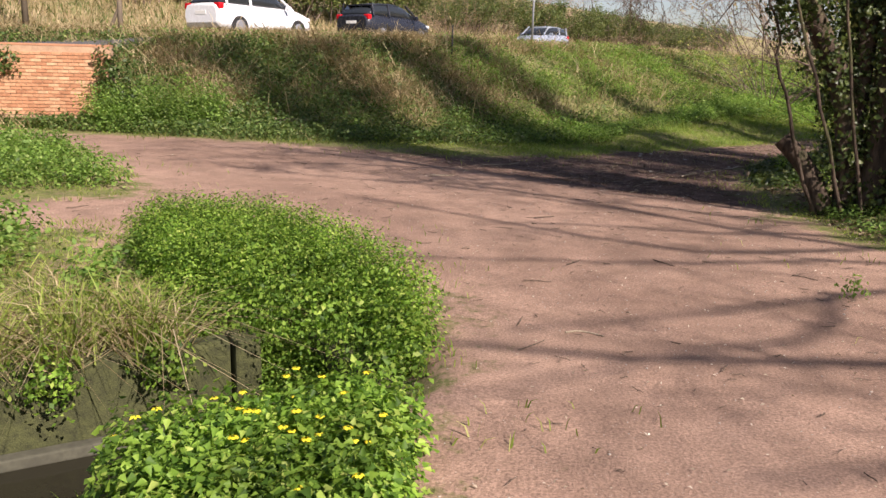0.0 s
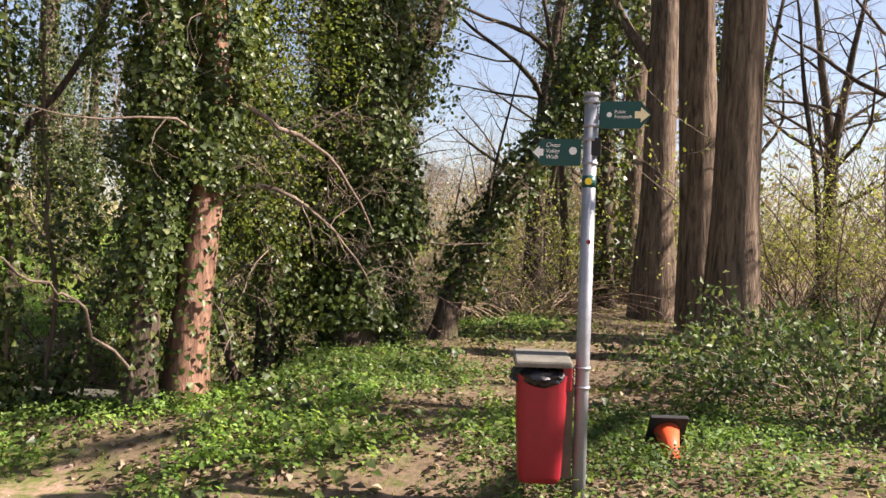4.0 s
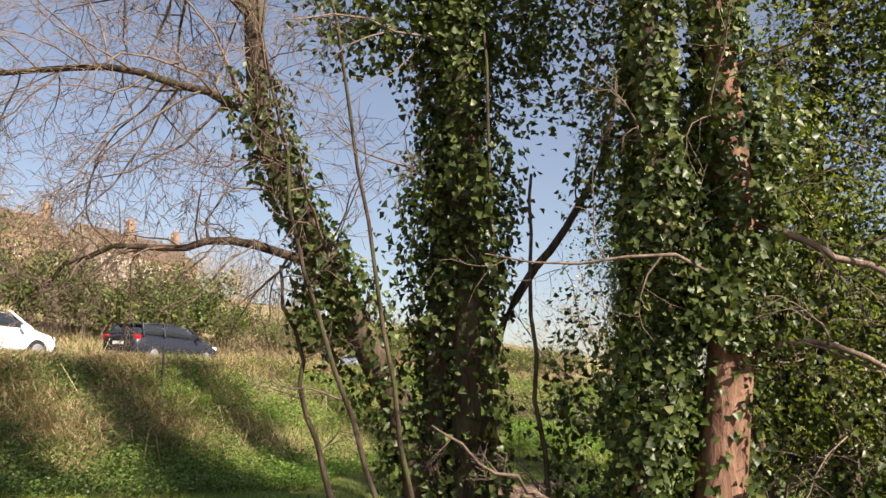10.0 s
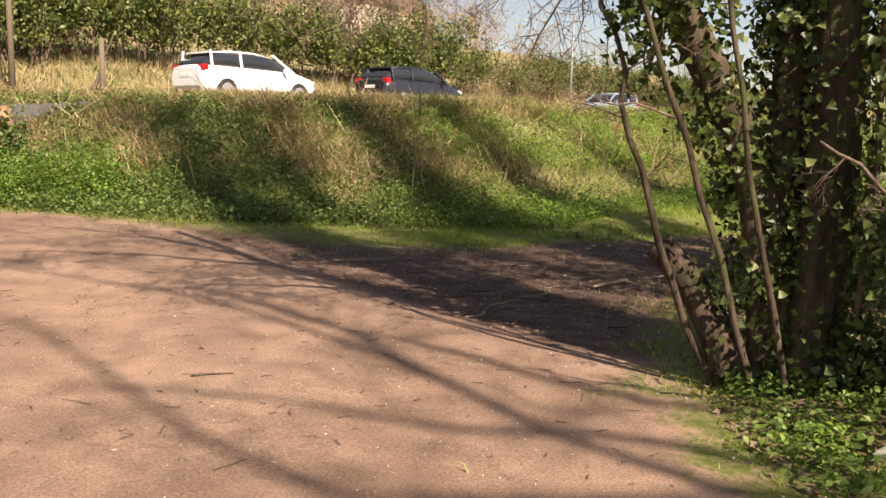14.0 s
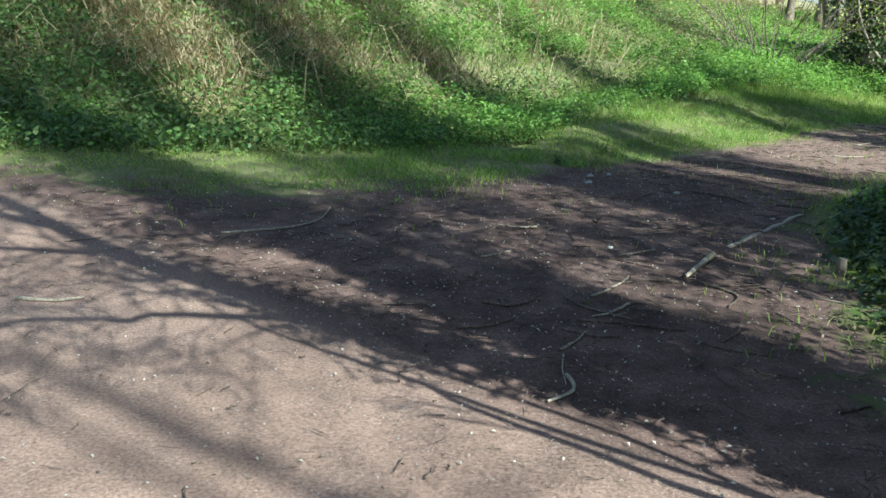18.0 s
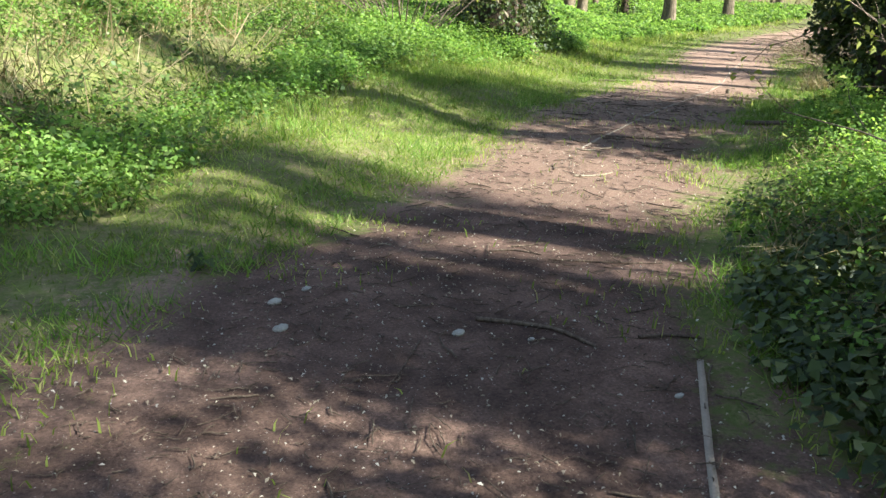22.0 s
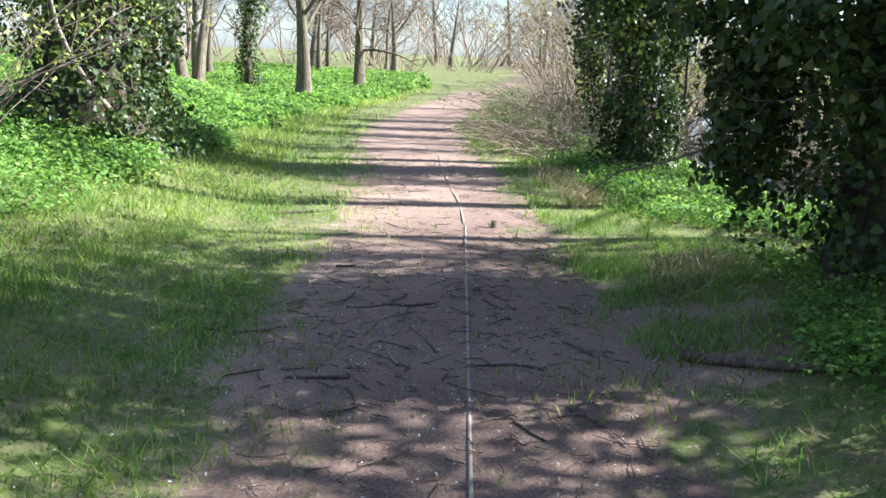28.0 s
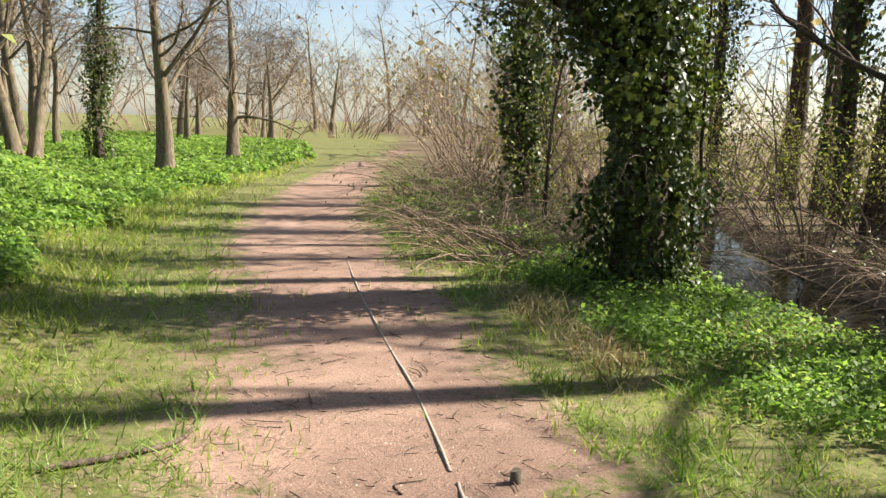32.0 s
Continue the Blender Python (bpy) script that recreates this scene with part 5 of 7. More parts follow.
def traffic_cone():
    x, y = 7.22, 4.15
    base = thing("traffic_cone", "small orange traffic cone lying on its side", "cone", Matrix.Translation((x, y, ground_at(x, y) + 0.15)) @ Matrix.Rotation(radians(-140), 4, "Z") @ Matrix.Rotation(radians(125), 4, "Y"))
    part("base_plate", box(0.25, 0.25, 0.03, 0.008), M_RUBBER, base, "black rubber foot")
    part("cone", rod(0.085, 0.03, 0.3, 18, Matrix.Translation((0, 0, 0.01))), M_ORANGE, base)


traffic_cone()


def brick_wall():
    a = Matrix.Translation((-7.15, 18.0, 0.18)) @ Matrix.Rotation(radians(188), 4, "Z")
    w = thing("brick_wall", "low crumbling sunlit orange-red brick wall at the foot of the bank", "wall", a)
    part("core", box(4.4, 0.2, 1.5, 0, (2.2, 0, 0.75)), M_MORTAR, w)
    one = box(0.205, 0.03, 0.062, 0.004, segments=1)
    me = bpy.data.meshes.new("brick")
    one.to_mesh(me)
    one.free()
    me.materials.append(M_BRICK)
    n = 0
    for row in range(19):
        for c in range(17):
            if n >= 300:
                break
            ob = new("brick", me)
            ob.parent = w
            ob.location = (0.11 + c * 0.217 + (0.108 if row % 2 else 0), 0.103, 0.1 + row * 0.073)
            n += 1
    part("coping", box(4.4, 0.215, 0.05, 0.01, (2.2, 0, 1.52)), M_WALL_OLD, w)


def car(name, label, m, paint, front=True, tall=0.0):
    base = thing(name, label, "car", m)

    def loft(sections, smooth=True):
        bm = bmesh.new()
        rings = []
        for x, hw, z0, z1 in sections:
            pts = [(x, -hw * 0.92, z0), (x, -hw, z0 + (z1 - z0) * 0.35), (x, -hw * 0.97, z0 + (z1 - z0) * 0.75), (x, -hw * 0.86, z1), (x, 0, z1 + 0.02), (x, hw * 0.86, z1), (x, hw * 0.97, z0 + (z1 - z0) * 0.75), (x, hw, z0 + (z1 - z0) * 0.35), (x, hw * 0.92, z0)]
            rings.append([bm.verts.new(p) for p in pts])
        for r0, r1 in zip(rings[:-1], rings[1:]):
            for k in range(len(r0) - 1):
                bm.faces.new((r0[k], r0[k + 1], r1[k + 1], r1[k])).smooth = smooth
            bm.faces.new((r0[-1], r0[0], r1[0], r1[-1]))
        bm.faces.new(rings[0][::-1])
        bm.faces.new(rings[-1])
        bmesh.ops.recalc_face_normals(bm, faces=bm.faces[:])
        return bm
    t = tall
    part("body", loft([(-2.12, 0.72, 0.42, 0.92), (-2.0, 0.84, 0.28, 1.0 + t), (-1.5, 0.88, 0.24, 1.0 + t), (0.6, 0.89, 0.22, 0.97 + t), (1.25, 0.88, 0.22, 0.95 + t * 0.8), (1.9, 0.82, 0.26, 0.8 + t * 0.6), (2.12, 0.68, 0.36, 0.68 + t * 0.5)]), paint, base)
    part("cabin_glass", loft([(-1.98, 0.72, 0.95 + t, 1.05 + t), (-1.62, 0.74, 0.95 + t, 1.36 + t), (-0.3, 0.75, 0.95 + t, 1.44 + t), (0.35, 0.74, 0.93 + t, 1.36 + t), (1.3, 0.7, 0.9 + t, 0.98 + t)]), M_GLASS, base)
    part("roof", loft([(-1.75, 0.6, 1.35 + t, 1.39 + t), (-1.0, 0.66, 1.4 + t, 1.47 + t), (-0.2, 0.66, 1.41 + t, 1.48 + t), (0.36, 0.6, 1.35 + t, 1.39 + t)]), paint, base)
    for sy in (-1, 1):
        for x0, x1 in ((-1.75, -1.5), (-0.75, -0.62), (0.35, 1.2)):
            p = np.array([[(x0, sy * 0.8, 0.97 + t), (x0 if x0 < 0 else x0, sy * 0.7, 1.44 + t)]]) if x0 < 0.3 else np.array([[(1.22, sy * 0.73, 0.95 + t), (0.45, sy * 0.66, 1.45 + t)]])
            part("pillar", Soup().add(*tubes(p, np.array([[0.045, 0.04]]), 6)).mesh("pillar", paint), None, base)
        part("mirror", box(0.12, 0.2, 0.13, 0.03, (0.75, sy * 0.98, 1.0 + t)), paint, base)
        part("headlight", box(0.3, 0.3, 0.13, 0.04, (1.88, sy * 0.62, 0.7 + t * 0.6)), M_LAMP_W, base)
        part("tail_light", box(0.2, 0.26, 0.2, 0.04, (-1.97, sy * 0.68, 0.92 + t * 0.6)), M_LAMP_R, base)
        for x in (-1.3, 1.32):
            wh = part("wheel", rod(0.33, 0.33, 0.2, 24, pose(x, sy * 0.79 + 0.1, 0.33, 90)), M_RUBBER, base)
            part("rim", rod(0.21, 0.19, 0.02, 16, pose(x, sy * 0.9 + (0.0 if sy < 0 else 0.01), 0.33, 90)), M_STEEL, wh)
    part("number_plate", box(0.02, 0.5, 0.11, 0.004, (-2.12, 0, 0.72)), M_WHITE, base)
    part("bumper", box(0.16, 1.5, 0.2, 0.05, (2.05, 0, 0.4)), M_RUBBER, base)
    return base


def road_and_cars():
    P = [ROAD0 + ROAD_U * s for s in np.linspace(-90, 160, 60)]
    v = [(*(p + ROAD_N * o), 0) for o in (-2.9, 2.9) for p in P]
    v = np.array(v)
    v[:, 2] = height(v[:, 0], v[:, 1])
    n = len(P)
    zc = np.maximum(v[:n, 2], v[n:, 2]) + 0.05
    v[:n, 2], v[n:, 2] = zc, zc
    low = v.copy()
    low[:, 2] -= 0.35
    vv = np.concatenate([v, low])
    f = [(i, i + 1, n + i + 1, n + i)[::-1] for i in range(n - 1)] + [(i, 2 * n + i, 2 * n + i + 1, i + 1)[::-1] for i in range(n - 1)]
    solo("road", Soup().add(vv, f).mesh("road", M_TARMAC), None, "narrow grey tarmac road along the top of the bank", "road", kind="structure")
    ang = math.degrees(math.atan2(ROAD_U[1], ROAD_U[0]))

    def on_road(s, off, back=False):
        p = ROAD0 + ROAD_U * s + ROAD_N * off
        z = max(ground_at(*(ROAD0 + ROAD_U * s + ROAD_N * 2.9)), ground_at(*(ROAD0 + ROAD_U * s - ROAD_N * 2.9))) + 0.05
        return Matrix.Translation((p[0], p[1], z)) @ Matrix.Rotation(radians(ang + (180 if back else 0)), 4, "Z")
    car("white_car", "white estate car driving along the road", on_road(-0.7, -1.2), M_CAR_W)
    car("silver_car", "silver-grey tall estate car on the road", on_road(25.2, 1.2, True), M_CAR_S, tall=0.12)
    car("dark_car", "dark hatchback on the road above the bank", on_road(6.6, -1.2), M_CAR_D)
    for (x, y, h, r, nm, lb, mt) in [(-10.2, 26.5, 1.85, 0.09, "fence_post", "weathered wooden fence post by the road", M_TIMBER), (-13.4, 27.0, 5.6, 0.1, "wooden_pole", "tall dark wooden pole beside the road", M_TIMBER), (3.3, 33.5, 3.6, 0.045, "marker_pole", "thin pale metal pole on the verge", M_STEEL), (-28, 62, 15, 0.14, "utility_pole", "tall pale utility pole among the hillside trees", M_STICK_PALE)]:
        t = thing(nm, lb, "post", (x, y, ground_at(x, y)))
        part("post", rod(r, r * 0.8, h + 0.3, 10, Matrix.Translation((0, 0, -0.3))), mt, t)
        if nm == "fence_post":
            part("strut", Soup().add(*tubes(np.array([[(-0.5, 0, -0.1), (0, 0, 1.0)]]), np.array([[0.06, 0.05]]), 6)).mesh("strut", mt), None, t)
        if nm == "wooden_pole":
            part("crossbar", box(0.35, 0.12, 0.25, 0.02, (0.1, 0, h * 0.72)), mt, t)
    st = thing("stake", "thin dark iron stake in the bank", "stake", (0.1, 20.8, ground_at(0.1, 20.8)))
    part("rod", rod(0.02, 0.018, 0.95, 8, Matrix.Translation((0, 0, -0.1))), M_RUBBER, st)


brick_wall()
road_and_cars()


def house(s, n, turn, wall_mat, k):
    p = ROAD0 + ROAD_U * s + ROAD_N * n
    ang = math.degrees(math.atan2(ROAD_U[1], ROAD_U[0])) + turn
    gz = ground_at(*p) - 3.2
    h = thing("house", "terraced brick house with a tiled roof on the hillside", "house", Matrix.Translation((*p, gz)) @ Matrix.Rotation(radians(ang), 4, "Z"), "houses on the hillside")
    W, D, H, Rf = 7.4, 7.0, 6.2, 2.6
    part("wall", slab([(-D / 2, 0), (D / 2, 0), (D / 2, H), (0, H + Rf), (-D / 2, H)], W), wall_mat, h).matrix_basis = Matrix.Rotation(radians(90), 4, "Z")
    rt = bmesh.new()
    for sgn in (-1, 1):
        a = [rt.verts.new(v) for v in ((-W / 2 - 0.02, sgn * (D / 2 + 0.3), H - 0.2), (W / 2 + 0.02, sgn * (D / 2 + 0.3), H - 0.2), (W / 2 + 0.02, 0, H + Rf + 0.12), (-W / 2 - 0.02, 0, H + Rf + 0.12))]
        rt.faces.new(a)
    ext = bmesh.ops.solidify(rt, geom=rt.faces[:], thickness=0.12)
    part("roof", rt, M_ROOF, h)
    ch = part("chimney", box(0.9, 0.6, 2.0, 0.02, (W / 2 - 0.5, 0, H + Rf + 0.55)), M_WALL, h)
    for c in (-0.25, 0.0, 0.25):
        part("chimney_pot", rod(0.11, 0.09, 0.4, 10, Matrix.Translation((W / 2 - 0.5 + c, 0, H + Rf + 1.55))), M_WALL, ch)
    for wx in (-1.9, 1.7):
        for wz in (1.6, 4.5):
            wd = part("window", box(1.25, 0.08, 1.35, 0.0, (wx, -D / 2 - 0.02, wz)), M_WHITE, h, "white-framed window")
            for q in (-0.3, 0.3):
                part("pane", box(0.5, 0.04, 1.1, 0, (wx + q, -D / 2 - 0.06, wz)), M_GLASS, wd)


for k in range(11):
    house(-30 + k * 8.4, 46 + (k % 3) * 1.5, 0, M_RENDER if k % 4 == 1 else M_WALL, k)


# ---- shrubs, hedge and thickets ----


def shrub_kind(name, label, category, rng, at, stems, spread, tall, leaf_count, leaf_size, leaf_mat, stem_mat, stem_r=0.012, arch=0.0, leaf_low=0.2, group="", twigs=3, pts=7, fine=0):
    base = thing(name, label, category, at, group)
    P, rad = [], []
    for _ in range(stems):
        a, r = rng.uniform(0, 6.28), spread * 0.35 * rng.uniform(0, 1) ** 0.5
        d = np.array([math.cos(a) * (0.35 + arch), math.sin(a) * (0.35 + arch), 1.0])
        q = wander_path(rng, (r * math.cos(a), r * math.sin(a), -0.08), d, tall * rng.uniform(0.6, 1.15) * (1 + arch * 0.6), pts, 0.12, -arch * 0.28)
        P.append((q, stem_r * rng.uniform(0.6, 1.3), stem_r * 0.25))
    s = Soup()
    branch_soup(s, P, 4 if pts > 5 else 3)
    b2 = [c for q, ra, rb in P for c in sprout(rng, q, ra, rb, twigs, (0.4, 0.7), (25, 60), tall * 0.35, 0.0, 0.05, 0.25, 5, 0.16)]
    branch_soup(s, b2, 3)
    if fine:
        branch_soup(s, [c for q, ra, rb in b2 for c in sprout(rng, q, ra, rb, fine, (0.5, 0.8), (25, 60), tall * 0.16, 0.0, 0.03, 0.2, 3, 0.16)], 3)
    part("stem_growth", s.mesh("stem_growth", stem_mat), None, base, "", "stuff")
    if leaf_count:
        tips = np.concatenate([q[0] for q in (P + b2)])
        tips = tips[tips[:, 2] > tall * leaf_low]
        pick = tips[rng.randint(0, len(tips), leaf_count)] + rng.normal(size=(leaf_count, 3)) * leaf_size * 1.6
        part("foliage", leaf_mesh("leaves", rng, [(pick, rng.normal(size=(leaf_count, 3)) + np.array([0, 0, 0.6]))], leaf_mat, leaf_size, 0.5), None, base, "", "stuff")
    return base


def spread_copies(kinds, rng, spots):
    for x, y, s in spots:
        k = kinds[rng.randint(len(kinds))]
        m = Matrix.Translation((x, y, ground_at(x, y))) @ Matrix.Rotation(rng.uniform(0, 6.28), 4, "Z") @ Matrix.Diagonal((s, s, s * rng.uniform(0.85, 1.15), 1))
        copy_thing(k, m).matrix_basis = m


FAR_SCRUB = [((62, 58), 2.6), ((70, 55), 2.2), ((76, 70), 3.0), ((85, 66), 3.0), ((92, 60), 2.8), ((66, 72), 3.0), ((56, 76), 3.0), ((46, 74), 3.0), ((38, 68), 2.6), ((30, 70), 3.0), ((100, 70), 3.4), ((105, 58), 3.0), ((96, 48), 2.6), ((84, 44), 2.4), ((72, 42), 2.2), ((62, 40), 2.0), ((54, 37.5), 1.8),
             ((47, 35), 1.7), ((41, 32), 1.6), ((36, 29.5), 1.1), ((32, 27.6), 0.9), ((28.6, 26), 0.7), ((25.6, 24.2), 0.55), ((30, 23), 1.0), ((34, 25), 1.7), ((39, 27), 1.8), ((45, 30), 1.9), ((27, 21.6), 0.8), ((37, 22), 1.7), ((110, 46), 3.2), ((118, 66), 3.4), ((115, 84), 3.6), ((90, 84), 3.4), ((72, 88), 3.4), ((55, 90), 3.2), ((25, 66), 2.6),
             ((30, 5), 1.6), ((33, 8), 1.7), ((32, 12), 1.7), ((36, 15), 1.8), ((30, 1), 1.6), ((27, -2), 1.6), ((38, 18), 1.9), ((26, 3), 1.3), ((29, 9.5), 1.4), ((34, 3), 1.8), ((38, 10), 1.9), ((24, 1), 1.3)]


def greenery():
    rng = np.random.RandomState(77)
    # evergreen hedge above the road
    hp = [ROAD0 + ROAD_U * s + ROAD_N * 9.5 for s in (-20, -12, -4)]
    hedge = [shrub_kind("hedge_shrub", "dense evergreen hedge shrub above the road", "shrub", rng, (*p, ground_at(*p)), 13, 2.4, 3.5, 2700, 0.19, M_HEDGE, M_TWIG, 0.03, 0.0, 0.3, "hedge above the road") for p in hp]
    spots = []
    for s in np.arange(-36, 96, 2.0):
        p = ROAD0 + ROAD_U * (s + rng.uniform(-0.6, 0.6)) + ROAD_N * (9.5 + rng.uniform(-1, 1.2))
        spots.append((*p, rng.uniform(0.85, 1.25) * (1.0 if s < 22 else 0.75)))
    spread_copies(hedge, rng, spots)
    # pale scrub on the hillside
    hp = [ROAD0 + ROAD_U * s + ROAD_N * 15 for s in (-15, -5, 6)]
    scrub = [shrub_kind("scrub_bush", "leafless pale brown scrub on the hillside", "shrub", rng, (*p, ground_at(*p)), 22, 3.0, 4.0, 90, 0.16, M_STRAW, M_BRUSH, 0.018, 0.22, 0.4, "scrub on the hillside", 5, 6, 2) for p in hp]
    spots = [(*q, f) for q, f in FAR_SCRUB] + [(*(ROAD0 + ROAD_U * (s + rng.uniform(-1, 1)) + ROAD_N * rng.uniform(36, 41)), rng.uniform(1.4, 1.9)) for s in np.arange(-34, 60, 3.4)]
    for _ in range(66):
        p = ROAD0 + ROAD_U * rng.uniform(-32, 52) + ROAD_N * (rng.choice([rng.uniform(12.5, 40), rng.uniform(14, 41), rng.uniform(52, 75)]))
        spots.append((*p, rng.uniform(1.0, 2.0)))
    spots += [(*(ROAD0 + ROAD_U * s + ROAD_N * rng.uniform(5.5, 13)), rng.uniform(0.5, 0.95)) for s in np.arange(20, 100, 2.6)]
    spread_copies(scrub, rng, spots)
    # budding thickets in the wood
    tp = [(18.5, 4.2), (20.5, 6.0), (11.8, 12.4)]
    thick = [shrub_kind("thicket_shrub", "budding yellow-green thicket shrub in the wood", "shrub", rng, (*p, ground_at(*p)), 22, 2.0, 2.7, 1500, 0.05, M_BUD, M_TWIG, 0.012, 0.3, 0.15, "thicket in the wood", 5) for p in tp]
    spots = [(x, y, rng.uniform(0.8, 1.4)) for x, y in [(16.5, 3.2), (17.5, 5.2), (19.8, 3.0), (21, 4.6), (22.5, 7.0), (19.2, 7.6), (24, 6.4), (25, 9.0), (21.4, 10.0), (23, 3.2), (26, 5), (28, 8), (22.4, 16.2), (16.2, 10.6), (14.3, 11.6), (13.4, 11.8),
             (8.2, 12.6), (7.0, 11.6), (14.8, 14.6), (24.5, 17.5), (26.8, 19.4), (29, 18), (31, 20), (24, 19.0), (27, 23.2), (30, 24), (33, 25.5), (36, 26.5), (40, 28.5), (23.6, 16), (34, 22), (15.5, 5.2), (15, 2.5), (30, 13), (27, 12), (33, 17),
             (17.6, 7.4), (18.8, 9.2), (16.8, 11.0), (28.5, 15.2), (26, 13.8)]]
    spread_copies(thick, rng, spots)
    # brambles and dry brush on the river side of the path
    bp = [(19.6, 22.6), (21.6, 24.2), (24.2, 25.6)]
    bram = [shrub_kind("bramble_heap", "dry brown bramble and brushwood heap beside the path", "shrub", rng, (*p, ground_at(*p)), 44, 1.6, 1.5, 160, 0.05, M_HEDGE, M_BRUSH, 0.01, 0.7, 0.1, "brambles beside the path", 3) for p in bp]
    spots = [(x, y, rng.uniform(0.75, 1.2)) for x, y in [(20.8, 23.4), (22.8, 25.0), (20.4, 22.2), (22.3, 23.6), (24.6, 24.8), (26, 26.4), (28, 27.4), (30.5, 28.8), (25.2, 24.3), (24.2, 23.7), (26.4, 24.9), (27.6, 25.6), (29.4, 27.2), (23.6, 23.9), (31.6, 28.6), (33, 30.2), (26.5, 25.6), (29, 26.6), (36, 32), (40, 33.6), (21.4, 21.6), (23.4, 22.6), (20.2, 19.1), (19.3, 16.6), (21.6, 17.9), (23.5, 18.6), (17.6, 15.2), (20.5, 17.2),
             (10.5, 10.2), (12, 12.4), (9.2, 12.6), (13.3, 9.8), (14.8, 11.0), (25.4, 19.4), (45, 36), (19.9, 21.7), (16.9, 14.2)]]
    spread_copies(bram, rng, spots)
    # evergreen shrub by the signpost
    x, y = 9.75, 3.85
    shrub_kind("evergreen_shrub", "low spreading evergreen shrub with drooping leaves", "shrub", rng, (x, y, ground_at(x, y)), 80, 2.1, 1.0, 6000, 0.065, M_SHRUB, M_TWIG, 0.011, 0.6, 0.12, "", 6)
    # light shrub beside the field tree
    x, y = 9.6, 24.9
    shrub_kind("thicket_shrub", "yellow-green budding shrub beside the ivy tree", "shrub", rng, (x, y, ground_at(x, y)), 34, 1.8, 2.8, 1500, 0.06, M_BUD, M_TWIG, 0.014, 0.3, 0.2, "", 5)


greenery()

# ---- ground cover ----
WALKED = np.array([(0, 0), (2.2, 1.8), (3.6, 2.9), (3.0, 3.6), (1.9, 6.5), (1.8, 9.0), (2.8, 12.2), (4.6, 15.0), (6.5, 17.0), (9.3, 19.0)])
COVER = np.random.RandomState(404)


class Lookup:
    """A coarse table of a function of x and y, read off between its nodes."""

    def __init__(self, fn, x0=-28.0, x1=62.0, y0=-3.0, y1=72.0, step=0.2):
        self.fn, self.box, self.step = fn, (x0, x1, y0, y1), step
        X, Y = np.meshgrid(np.arange(x0, x1 + step, step), np.arange(y0, y1 + step, step))
        self.t = fn(X, Y)

    def __call__(self, x, y):
        x0, x1, y0, y1 = self.box
        u, v = np.clip((x - x0) / self.step, 0, self.t.shape[1] - 1.001), np.clip((y - y0) / self.step, 0, self.t.shape[0] - 1.001)
        i, j = u.astype(int), v.astype(int)
        f, g, t = u - i, v - j, self.t
        out = (t[j, i] * (1 - f) + t[j, i + 1] * f) * (1 - g) + (t[j + 1, i] * (1 - f) + t[j + 1, i + 1] * f) * g
        away = (x < x0) | (x > x1) | (y < y0) | (y > y1)
        if np.any(away):
            out = np.where(away, 0, out)
            out[away] = self.fn(x[away], y[away])
        return out


track_depth, walk_gap, rise_gap, stream_gap, land = Lookup(dirt_depth), Lookup(lambda x, y: to_line(x, y, WALKED)[0]), Lookup(lambda x, y: to_line(x, y, FOOT)[0] * to_line(x, y, FOOT)[1]), Lookup(river_gap), Lookup(height, step=0.15)


def pick_spots(rng, want, x0, x1, y0, y1, chance, most=60):
    """Random spots in a rectangle, kept by a chance from 0 to 1."""
    X, Y = [], []
    got = 0
    for _ in range(most):
        x, y = rng.uniform(x0, x1, 40000), rng.uniform(y0, y1, 40000)
        keep = rng.uniform(0, 1, 40000) < chance(x, y)
        X.append(x[keep])
        Y.append(y[keep])
        got += keep.sum()
        if got >= want:
            break
    x, y = np.concatenate(X)[:want], np.concatenate(Y)[:want]
    return x, y


def near(x, y, reach):
    d = walk_gap(x, y)
    return 1 / (1 + (d / reach) ** 2), d


def foot_d(x, y):
    return rise_gap(x, y)


def patch(x, y, f, seed):
    return 0.5 + 0.5 * np.sin(x * f + seed + 1.7 * np.sin(y * f * 0.8 + seed)) * np.sin(y * f * 1.13 - seed + 1.3 * np.sin(x * f * 0.6))


def wet(x, y):
    return stream_gap(x, y) < 1.15


def east_side(x, y):
    """1 on the river side of the path, 0 on the field side."""
    return np.where((y - 16.3 - (x - 7.5) * 0.70) < 0, 1.0, 0.0) * np.where((x > 3.3), 1, 0)


def grass_stuff(name, label, x, y, h, w, mat, lean=0.4, far_grow=0.05, short=False, rest=None):
    _, d = near(x, y, 5)
    g = 1 + d * far_grow
    z = land(x, y) - 0.005 if rest is None else np.full(len(x), rest)
    v, q, t = blades(np.stack([x, y, z], 1), h * np.minimum(g, 2.2), w * g, COVER, lean, short)
    s = Soup()
    if len(q):
        s.add(v, q)
        s.l.append(t.ravel())
        s.s.append(np.full(len(t), 3))
        s.m.append(np.zeros(len(t), int))
    else:
        s.add(v, t)
    return solo(name, s.mesh(name, mat), None, label, "grass", kind="stuff")


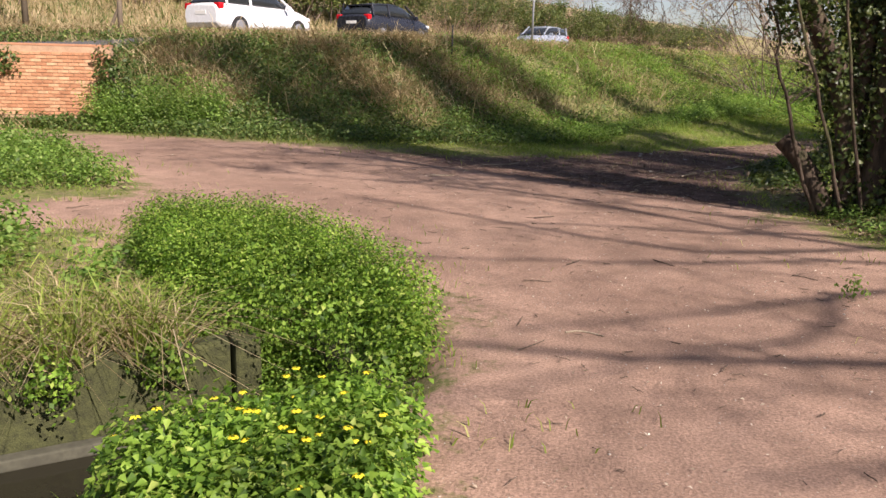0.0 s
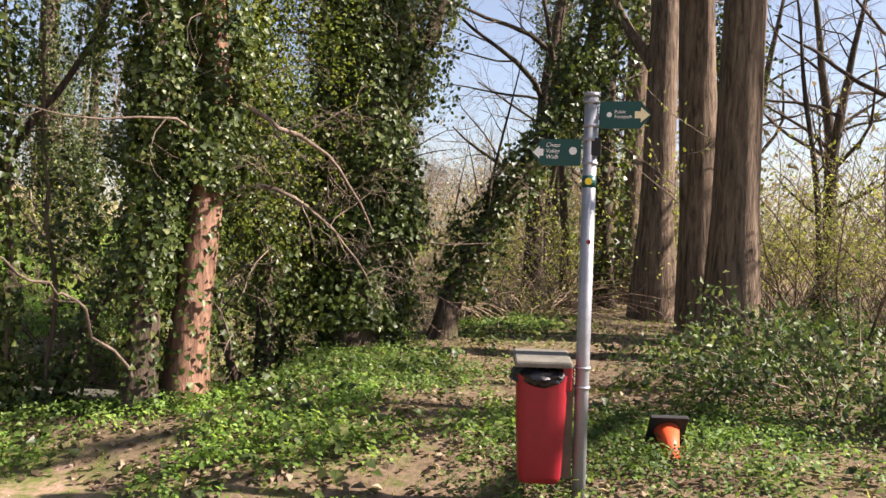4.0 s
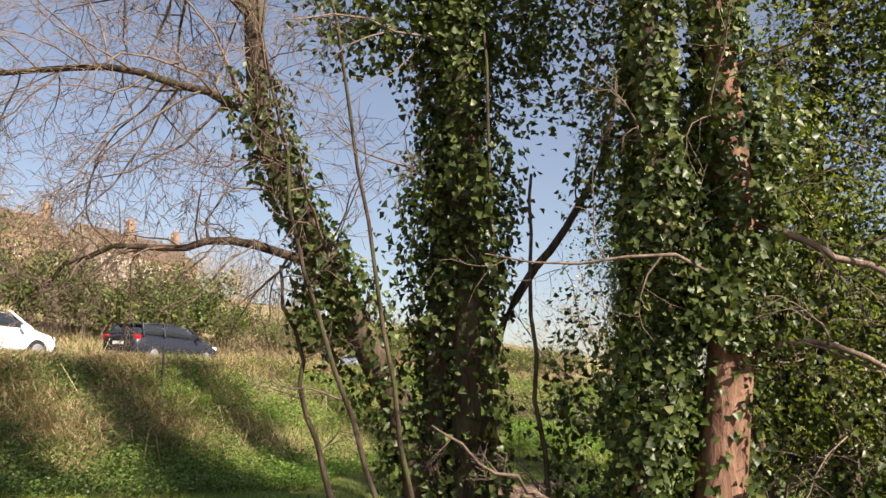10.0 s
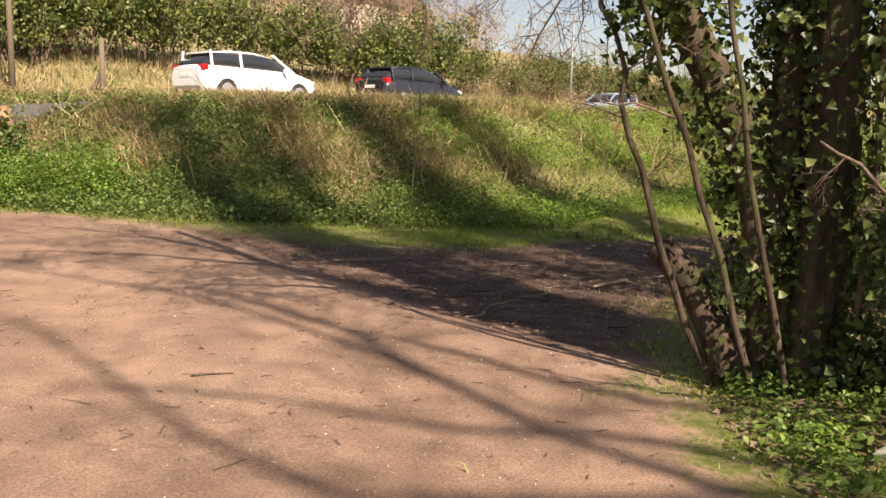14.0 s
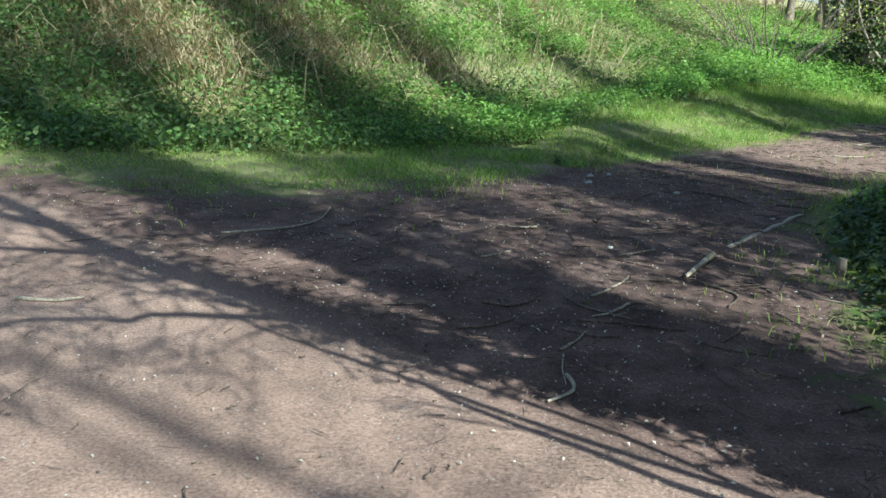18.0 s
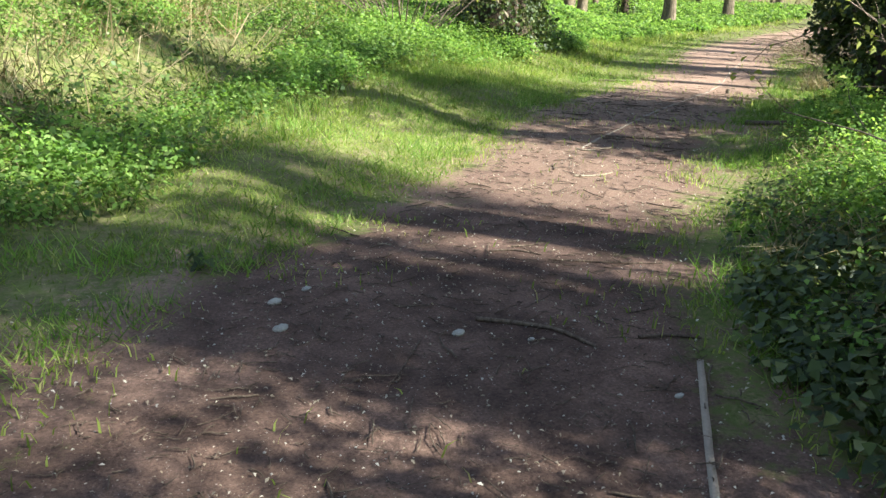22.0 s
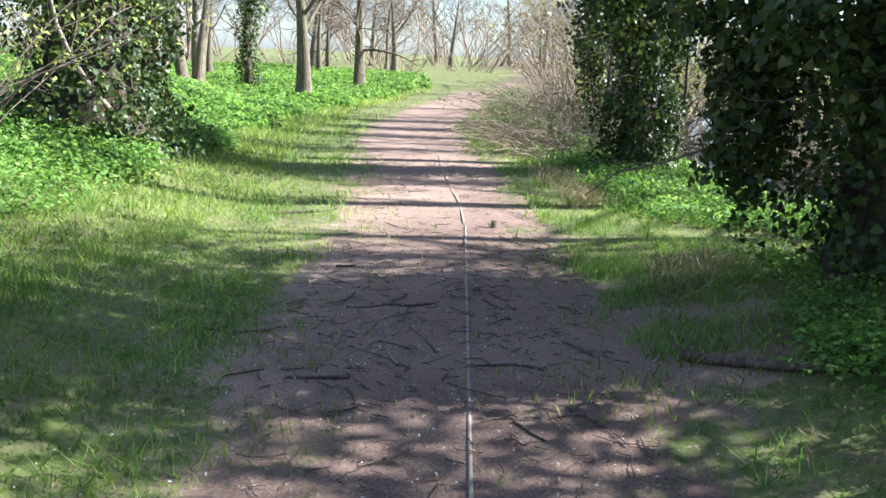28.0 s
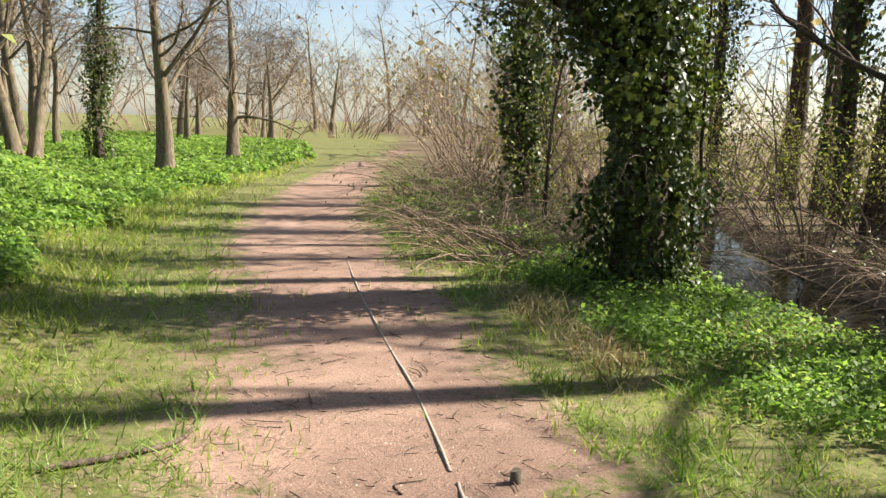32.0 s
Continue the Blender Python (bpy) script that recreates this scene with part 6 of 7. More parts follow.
def weed_stuff(name, label, x, y, tall, radius, leaf, per, mat, category="weeds", aspect=0.6, far_grow=0.05, up=0.9, lobed=False):
    """Low leafy plants: whorls of leaves round short stems."""
    _, d = near(x, y, 5)
    g = np.minimum(1 + d * far_grow, 3.5)
    N = len(x)
    z = land(x, y)
    a = COVER.uniform(0, 6.28, (N, per))
    u = COVER.uniform(0, 1, (N, per))
    size = COVER.uniform(0.6, 1.3, N) * np.minimum(g, 1.6)
    rr = radius * size[:, None] * (0.25 + 0.75 * COVER.uniform(0, 1, (N, per)) ** 0.5) * (1.15 - 0.5 * u)
    px = x[:, None] + rr * np.cos(a)
    py = y[:, None] + rr * np.sin(a)
    pz = z[:, None] + 0.02 + tall * size[:, None] * u
    pos = np.stack([px, py, pz], -1).reshape(-1, 3)
    nrm = np.stack([np.cos(a) * 0.5, np.sin(a) * 0.5, np.full_like(a, up)], -1).reshape(-1, 3) + COVER.normal(size=(N * per, 3)) * 0.35
    s = Soup().add(*leaves(pos, nrm, np.repeat(leaf * g, per), COVER, aspect, 0.16, lobed))
    return solo(name, s.mesh(name, mat), None, label, category, kind="stuff")


def cover_all():
    rng = COVER

    # mown-short turf beside the track
    def turf(x, y):
        p, d = near(x, y, 4.0)
        dd, fd = track_depth(x, y), foot_d(x, y)
        e = east_side(x, y)
        ok = (dd < 0.12 * patch(x, y, 3.1, 1) + 0.02) & (fd < 1.2) & ~wet(x, y)
        wood = (x > 4) & (x + 1.3 * y < 20)
        ok = ok * np.clip(0.25 + 1.5 * patch(x, y, 2.6, 5.1) - 1.2 * np.exp(dd / 0.35), 0.04, 1)
        return p * ok * np.where(e > 0, np.where(dd > -1.3, 0.9, 0.35), 0.95) * np.where(wood, 0.25 * patch(x, y, 1.3, 2), 1)
    x, y = pick_spots(rng, 150000, -7, 34, -0.5, 37, turf)
    grass_stuff("turf", "short bright green grass beside the track", x, y, 0.048, 0.0085, M_GRASS, 1.0, 0.07, True)

    # sprigs creeping over the bare edge
    def sprig(x, y):
        dd = track_depth(x, y)
        p, _ = near(x, y, 5)
        return p * np.exp(-np.clip(dd, 0, 9) / 0.28) * (dd > -0.1) * (patch(x, y, 2.3, 4) > 0.55) * (y > 3)
    x, y = pick_spots(rng, 3500, -6, 20, 3, 26, sprig)
    grass_stuff("grass_sprigs", "thin grass sprigs on the worn earth edge", x, y, 0.06, 0.007, M_GRASS, 0.8, 0.08)

    # lush weeds in the field and along the far turf
    def field(x, y):
        p, d = near(x, y, 13.0)
        dd, fd = track_depth(x, y), foot_d(x, y)
        return p * (dd < -1.9 - 0.8 * patch(x, y, 1.1, 3)) * (fd < 0.6) * (1 - east_side(x, y)) * (x + y > 20) * (0.35 + 0.65 * patch(x, y, 0.9, 5))
    x, y = pick_spots(rng, 10500, 1, 56, 14, 66, field)
    weed_stuff("field_weeds", "lush bright green cow parsley and nettles in the field", x, y, 0.16, 0.16, 0.042, 20, M_NETTLE, far_grow=0.09)

    def field_grass(x, y):
        p, d = near(x, y, 12.0)
        return p * (track_depth(x, y) < -1.2) * (foot_d(x, y) < 0.5) * (1 - east_side(x, y)) * (x + y > 22)
    x, y = pick_spots(rng, 30000, 2, 60, 14, 70, field_grass)
    grass_stuff("field_grass", "long green grass among the field trees", x, y, 0.085, 0.012, M_GRASS, 0.8, 0.1, True)

    # grass tufts along both edges of the path
    def tufts(x, y):
        p, d = near(x, y, 5.0)
        dd = track_depth(x, y)
        e = east_side(x, y)
        return p * (dd < -0.05) * (foot_d(x, y) < 0.4) * (x + y > 14) * (stream_gap(x, y) > 1.1) * np.where(e > 0, (dd > -3.0) * 1.0, 0.55) * np.clip(3.2 * (patch(x, y, 2.9, 1.3) * 0.6 + patch(x, y, 5.3, 4.2) * 0.4 - 0.42), 0, 1)
    x, y = pick_spots(rng, 36000, 1, 28, 11, 32, tufts)
    grass_stuff("grass_tufts", "lush bright green grass tufts beside the path", x, y, 0.1, 0.009, M_LUSH, 0.9, 0.06, True)

    # weeds on the river side
    def verge(x, y):
        p, d = near(x, y, 7.0)
        dd = track_depth(x, y)
        return p * (dd < -0.75 - 0.9 * patch(x, y, 1.4, 8)) * (dd > -5.5) * east_side(x, y) * (x + 1.3 * y > 18.5) * (stream_gap(x, y) > 1.0) * np.clip(1.8 * (patch(x, y, 1.2, 6) - 0.25), 0, 1)
    x, y = pick_spots(rng, 4600, 3.5, 32, 9, 32, verge)
    weed_stuff("verge_weeds", "bright nettles and cow parsley on the river bank", x, y, 0.15, 0.17, 0.036, 24, M_NETTLE, far_grow=0.05)

    # ground cover in the wood by the signpost
    def wood(x, y):
        p, d = near(x, y, 8.0)
        dd = track_depth(x, y)
        return p * (dd < -0.35) * (x > 3.4) * (x + 1.3 * y < 26) * (stream_gap(x, y) > 1.25) * np.clip(2.4 * (patch(x, y, 0.95, 2.2) - 0.5), 0, 1)
    x, y = pick_spots(rng, 2700, 3.4, 26, -1, 17, wood)
    weed_stuff("woodland_weeds", "low green leafy ground cover under the trees", x, y, 0.075, 0.14, 0.032, 14, M_WOODLAND, far_grow=0.06)

    x, y = pick_spots(rng, 420, 5.6, 10.6, 1.6, 5.0, lambda x, y: (track_depth(x, y) < -0.25) * (0.35 + 0.65 * patch(x, y, 1.7, 0.7)))
    weed_stuff("woodland_weeds", "low dark green leafy plants round the signpost", x, y, 0.1, 0.17, 0.036, 16, M_WOODLAND, far_grow=0)

    def ground_ivy(x, y):
        p, d = near(x, y, 8.0)
        return p * (track_depth(x, y) < -0.3) * (x > 3.2) * (stream_gap(x, y) > 0.95) * ((x + 1.3 * y < 24) | (east_side(x, y) > 0) & (track_depth(x, y) < -2.5)) * (patch(x, y, 1.1, 9) > 0.5)
    x, y = pick_spots(rng, 380, 3.2, 24, 1, 24, ground_ivy)
    weed_stuff("ground_ivy", "dark trailing ground ivy under the trees", x, y, 0.1, 0.2, 0.06, 11, M_IVY, aspect=0.9, far_grow=0.04, lobed=True)

    def dead(x, y):
        p, d = near(x, y, 7.0)
        return p * (track_depth(x, y) < -0.2) * (x > 3.4) * (stream_gap(x, y) > 0.8) * ((x + 1.3 * y < 21) | (east_side(x, y) > 0) & (track_depth(x, y) < -2.2))
    x, y = pick_spots(rng, 22000, 3.4, 28, -1, 24, dead)
    pos = np.stack([x, y, land(x, y) + 0.012], 1)
    s = Soup().add(*leaves(pos, rng.normal(size=(len(x), 3)) * 0.35 + np.array([0, 0, 1.0]), 0.06, rng, 0.6, 0.2))
    solo("leaf_litter", s.mesh("leaf_litter", M_LITTER), None, "dry brown fallen leaves under the trees", "leaf litter", kind="stuff")

    def foot_weeds(x, y):
        return (track_depth(x, y) < -0.25) * (x > 3.3) * (x < 7.5) * (y > 5.0) * (y < 8.6) * (x + y < 14.2) * (stream_gap(x, y) > 1.2) * np.clip(2.2 * (patch(x, y, 2.1, 4.4) - 0.3), 0, 1)
    x, y = pick_spots(rng, 560, 3.3, 7.5, 5, 8.6, foot_weeds)
    weed_stuff("verge_weeds", "fresh green leafy weeds at the foot of the ivy trees", x, y, 0.11, 0.13, 0.042, 16, M_NETTLE, far_grow=0)

    def bank_ivy(x, y):
        return (track_depth(x, y) < -0.3) * east_side(x, y) * (stream_gap(x, y) > 0.6) * np.clip(2.4 * (patch(x, y, 1.7, 1.9) - 0.2), 0, 1)
    x, y = pick_spots(rng, 330, 4.2, 9.5, 8.6, 15.0, bank_ivy)
    weed_stuff("ground_ivy", "dark ivy and nettles trailing over the river bank", x, y, 0.14, 0.18, 0.045, 18, M_IVY, aspect=0.85, far_grow=0, lobed=True)
    x, y = pick_spots(rng, 520, 4.2, 9.5, 8.6, 15.0, bank_ivy)
    weed_stuff("verge_weeds", "bright nettle shoots among the bank ivy", x, y, 0.24, 0.15, 0.034, 26, M_NETTLE, far_grow=0)
    def edge_ivy(x, y):
        inside = x - np.interp(y, [10.8, 11.6, 12.45, 13.4, 14.0], [4.05, 4.4, 4.65, 5.25, 5.8])
        return (inside > 0.0) * np.clip(1.3 - inside, 0, 1) * np.clip(0.35 + 1.6 * patch(x, y, 1.1, 6.3), 0, 1)
    x, y = pick_spots(np.random.default_rng(77), 230, 4.0, 7.0, 10.8, 14.0, edge_ivy)
    weed_stuff("ground_ivy", "dark glossy ivy creeping to the path's edge", x, y, 0.1, 0.17, 0.05, 20, M_IVY, aspect=0.85, far_grow=0, lobed=True)
    x, y = pick_spots(rng, 420, 5.5, 11.5, 12.0, 17.2, lambda x, y: np.maximum(np.exp(-(((x - 7.7) / 1.0) ** 2 + ((y - 14.3) / 0.7) ** 2)), np.exp(-(((x - 9.4) / 0.8) ** 2 + ((y - 15.7) / 0.6) ** 2))) * (track_depth(x, y) < -0.7))
    weed_stuff("bank_nettles", "feathery bright green cow parsley bank beside the path", x, y, 0.34, 0.19, 0.034, 34, M_NETTLE, far_grow=0)

    # the bank: grass, weeds and straw
    def bank(x, y):
        fd = foot_d(x, y)
        return (fd > -0.6) * (fd < 9.5) * np.clip(14 / (8 + np.hypot(x - 1, y - 14)), 0, 1) ** 1.5
    def sunlit_straw_run(x, y):
        """Slanting runs of dead grass down the bank, laid along its sunlit bands, 0 to 1."""
        # pale straw also stands in for sun strips between tree shadows
        runs = [[(-9.6, 22.0), (-7.2, 18.6)], [(-7.5, 22.2), (-4.8, 18.7)], [(-4.7, 22.9), (-2.2, 19.8), (-0.8, 18.2), (-0.4, 17.2)], [(-1.2, 22.0), (-0.1, 20.4), (0.5, 19.4), (1.1, 18.6)], [(1.0, 21.7), (1.8, 19.6), (2.4, 19.1)], [(4.2, 25.5), (5.4, 23.0)], [(8.0, 30.0), (9.6, 27.5)]]
        d = np.min([to_line(x, y, np.array(r))[0] for r in runs], axis=0)
        return np.clip(np.exp(-(d / 0.5) ** 2) + 0.3 * (patch(x, y, 1.9, 2.2) - 0.35), 0, 1)

    def lush(x, y):
        return ease((x * 0.8 + y * 0.35 - 5.6) / 2.5)
    x, y = pick_spots(rng, 42000, -26, 34, 15, 66, lambda x, y: bank(x, y) * (0.15 + 0.85 * patch(x, y, 1.3, 1.5)) * (1 - 0.6 * sunlit_straw_run(x, y)))
    grass_stuff("bank_grass", "rough green grass on the bank", x, y, 0.19, 0.013, M_BANK, 1.2, 0.05, True)
    x, y = pick_spots(rng, 5200, -26, 34, 15, 66, lambda x, y: bank(x, y) * np.clip(2 * (patch(x, y, 0.9, 7.5) - 0.2), 0, 1) * (foot_d(x, y) < 6.5) * (0.12 + 0.88 * lush(x, y)) * (1 - 0.5 * sunlit_straw_run(x, y)))
    weed_stuff("bank_weeds", "bright nettles and goosegrass covering the bank", x, y, 0.2, 0.2, 0.042, 20, M_NETTLE, far_grow=0.05)
    x, y = pick_spots(rng, 4200, -26, 20, 15, 45, lambda x, y: bank(x, y) * (foot_d(x, y) < 5.5) * (1 - 0.85 * lush(x, y)) * (0.25 + 0.75 * patch(x, y, 1.1, 3.7)) * (1 - 0.7 * sunlit_straw_run(x, y)))
    weed_stuff("bank_brambles", "dark green bramble and ground ivy over the foot of the bank", x, y, 0.2, 0.22, 0.05, 17, M_BRAMBLE, far_grow=0.04, aspect=0.75)
    x, y = pick_spots(rng, 420, -9.5, -4.6, 16.4, 19.5, lambda x, y: 1.0 * (foot_d(x, y) > -0.8) * (np.hypot((x + 6.0) / 1.6, (y - 17.3) / 0.9) < 1))
    weed_stuff("wall_weeds", "tall nettles and creeper against the brick wall", x, y, 0.75, 0.24, 0.06, 26, M_NETTLE, far_grow=0)

    hung = [blob_points(rng, c, z, n, 0.3) for c, z, n in (((-7.05, 17.72, 1.0), (0.45, 0.25, 0.75), 1300), ((-6.7, 17.6, 0.6), (0.5, 0.3, 0.5), 900), ((-9.4, 17.45, 1.35), (0.5, 0.2, 0.4), 600))]
    solo("wall_creeper", leaf_mesh("wall_creeper", rng, hung, M_BRAMBLE, 0.07, 0.75), None, "green creeper hanging over the end of the brick wall", "creeper", kind="stuff")

    def straw(x, y):
        fd = foot_d(x, y)
        return bank(x, y) * sunlit_straw_run(x, y) * ease((fd - 0.8) / 1.6) * (1 - 0.45 * lush(x, y)) + 0.35 * bank(x, y) * (fd > 5.0)
    x, y = pick_spots(rng, 46000, -26, 34, 15, 66, straw)
    grass_stuff("dead_bank_grass", "flattened straw-coloured dead grass on the bank", x, y, 0.26, 0.011, M_STRAW, 1.9, 0.05)
    x, y = pick_spots(rng, 900, -12, 14, 16, 26, lambda x, y: bank(x, y) * (foot_d(x, y) > 0.8) * (foot_d(x, y) < 5.5) * (0.3 + 0.7 * sunlit_straw_run(x, y)))
    grass_stuff("dead_stalks", "long pale dead stalks lying on the bank", x, y, 0.75, 0.012, M_STRAW, 2.2, 0.03)

    def roadside(x, y):
        rn = (x - ROAD0[0]) * ROAD_N[0] + (y - ROAD0[1]) * ROAD_N[1]
        return ((rn > -6) & (rn < -3.1) | (rn > 3.1) & (rn < 12)) * np.clip(20 / (8 + np.hypot(x - 1, y - 20)), 0, 1)
    x, y = pick_spots(rng, 15000, -45, 50, 15, 95, roadside)
    grass_stuff("verge_grass", "tall pale dry grass along the road", x, y, 0.32, 0.022, M_STRAW, 0.7, 0.03, True)
    x, y = pick_spots(rng, 14000, -45, 50, 15, 95, roadside)
    grass_stuff("verge_grass", "green grass along the road", x, y, 0.2, 0.03, M_BANK, 0.7, 0.03, True)

    # weeds beside the stream mouth
    def mound(x, y):
        poly = np.array([(-0.1, 4.0), (-0.12, 4.8), (-0.6, 5.7), (-1.5, 6.8), (-2.2, 6.9), (-2.45, 6.3), (-1.95, 5.4), (-1.45, 4.85), (-0.9, 4.55), (-0.4, 4.0)])
        return in_poly(x, y, poly) * 1.0
    x, y = pick_spots(rng, 1500, -3.2, 0.1, 4.2, 7.8, mound)
    weed_stuff("stream_weeds", "thick mound of bright green goosegrass and cow parsley", x, y, 0.34, 0.16, 0.023, 78, M_STREAM, far_grow=0)

    over = [blob_points(rng, c, s, n, 0.45) for c, s, n in (((-0.75, 4.75, 0.02), (0.55, 0.35, 0.3), 1500), ((-0.3, 4.3, 0.0), (0.35, 0.4, 0.3), 1100), ((-1.15, 5.15, 0.1), (0.5, 0.4, 0.3), 1200), ((-1.75, 5.5, 0.05), (0.4, 0.35, 0.3), 800), ((-0.2, 3.95, -0.1), (0.2, 0.35, 0.35), 700), ((-2.0, 4.75, -0.02), (0.3, 0.25, 0.16), 450), ((-3.0, 4.3, -0.05), (0.4, 0.3, 0.2), 600))]
    over += [blob_points(rng, (-1.22 + 0.866 * u, 4.48 + 0.5 * u, zz), (0.24, 0.12, 0.19), 420, 0.3) for u, zz in ((-0.35, -0.16), (-0.95, -0.14), (-1.7, -0.13), (-2.2, -0.2))]
    solo("overhanging_weeds", leaf_mesh("overhanging_weeds", rng, over, M_STREAM, 0.034, 0.6), None, "green weeds hanging over the culvert mouth", "weeds", kind="stuff")

    def dry_verge(x, y):
        p, d = near(x, y, 8.0)
        dd = track_depth(x, y)
        return p * (dd < -0.5) * (dd > -4.5) * east_side(x, y) * (x + 1.3 * y > 22) * (stream_gap(x, y) > 0.9) * np.clip(3 * (patch(x, y, 1.5, 3.3) - 0.5), 0, 1)
    x, y = pick_spots(rng, 7000, 3.5, 30, 9, 30, dry_verge)
    grass_stuff("dead_verge_grass", "flattened pale dead grass on the river bank", x, y, 0.16, 0.008, M_STRAW, 1.8, 0.06)

    def flowers(x, y):
        poly = np.array([(-0.12, 1.5), (-0.12, 3.1), (-0.5, 3.35), (-1.15, 3.3), (-1.2, 2.8), (-0.62, 1.5)])
        return in_poly(x, y, poly) * 1.0
    x, y = pick_spots(rng, 520, -1.1, 0, 1.5, 4.1, flowers)
    weed_stuff("flowering_weeds", "fresh green leafy weeds with small yellow flowers", x, y, 0.25, 0.13, 0.034, 60, M_STREAM, far_grow=0, lobed=True)
    fx, fy = pick_spots(rng, 46, -1.3, -0.15, 1.8, 3.4, flowers)
    pos, nr = [], []
    for a, b in zip(fx, fy):
        zt = ground_at(a, b) + rng.uniform(0.26, 0.36)
        for k in range(6):
            t = k * 1.047
            pos.append((a + 0.011 * math.cos(t), b + 0.011 * math.sin(t), zt))
            nr.append((math.cos(t) * 0.5, math.sin(t) * 0.5, 1))
    s = Soup().add(*leaves(np.array(pos), np.array(nr), 0.02, rng, 0.7, 0.1))
    solo("yellow_flowers", s.mesh("yellow_flowers", M_FLOWER), None, "small yellow celandine flowers among the weeds", "flowers", kind="stuff")

    def left_patch(x, y):
        poly = np.array([(-3.6, 9.4), (-6.3, 13.3), (-11, 14.0), (-11, 9.0), (-5.0, 9.0)])
        poly2 = np.array([(-3.3, 6.7), (-4.4, 6.9), (-8, 6.9), (-8, 3.8), (-3.6, 4.6), (-2.9, 5.0), (-3.1, 6.0)])
        poly3 = np.array([(-2.5, 5.75), (-1.9, 5.1), (-1.75, 4.75), (-2.35, 4.6), (-2.45, 5.1)])
        return np.maximum(np.maximum(in_poly(x, y, poly) * 0.8, in_poly(x, y, poly2) * 0.9), in_poly(x, y, poly3) * 0.9)
    x, y = pick_spots(rng, 2600, -11, -2, 3.8, 14, left_patch)
    weed_stuff("stream_weeds", "dense low weeds on the stream's far side", x, y, 0.26, 0.2, 0.045, 22, M_NETTLE, far_grow=0.03)
    # sedge tufts hanging over the stream wall
    tx = [(-1.65, 4.5), (-2.05, 4.3), (-2.45, 4.07), (-2.85, 3.85), (-3.3, 3.6), (-1.95, 4.6), (-2.6, 4.3), (-3.1, 4.2), (-2.3, 4.75), (-3.3, 4.8), (-3.5, 5.3), (-3.15, 5.5), (-3.7, 5.9)]
    bx, by = [], []
    for a, b in tx:
        n = 190
        bx.append(a + rng.normal(size=n) * 0.09)
        by.append(b + rng.normal(size=n) * 0.09)
    bx, by = np.concatenate(bx), np.concatenate(by)
    half = rng.uniform(0, 1, len(bx)) < 0.55
    grass_stuff("sedge", "long arching green sedge blades over the stream wall", bx[half], by[half], 0.4, 0.011, M_GRASS, 1.5, 0, False, -0.14)
    grass_stuff("dead_sedge", "drooping pale dead sedge blades", bx[~half], by[~half], 0.4, 0.01, M_STRAW, 2.4, 0, False, -0.14)
    # lone weed in the middle of the track
    w = thing("weed", "small lone leafy weed on the bare track", "weed", (2.81, 5.44, ground_at(2.81, 5.44)))
    p, nn = blob_points(rng, (0, 0, 0.09), (0.1, 0.1, 0.1), 60, 0.3)
    part("foliage", leaf_mesh("foliage", rng, [(p, nn)], M_NETTLE, 0.035, 0.6), None, w, "", "stuff")
    part("stem", rod(0.004, 0.002, 0.16, 6, Matrix.Translation((0, 0, -0.02))), M_NETTLE, w)


cover_all()

# ---- litter on the track ----
M_CHIP = leaf_material("bleached_leaf_scrap", [(0.0, (0.22, 0.17, 0.12)), (0.7, (0.42, 0.36, 0.27)), (1.0, (0.66, 0.61, 0.52))], 0.8, 0.15, 0.2)


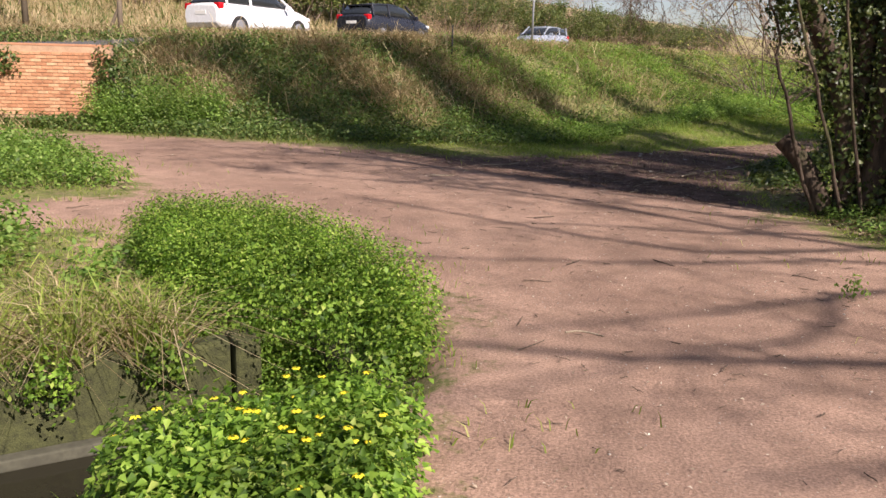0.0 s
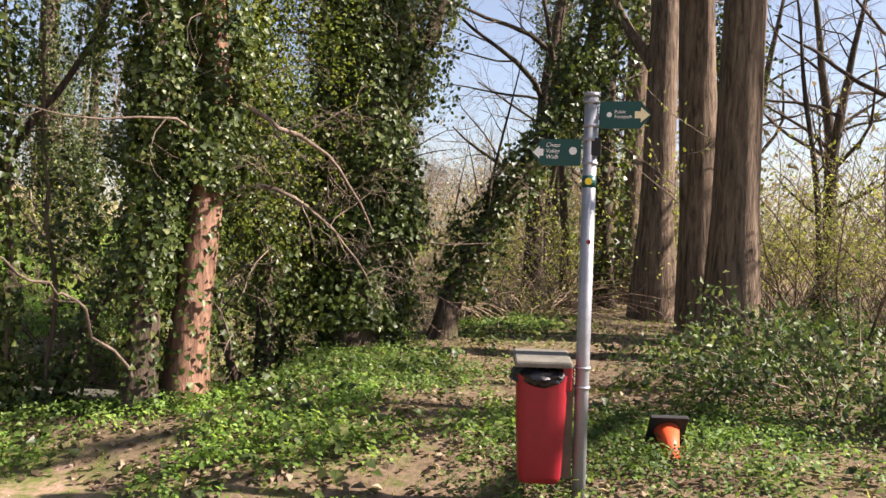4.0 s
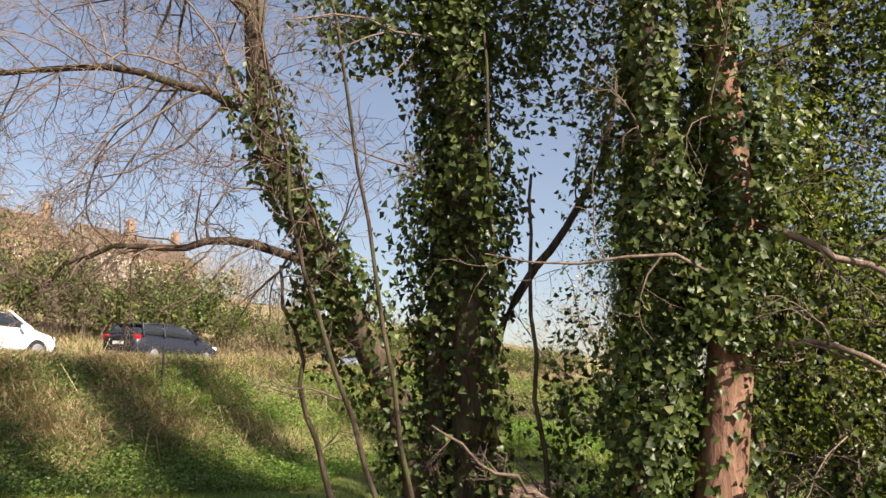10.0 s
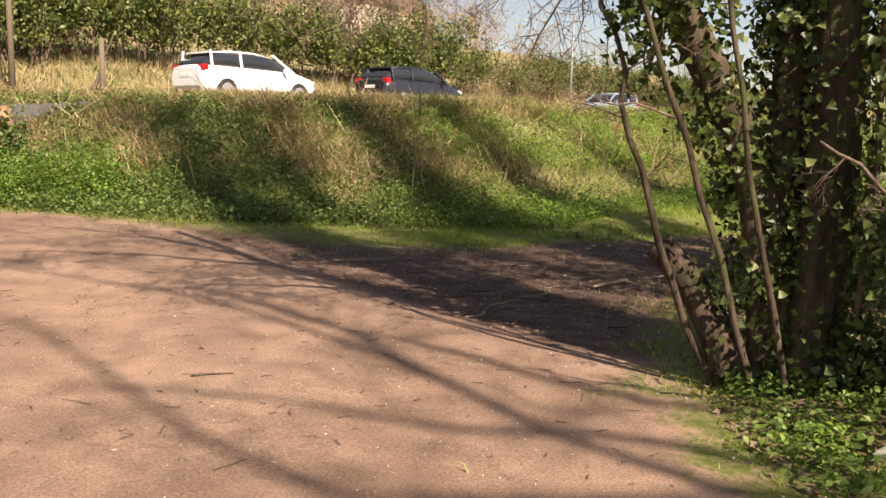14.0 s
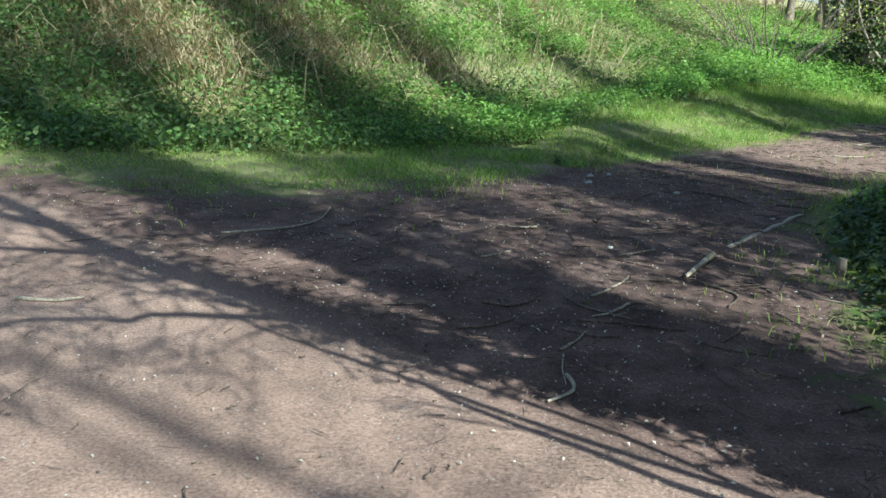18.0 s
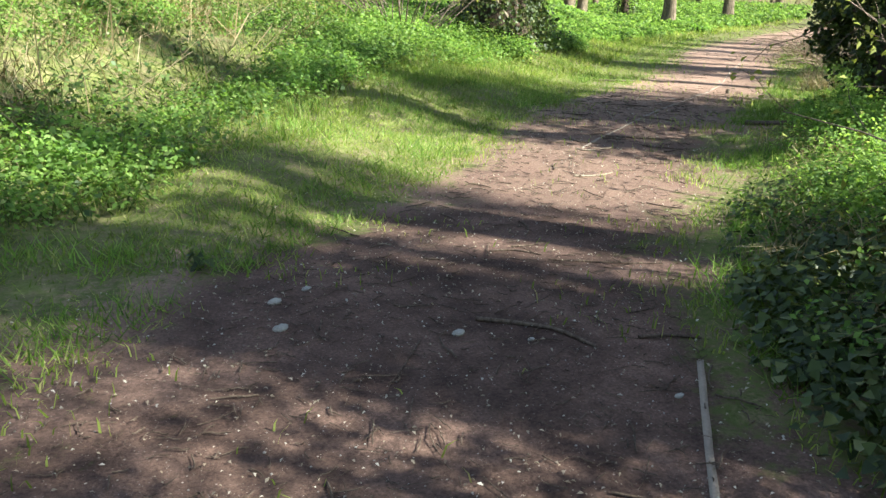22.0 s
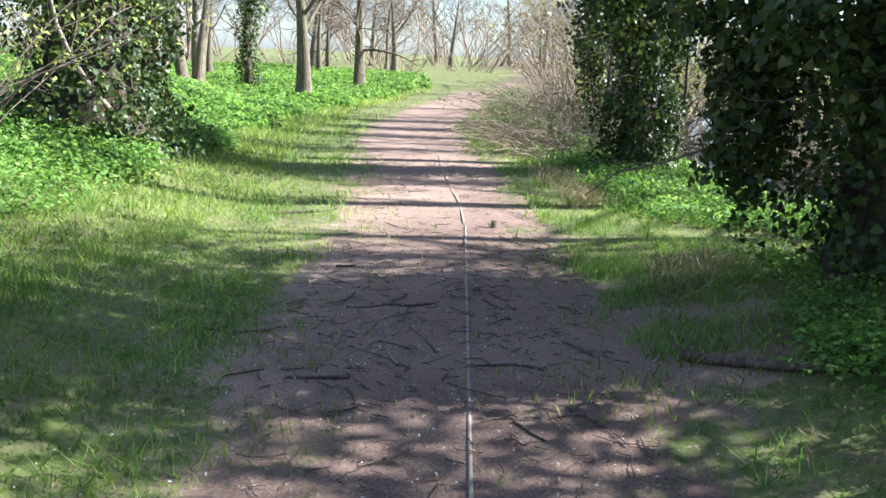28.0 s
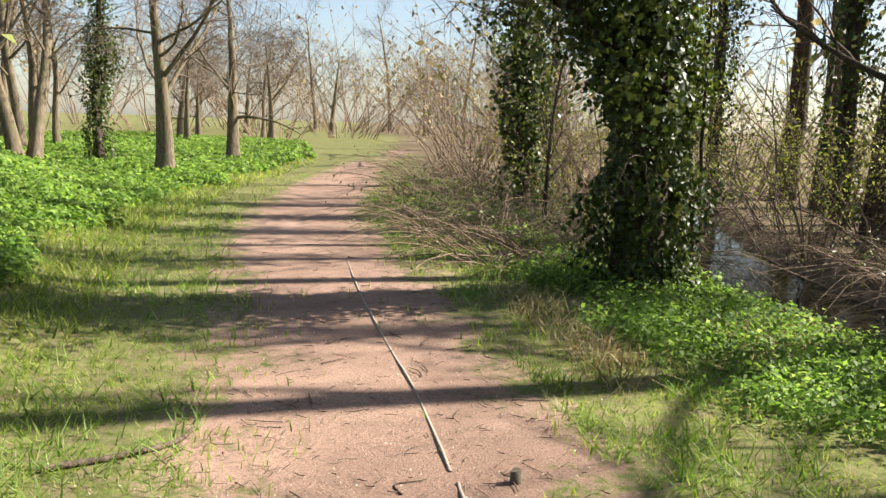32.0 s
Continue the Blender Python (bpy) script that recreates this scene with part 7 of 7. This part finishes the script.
def litter_all():
    rng = np.random.RandomState(909)

    def track(x, y):
        p, d = near(x, y, 4.0)
        return p * (track_depth(x, y) > 0.05)
    x, y = pick_spots(rng, 5200, -5, 20, 1.5, 27, lambda x, y: track(x, y) * (0.1 + 0.9 * ((x + y) > 12.5)))
    P, rad = [], []
    for a, b in zip(x, y):
        L, t = rng.uniform(0.02, 0.1) if rng.uniform() < 0.93 else rng.uniform(0.1, 0.26), rng.uniform(0, 6.28)
        z = ground_at(a, b) + 0.008
        q = wander_path(rng, (a, b, z), (math.cos(t), math.sin(t), 0), L, 5, 0.1)
        q[:, 2] = z + np.abs(rng.normal(size=5)) * 0.004
        P.append(q)
        r = rng.uniform(0.0014, 0.0042) * (1 + 3.2 * max(0.0, L - 0.08))
        rad.append(np.linspace(r, r * 0.6, 5))
    v, f = tubes(np.array(P), np.array(rad), 4)
    solo("fallen_twigs", Soup().add(v, f).mesh("fallen_twigs", M_STICK), None, "scattered dark fallen twigs on the track", "twigs", kind="stuff")
    x, y = pick_spots(rng, 11000, -5, 20, 1.5, 27, lambda x, y: near(x, y, 4.0)[0] * (track_depth(x, y) > -0.6) * (0.3 + 0.7 * ((x + y) > 12)))
    pos = np.stack([x, y, land(x, y) + 0.01], 1)
    s = Soup().add(*leaves(pos, rng.normal(size=(len(x), 3)) * 0.3 + np.array([0, 0, 1.0]), 0.018, rng, 0.5, 0.25))
    solo("fallen_leaves", s.mesh("fallen_leaves", M_CHIP), None, "pale dry leaf scraps on the track", "leaf litter", kind="stuff")
    x, y = pick_spots(rng, 2600, -5, 20, 1.5, 27, track)
    ico = bmesh.new()
    bmesh.ops.create_icosphere(ico, subdivisions=1, radius=1)
    base = np.array([vv.co[:] for vv in ico.verts])
    tri = np.array([[vv.index for vv in ff.verts] for ff in ico.faces])
    ico.free()
    n = len(x)
    sz = rng.uniform(0.002, 0.0055, n) * np.where(rng.uniform(0, 1, n) < 0.05, 1.6, 1)
    vv = base[None] * sz[:, None, None] * np.array([1, 0.8, 0.55]) * rng.uniform(0.75, 1.25, (n, 12, 1)) + np.stack([x, y, land(x, y) + 0.002], 1)[:, None]
    solo("gravel", Soup().add(vv.reshape(-1, 3), (np.arange(n)[:, None, None] * 12 + tri[None]).reshape(-1, 3)).mesh("gravel", M_STONE), None, "small pale stones scattered on the track", "gravel", kind="stuff")

    def stick(label, pts, r, mat, name="fallen_stick"):
        z = [ground_at(a, b) for a, b in pts]
        t = thing(name, label, "stick", (pts[0][0], pts[0][1], z[0]))
        P = through_points([(a - pts[0][0], b - pts[0][1], c - z[0] + r * 0.8) for (a, b), c in zip(pts, z)], 9)
        P[:, :2] += rng.normal(size=(9, 2)) * r * 0.2
        part("wood", Soup().add(*tubes(P[None], np.linspace(r, r * 0.55, 9)[None], 7)).mesh("wood", mat, True), None, t)
    stick("thick pale broken stick at the edge of the track", [(3.72, 12.22), (3.5, 11.9), (3.37, 11.72)], 0.02, M_STICK_PALE)
    stick("long thin curved stick on the bare earth", [(0.55, 12.6), (0.95, 12.75), (1.15, 13.0), (1.2, 13.4)], 0.01, M_STICK_PALE)
    stick("dead branch lying in the grass beside the path", [(10.0, 17.45), (9.95, 17.0), (9.95, 16.5), (10.3, 16.0)], 0.03, M_STICK)
    stick("short straight stick on the sunny track", [(-0.2, 11.3), (0.0, 11.27), (0.12, 11.32)], 0.012, M_STICK_PALE)
    stick("thin dark stick on the earth", [(2.6, 11.05), (2.85, 11.0), (3.1, 10.9)], 0.008, M_STICK)
    stick("forked dry twig on the earth", [(2.75, 11.4), (2.95, 11.6), (3.05, 11.75)], 0.009, M_STICK_PALE)
    for a, b, n, spread in [(2.9, 11.3, 9, 0.5), (3.9, 10.9, 7, 0.45), (3.5, 11.9, 6, 0.35), (2.2, 11.0, 5, 0.5), (4.6, 14.3, 8, 0.8), (5.4, 15.4, 7, 0.8), (6.9, 16.6, 8, 0.8), (8.2, 17.6, 9, 0.9), (9.6, 18.6, 8, 0.9), (3.4, 13.0, 6, 0.7), (11.4, 19.6, 7, 0.8)]:
        for _ in range(n):
            u, v, w = a + rng.normal() * spread, b + rng.normal() * spread, rng.uniform(0, 6.28)
            L = rng.uniform(0.12, 0.42)
            if dirt_depth(np.array([u]), np.array([v]))[0] > 0.05:
                stick("broken twig lying on the dark earth", [(u, v), (u + 0.5 * L * math.cos(w), v + 0.5 * L * math.sin(w)), (u + L * math.cos(w + rng.normal() * 0.3), v + L * math.sin(w + rng.normal() * 0.3))], rng.uniform(0.004, 0.011), (M_STICK, M_STICK, M_STICK_PALE)[rng.randint(3)], "fallen_twig")
    stick("pale short log on the bank", [(-3.6, 17.4), (-3.0, 17.35), (-2.7, 17.45)], 0.05, M_STICK_PALE)
    stick("dry twig on the sunny track", [(0.72, 4.55), (0.82, 4.58), (0.93, 4.5)], 0.007, M_STICK_PALE)
    stick("fallen stick on the turf", [(12.0, 22.4), (12.5, 22.1), (12.8, 22.15)], 0.02, M_STICK)
    stick("dark stick across the path", [(8.0, 17.55), (8.3, 17.3), (8.45, 17.2)], 0.012, M_STICK)
    stick("dark twig on the path", [(5.1, 14.75), (5.4, 14.55), (5.65, 14.4)], 0.006, M_STICK)
    stick("dark bent twig on the path", [(4.25, 14.2), (4.5, 13.95), (4.55, 13.7)], 0.012, M_STICK)
    for a, b, r in [(4.1, 14.1, 0.026), (3.42, 14.5, 0.03), (3.5, 14.8, 0.028), (3.7, 14.9, 0.022), (4.55, 13.22, 0.018), (4.35, 13.9, 0.016), (3.1, 12.4, 0.018)]:
        t = thing("stone", "pale broken flint stone on the path", "stone", (a, b, ground_at(a, b) + r * 0.3), "loose stones")
        bm = bmesh.new()
        bmesh.ops.create_icosphere(bm, subdivisions=2, radius=r)
        for v in bm.verts:
            v.co = Vector((v.co.x * 1.2, v.co.y * 0.8, v.co.z * 0.6)) * (1 + 0.35 * noise.noise(v.co * 30 + Vector((a, b, 0))))
        part("body", bm, M_STONE, t)

    # half-buried timber edging along the path
    runs = [[(3.9, 12.43), (4.4, 12.94), (4.86, 13.4)], [(7.38, 17.18), (11.87, 19.94), (12.84, 20.53)], [(12.95, 20.62), (14.07, 21.37), (15.3, 22.3), (16.8, 23.4), (18.4, 24.5)]]
    for k, run in enumerate(runs):
        e = thing("path_edging", "thin half-buried timber edging strip along the path", "edging", (*run[0], ground_at(*run[0])), "timber edging strips")
        P = through_points([(a - run[0][0], b - run[0][1], 0) for a, b in run], 16)
        tn = unit(np.gradient(P, axis=0))
        sd = np.stack([-tn[:, 1], tn[:, 0], 0 * tn[:, 0]], 1) * (0.0085 if k else 0.014)
        z = land(P[:, 0] + run[0][0], P[:, 1] + run[0][1]) - ground_at(*run[0])
        top = z + 0.008 + 0.006 * np.sin(np.arange(16) * 1.7)
        v = np.concatenate([np.c_[(P + sd)[:, :2], top], np.c_[(P - sd)[:, :2], top], np.c_[(P + sd)[:, :2], z - 0.1], np.c_[(P - sd)[:, :2], z - 0.1]])
        f = [q for i in range(15) for q in ((i, 16 + i, 17 + i, i + 1), (i, i + 1, 33 + i, 32 + i), (16 + i, 48 + i, 49 + i, 17 + i))]
        part("board", Soup().add(v, f).mesh("board", M_EDGE), None, e)
    for a, b, h in [(12.98, 20.28, 0.07), (4.36, 11.85, 0.1)]:
        t = thing("stub_post", "short rotten wooden stub at the path's edge", "post", (a, b, ground_at(a, b)), "wooden stubs")
        bm = rod(0.035, 0.028, h + 0.08, 7, Matrix.Translation((0, 0, -0.08)))
        for v in bm.verts:
            v.co += Vector((noise.noise(v.co * 20), noise.noise(v.co * 20 + Vector((5, 0, 0))), noise.noise(v.co * 25) * 1.5)) * 0.012
        part("wood", bm, M_TIMBER, t)


litter_all()
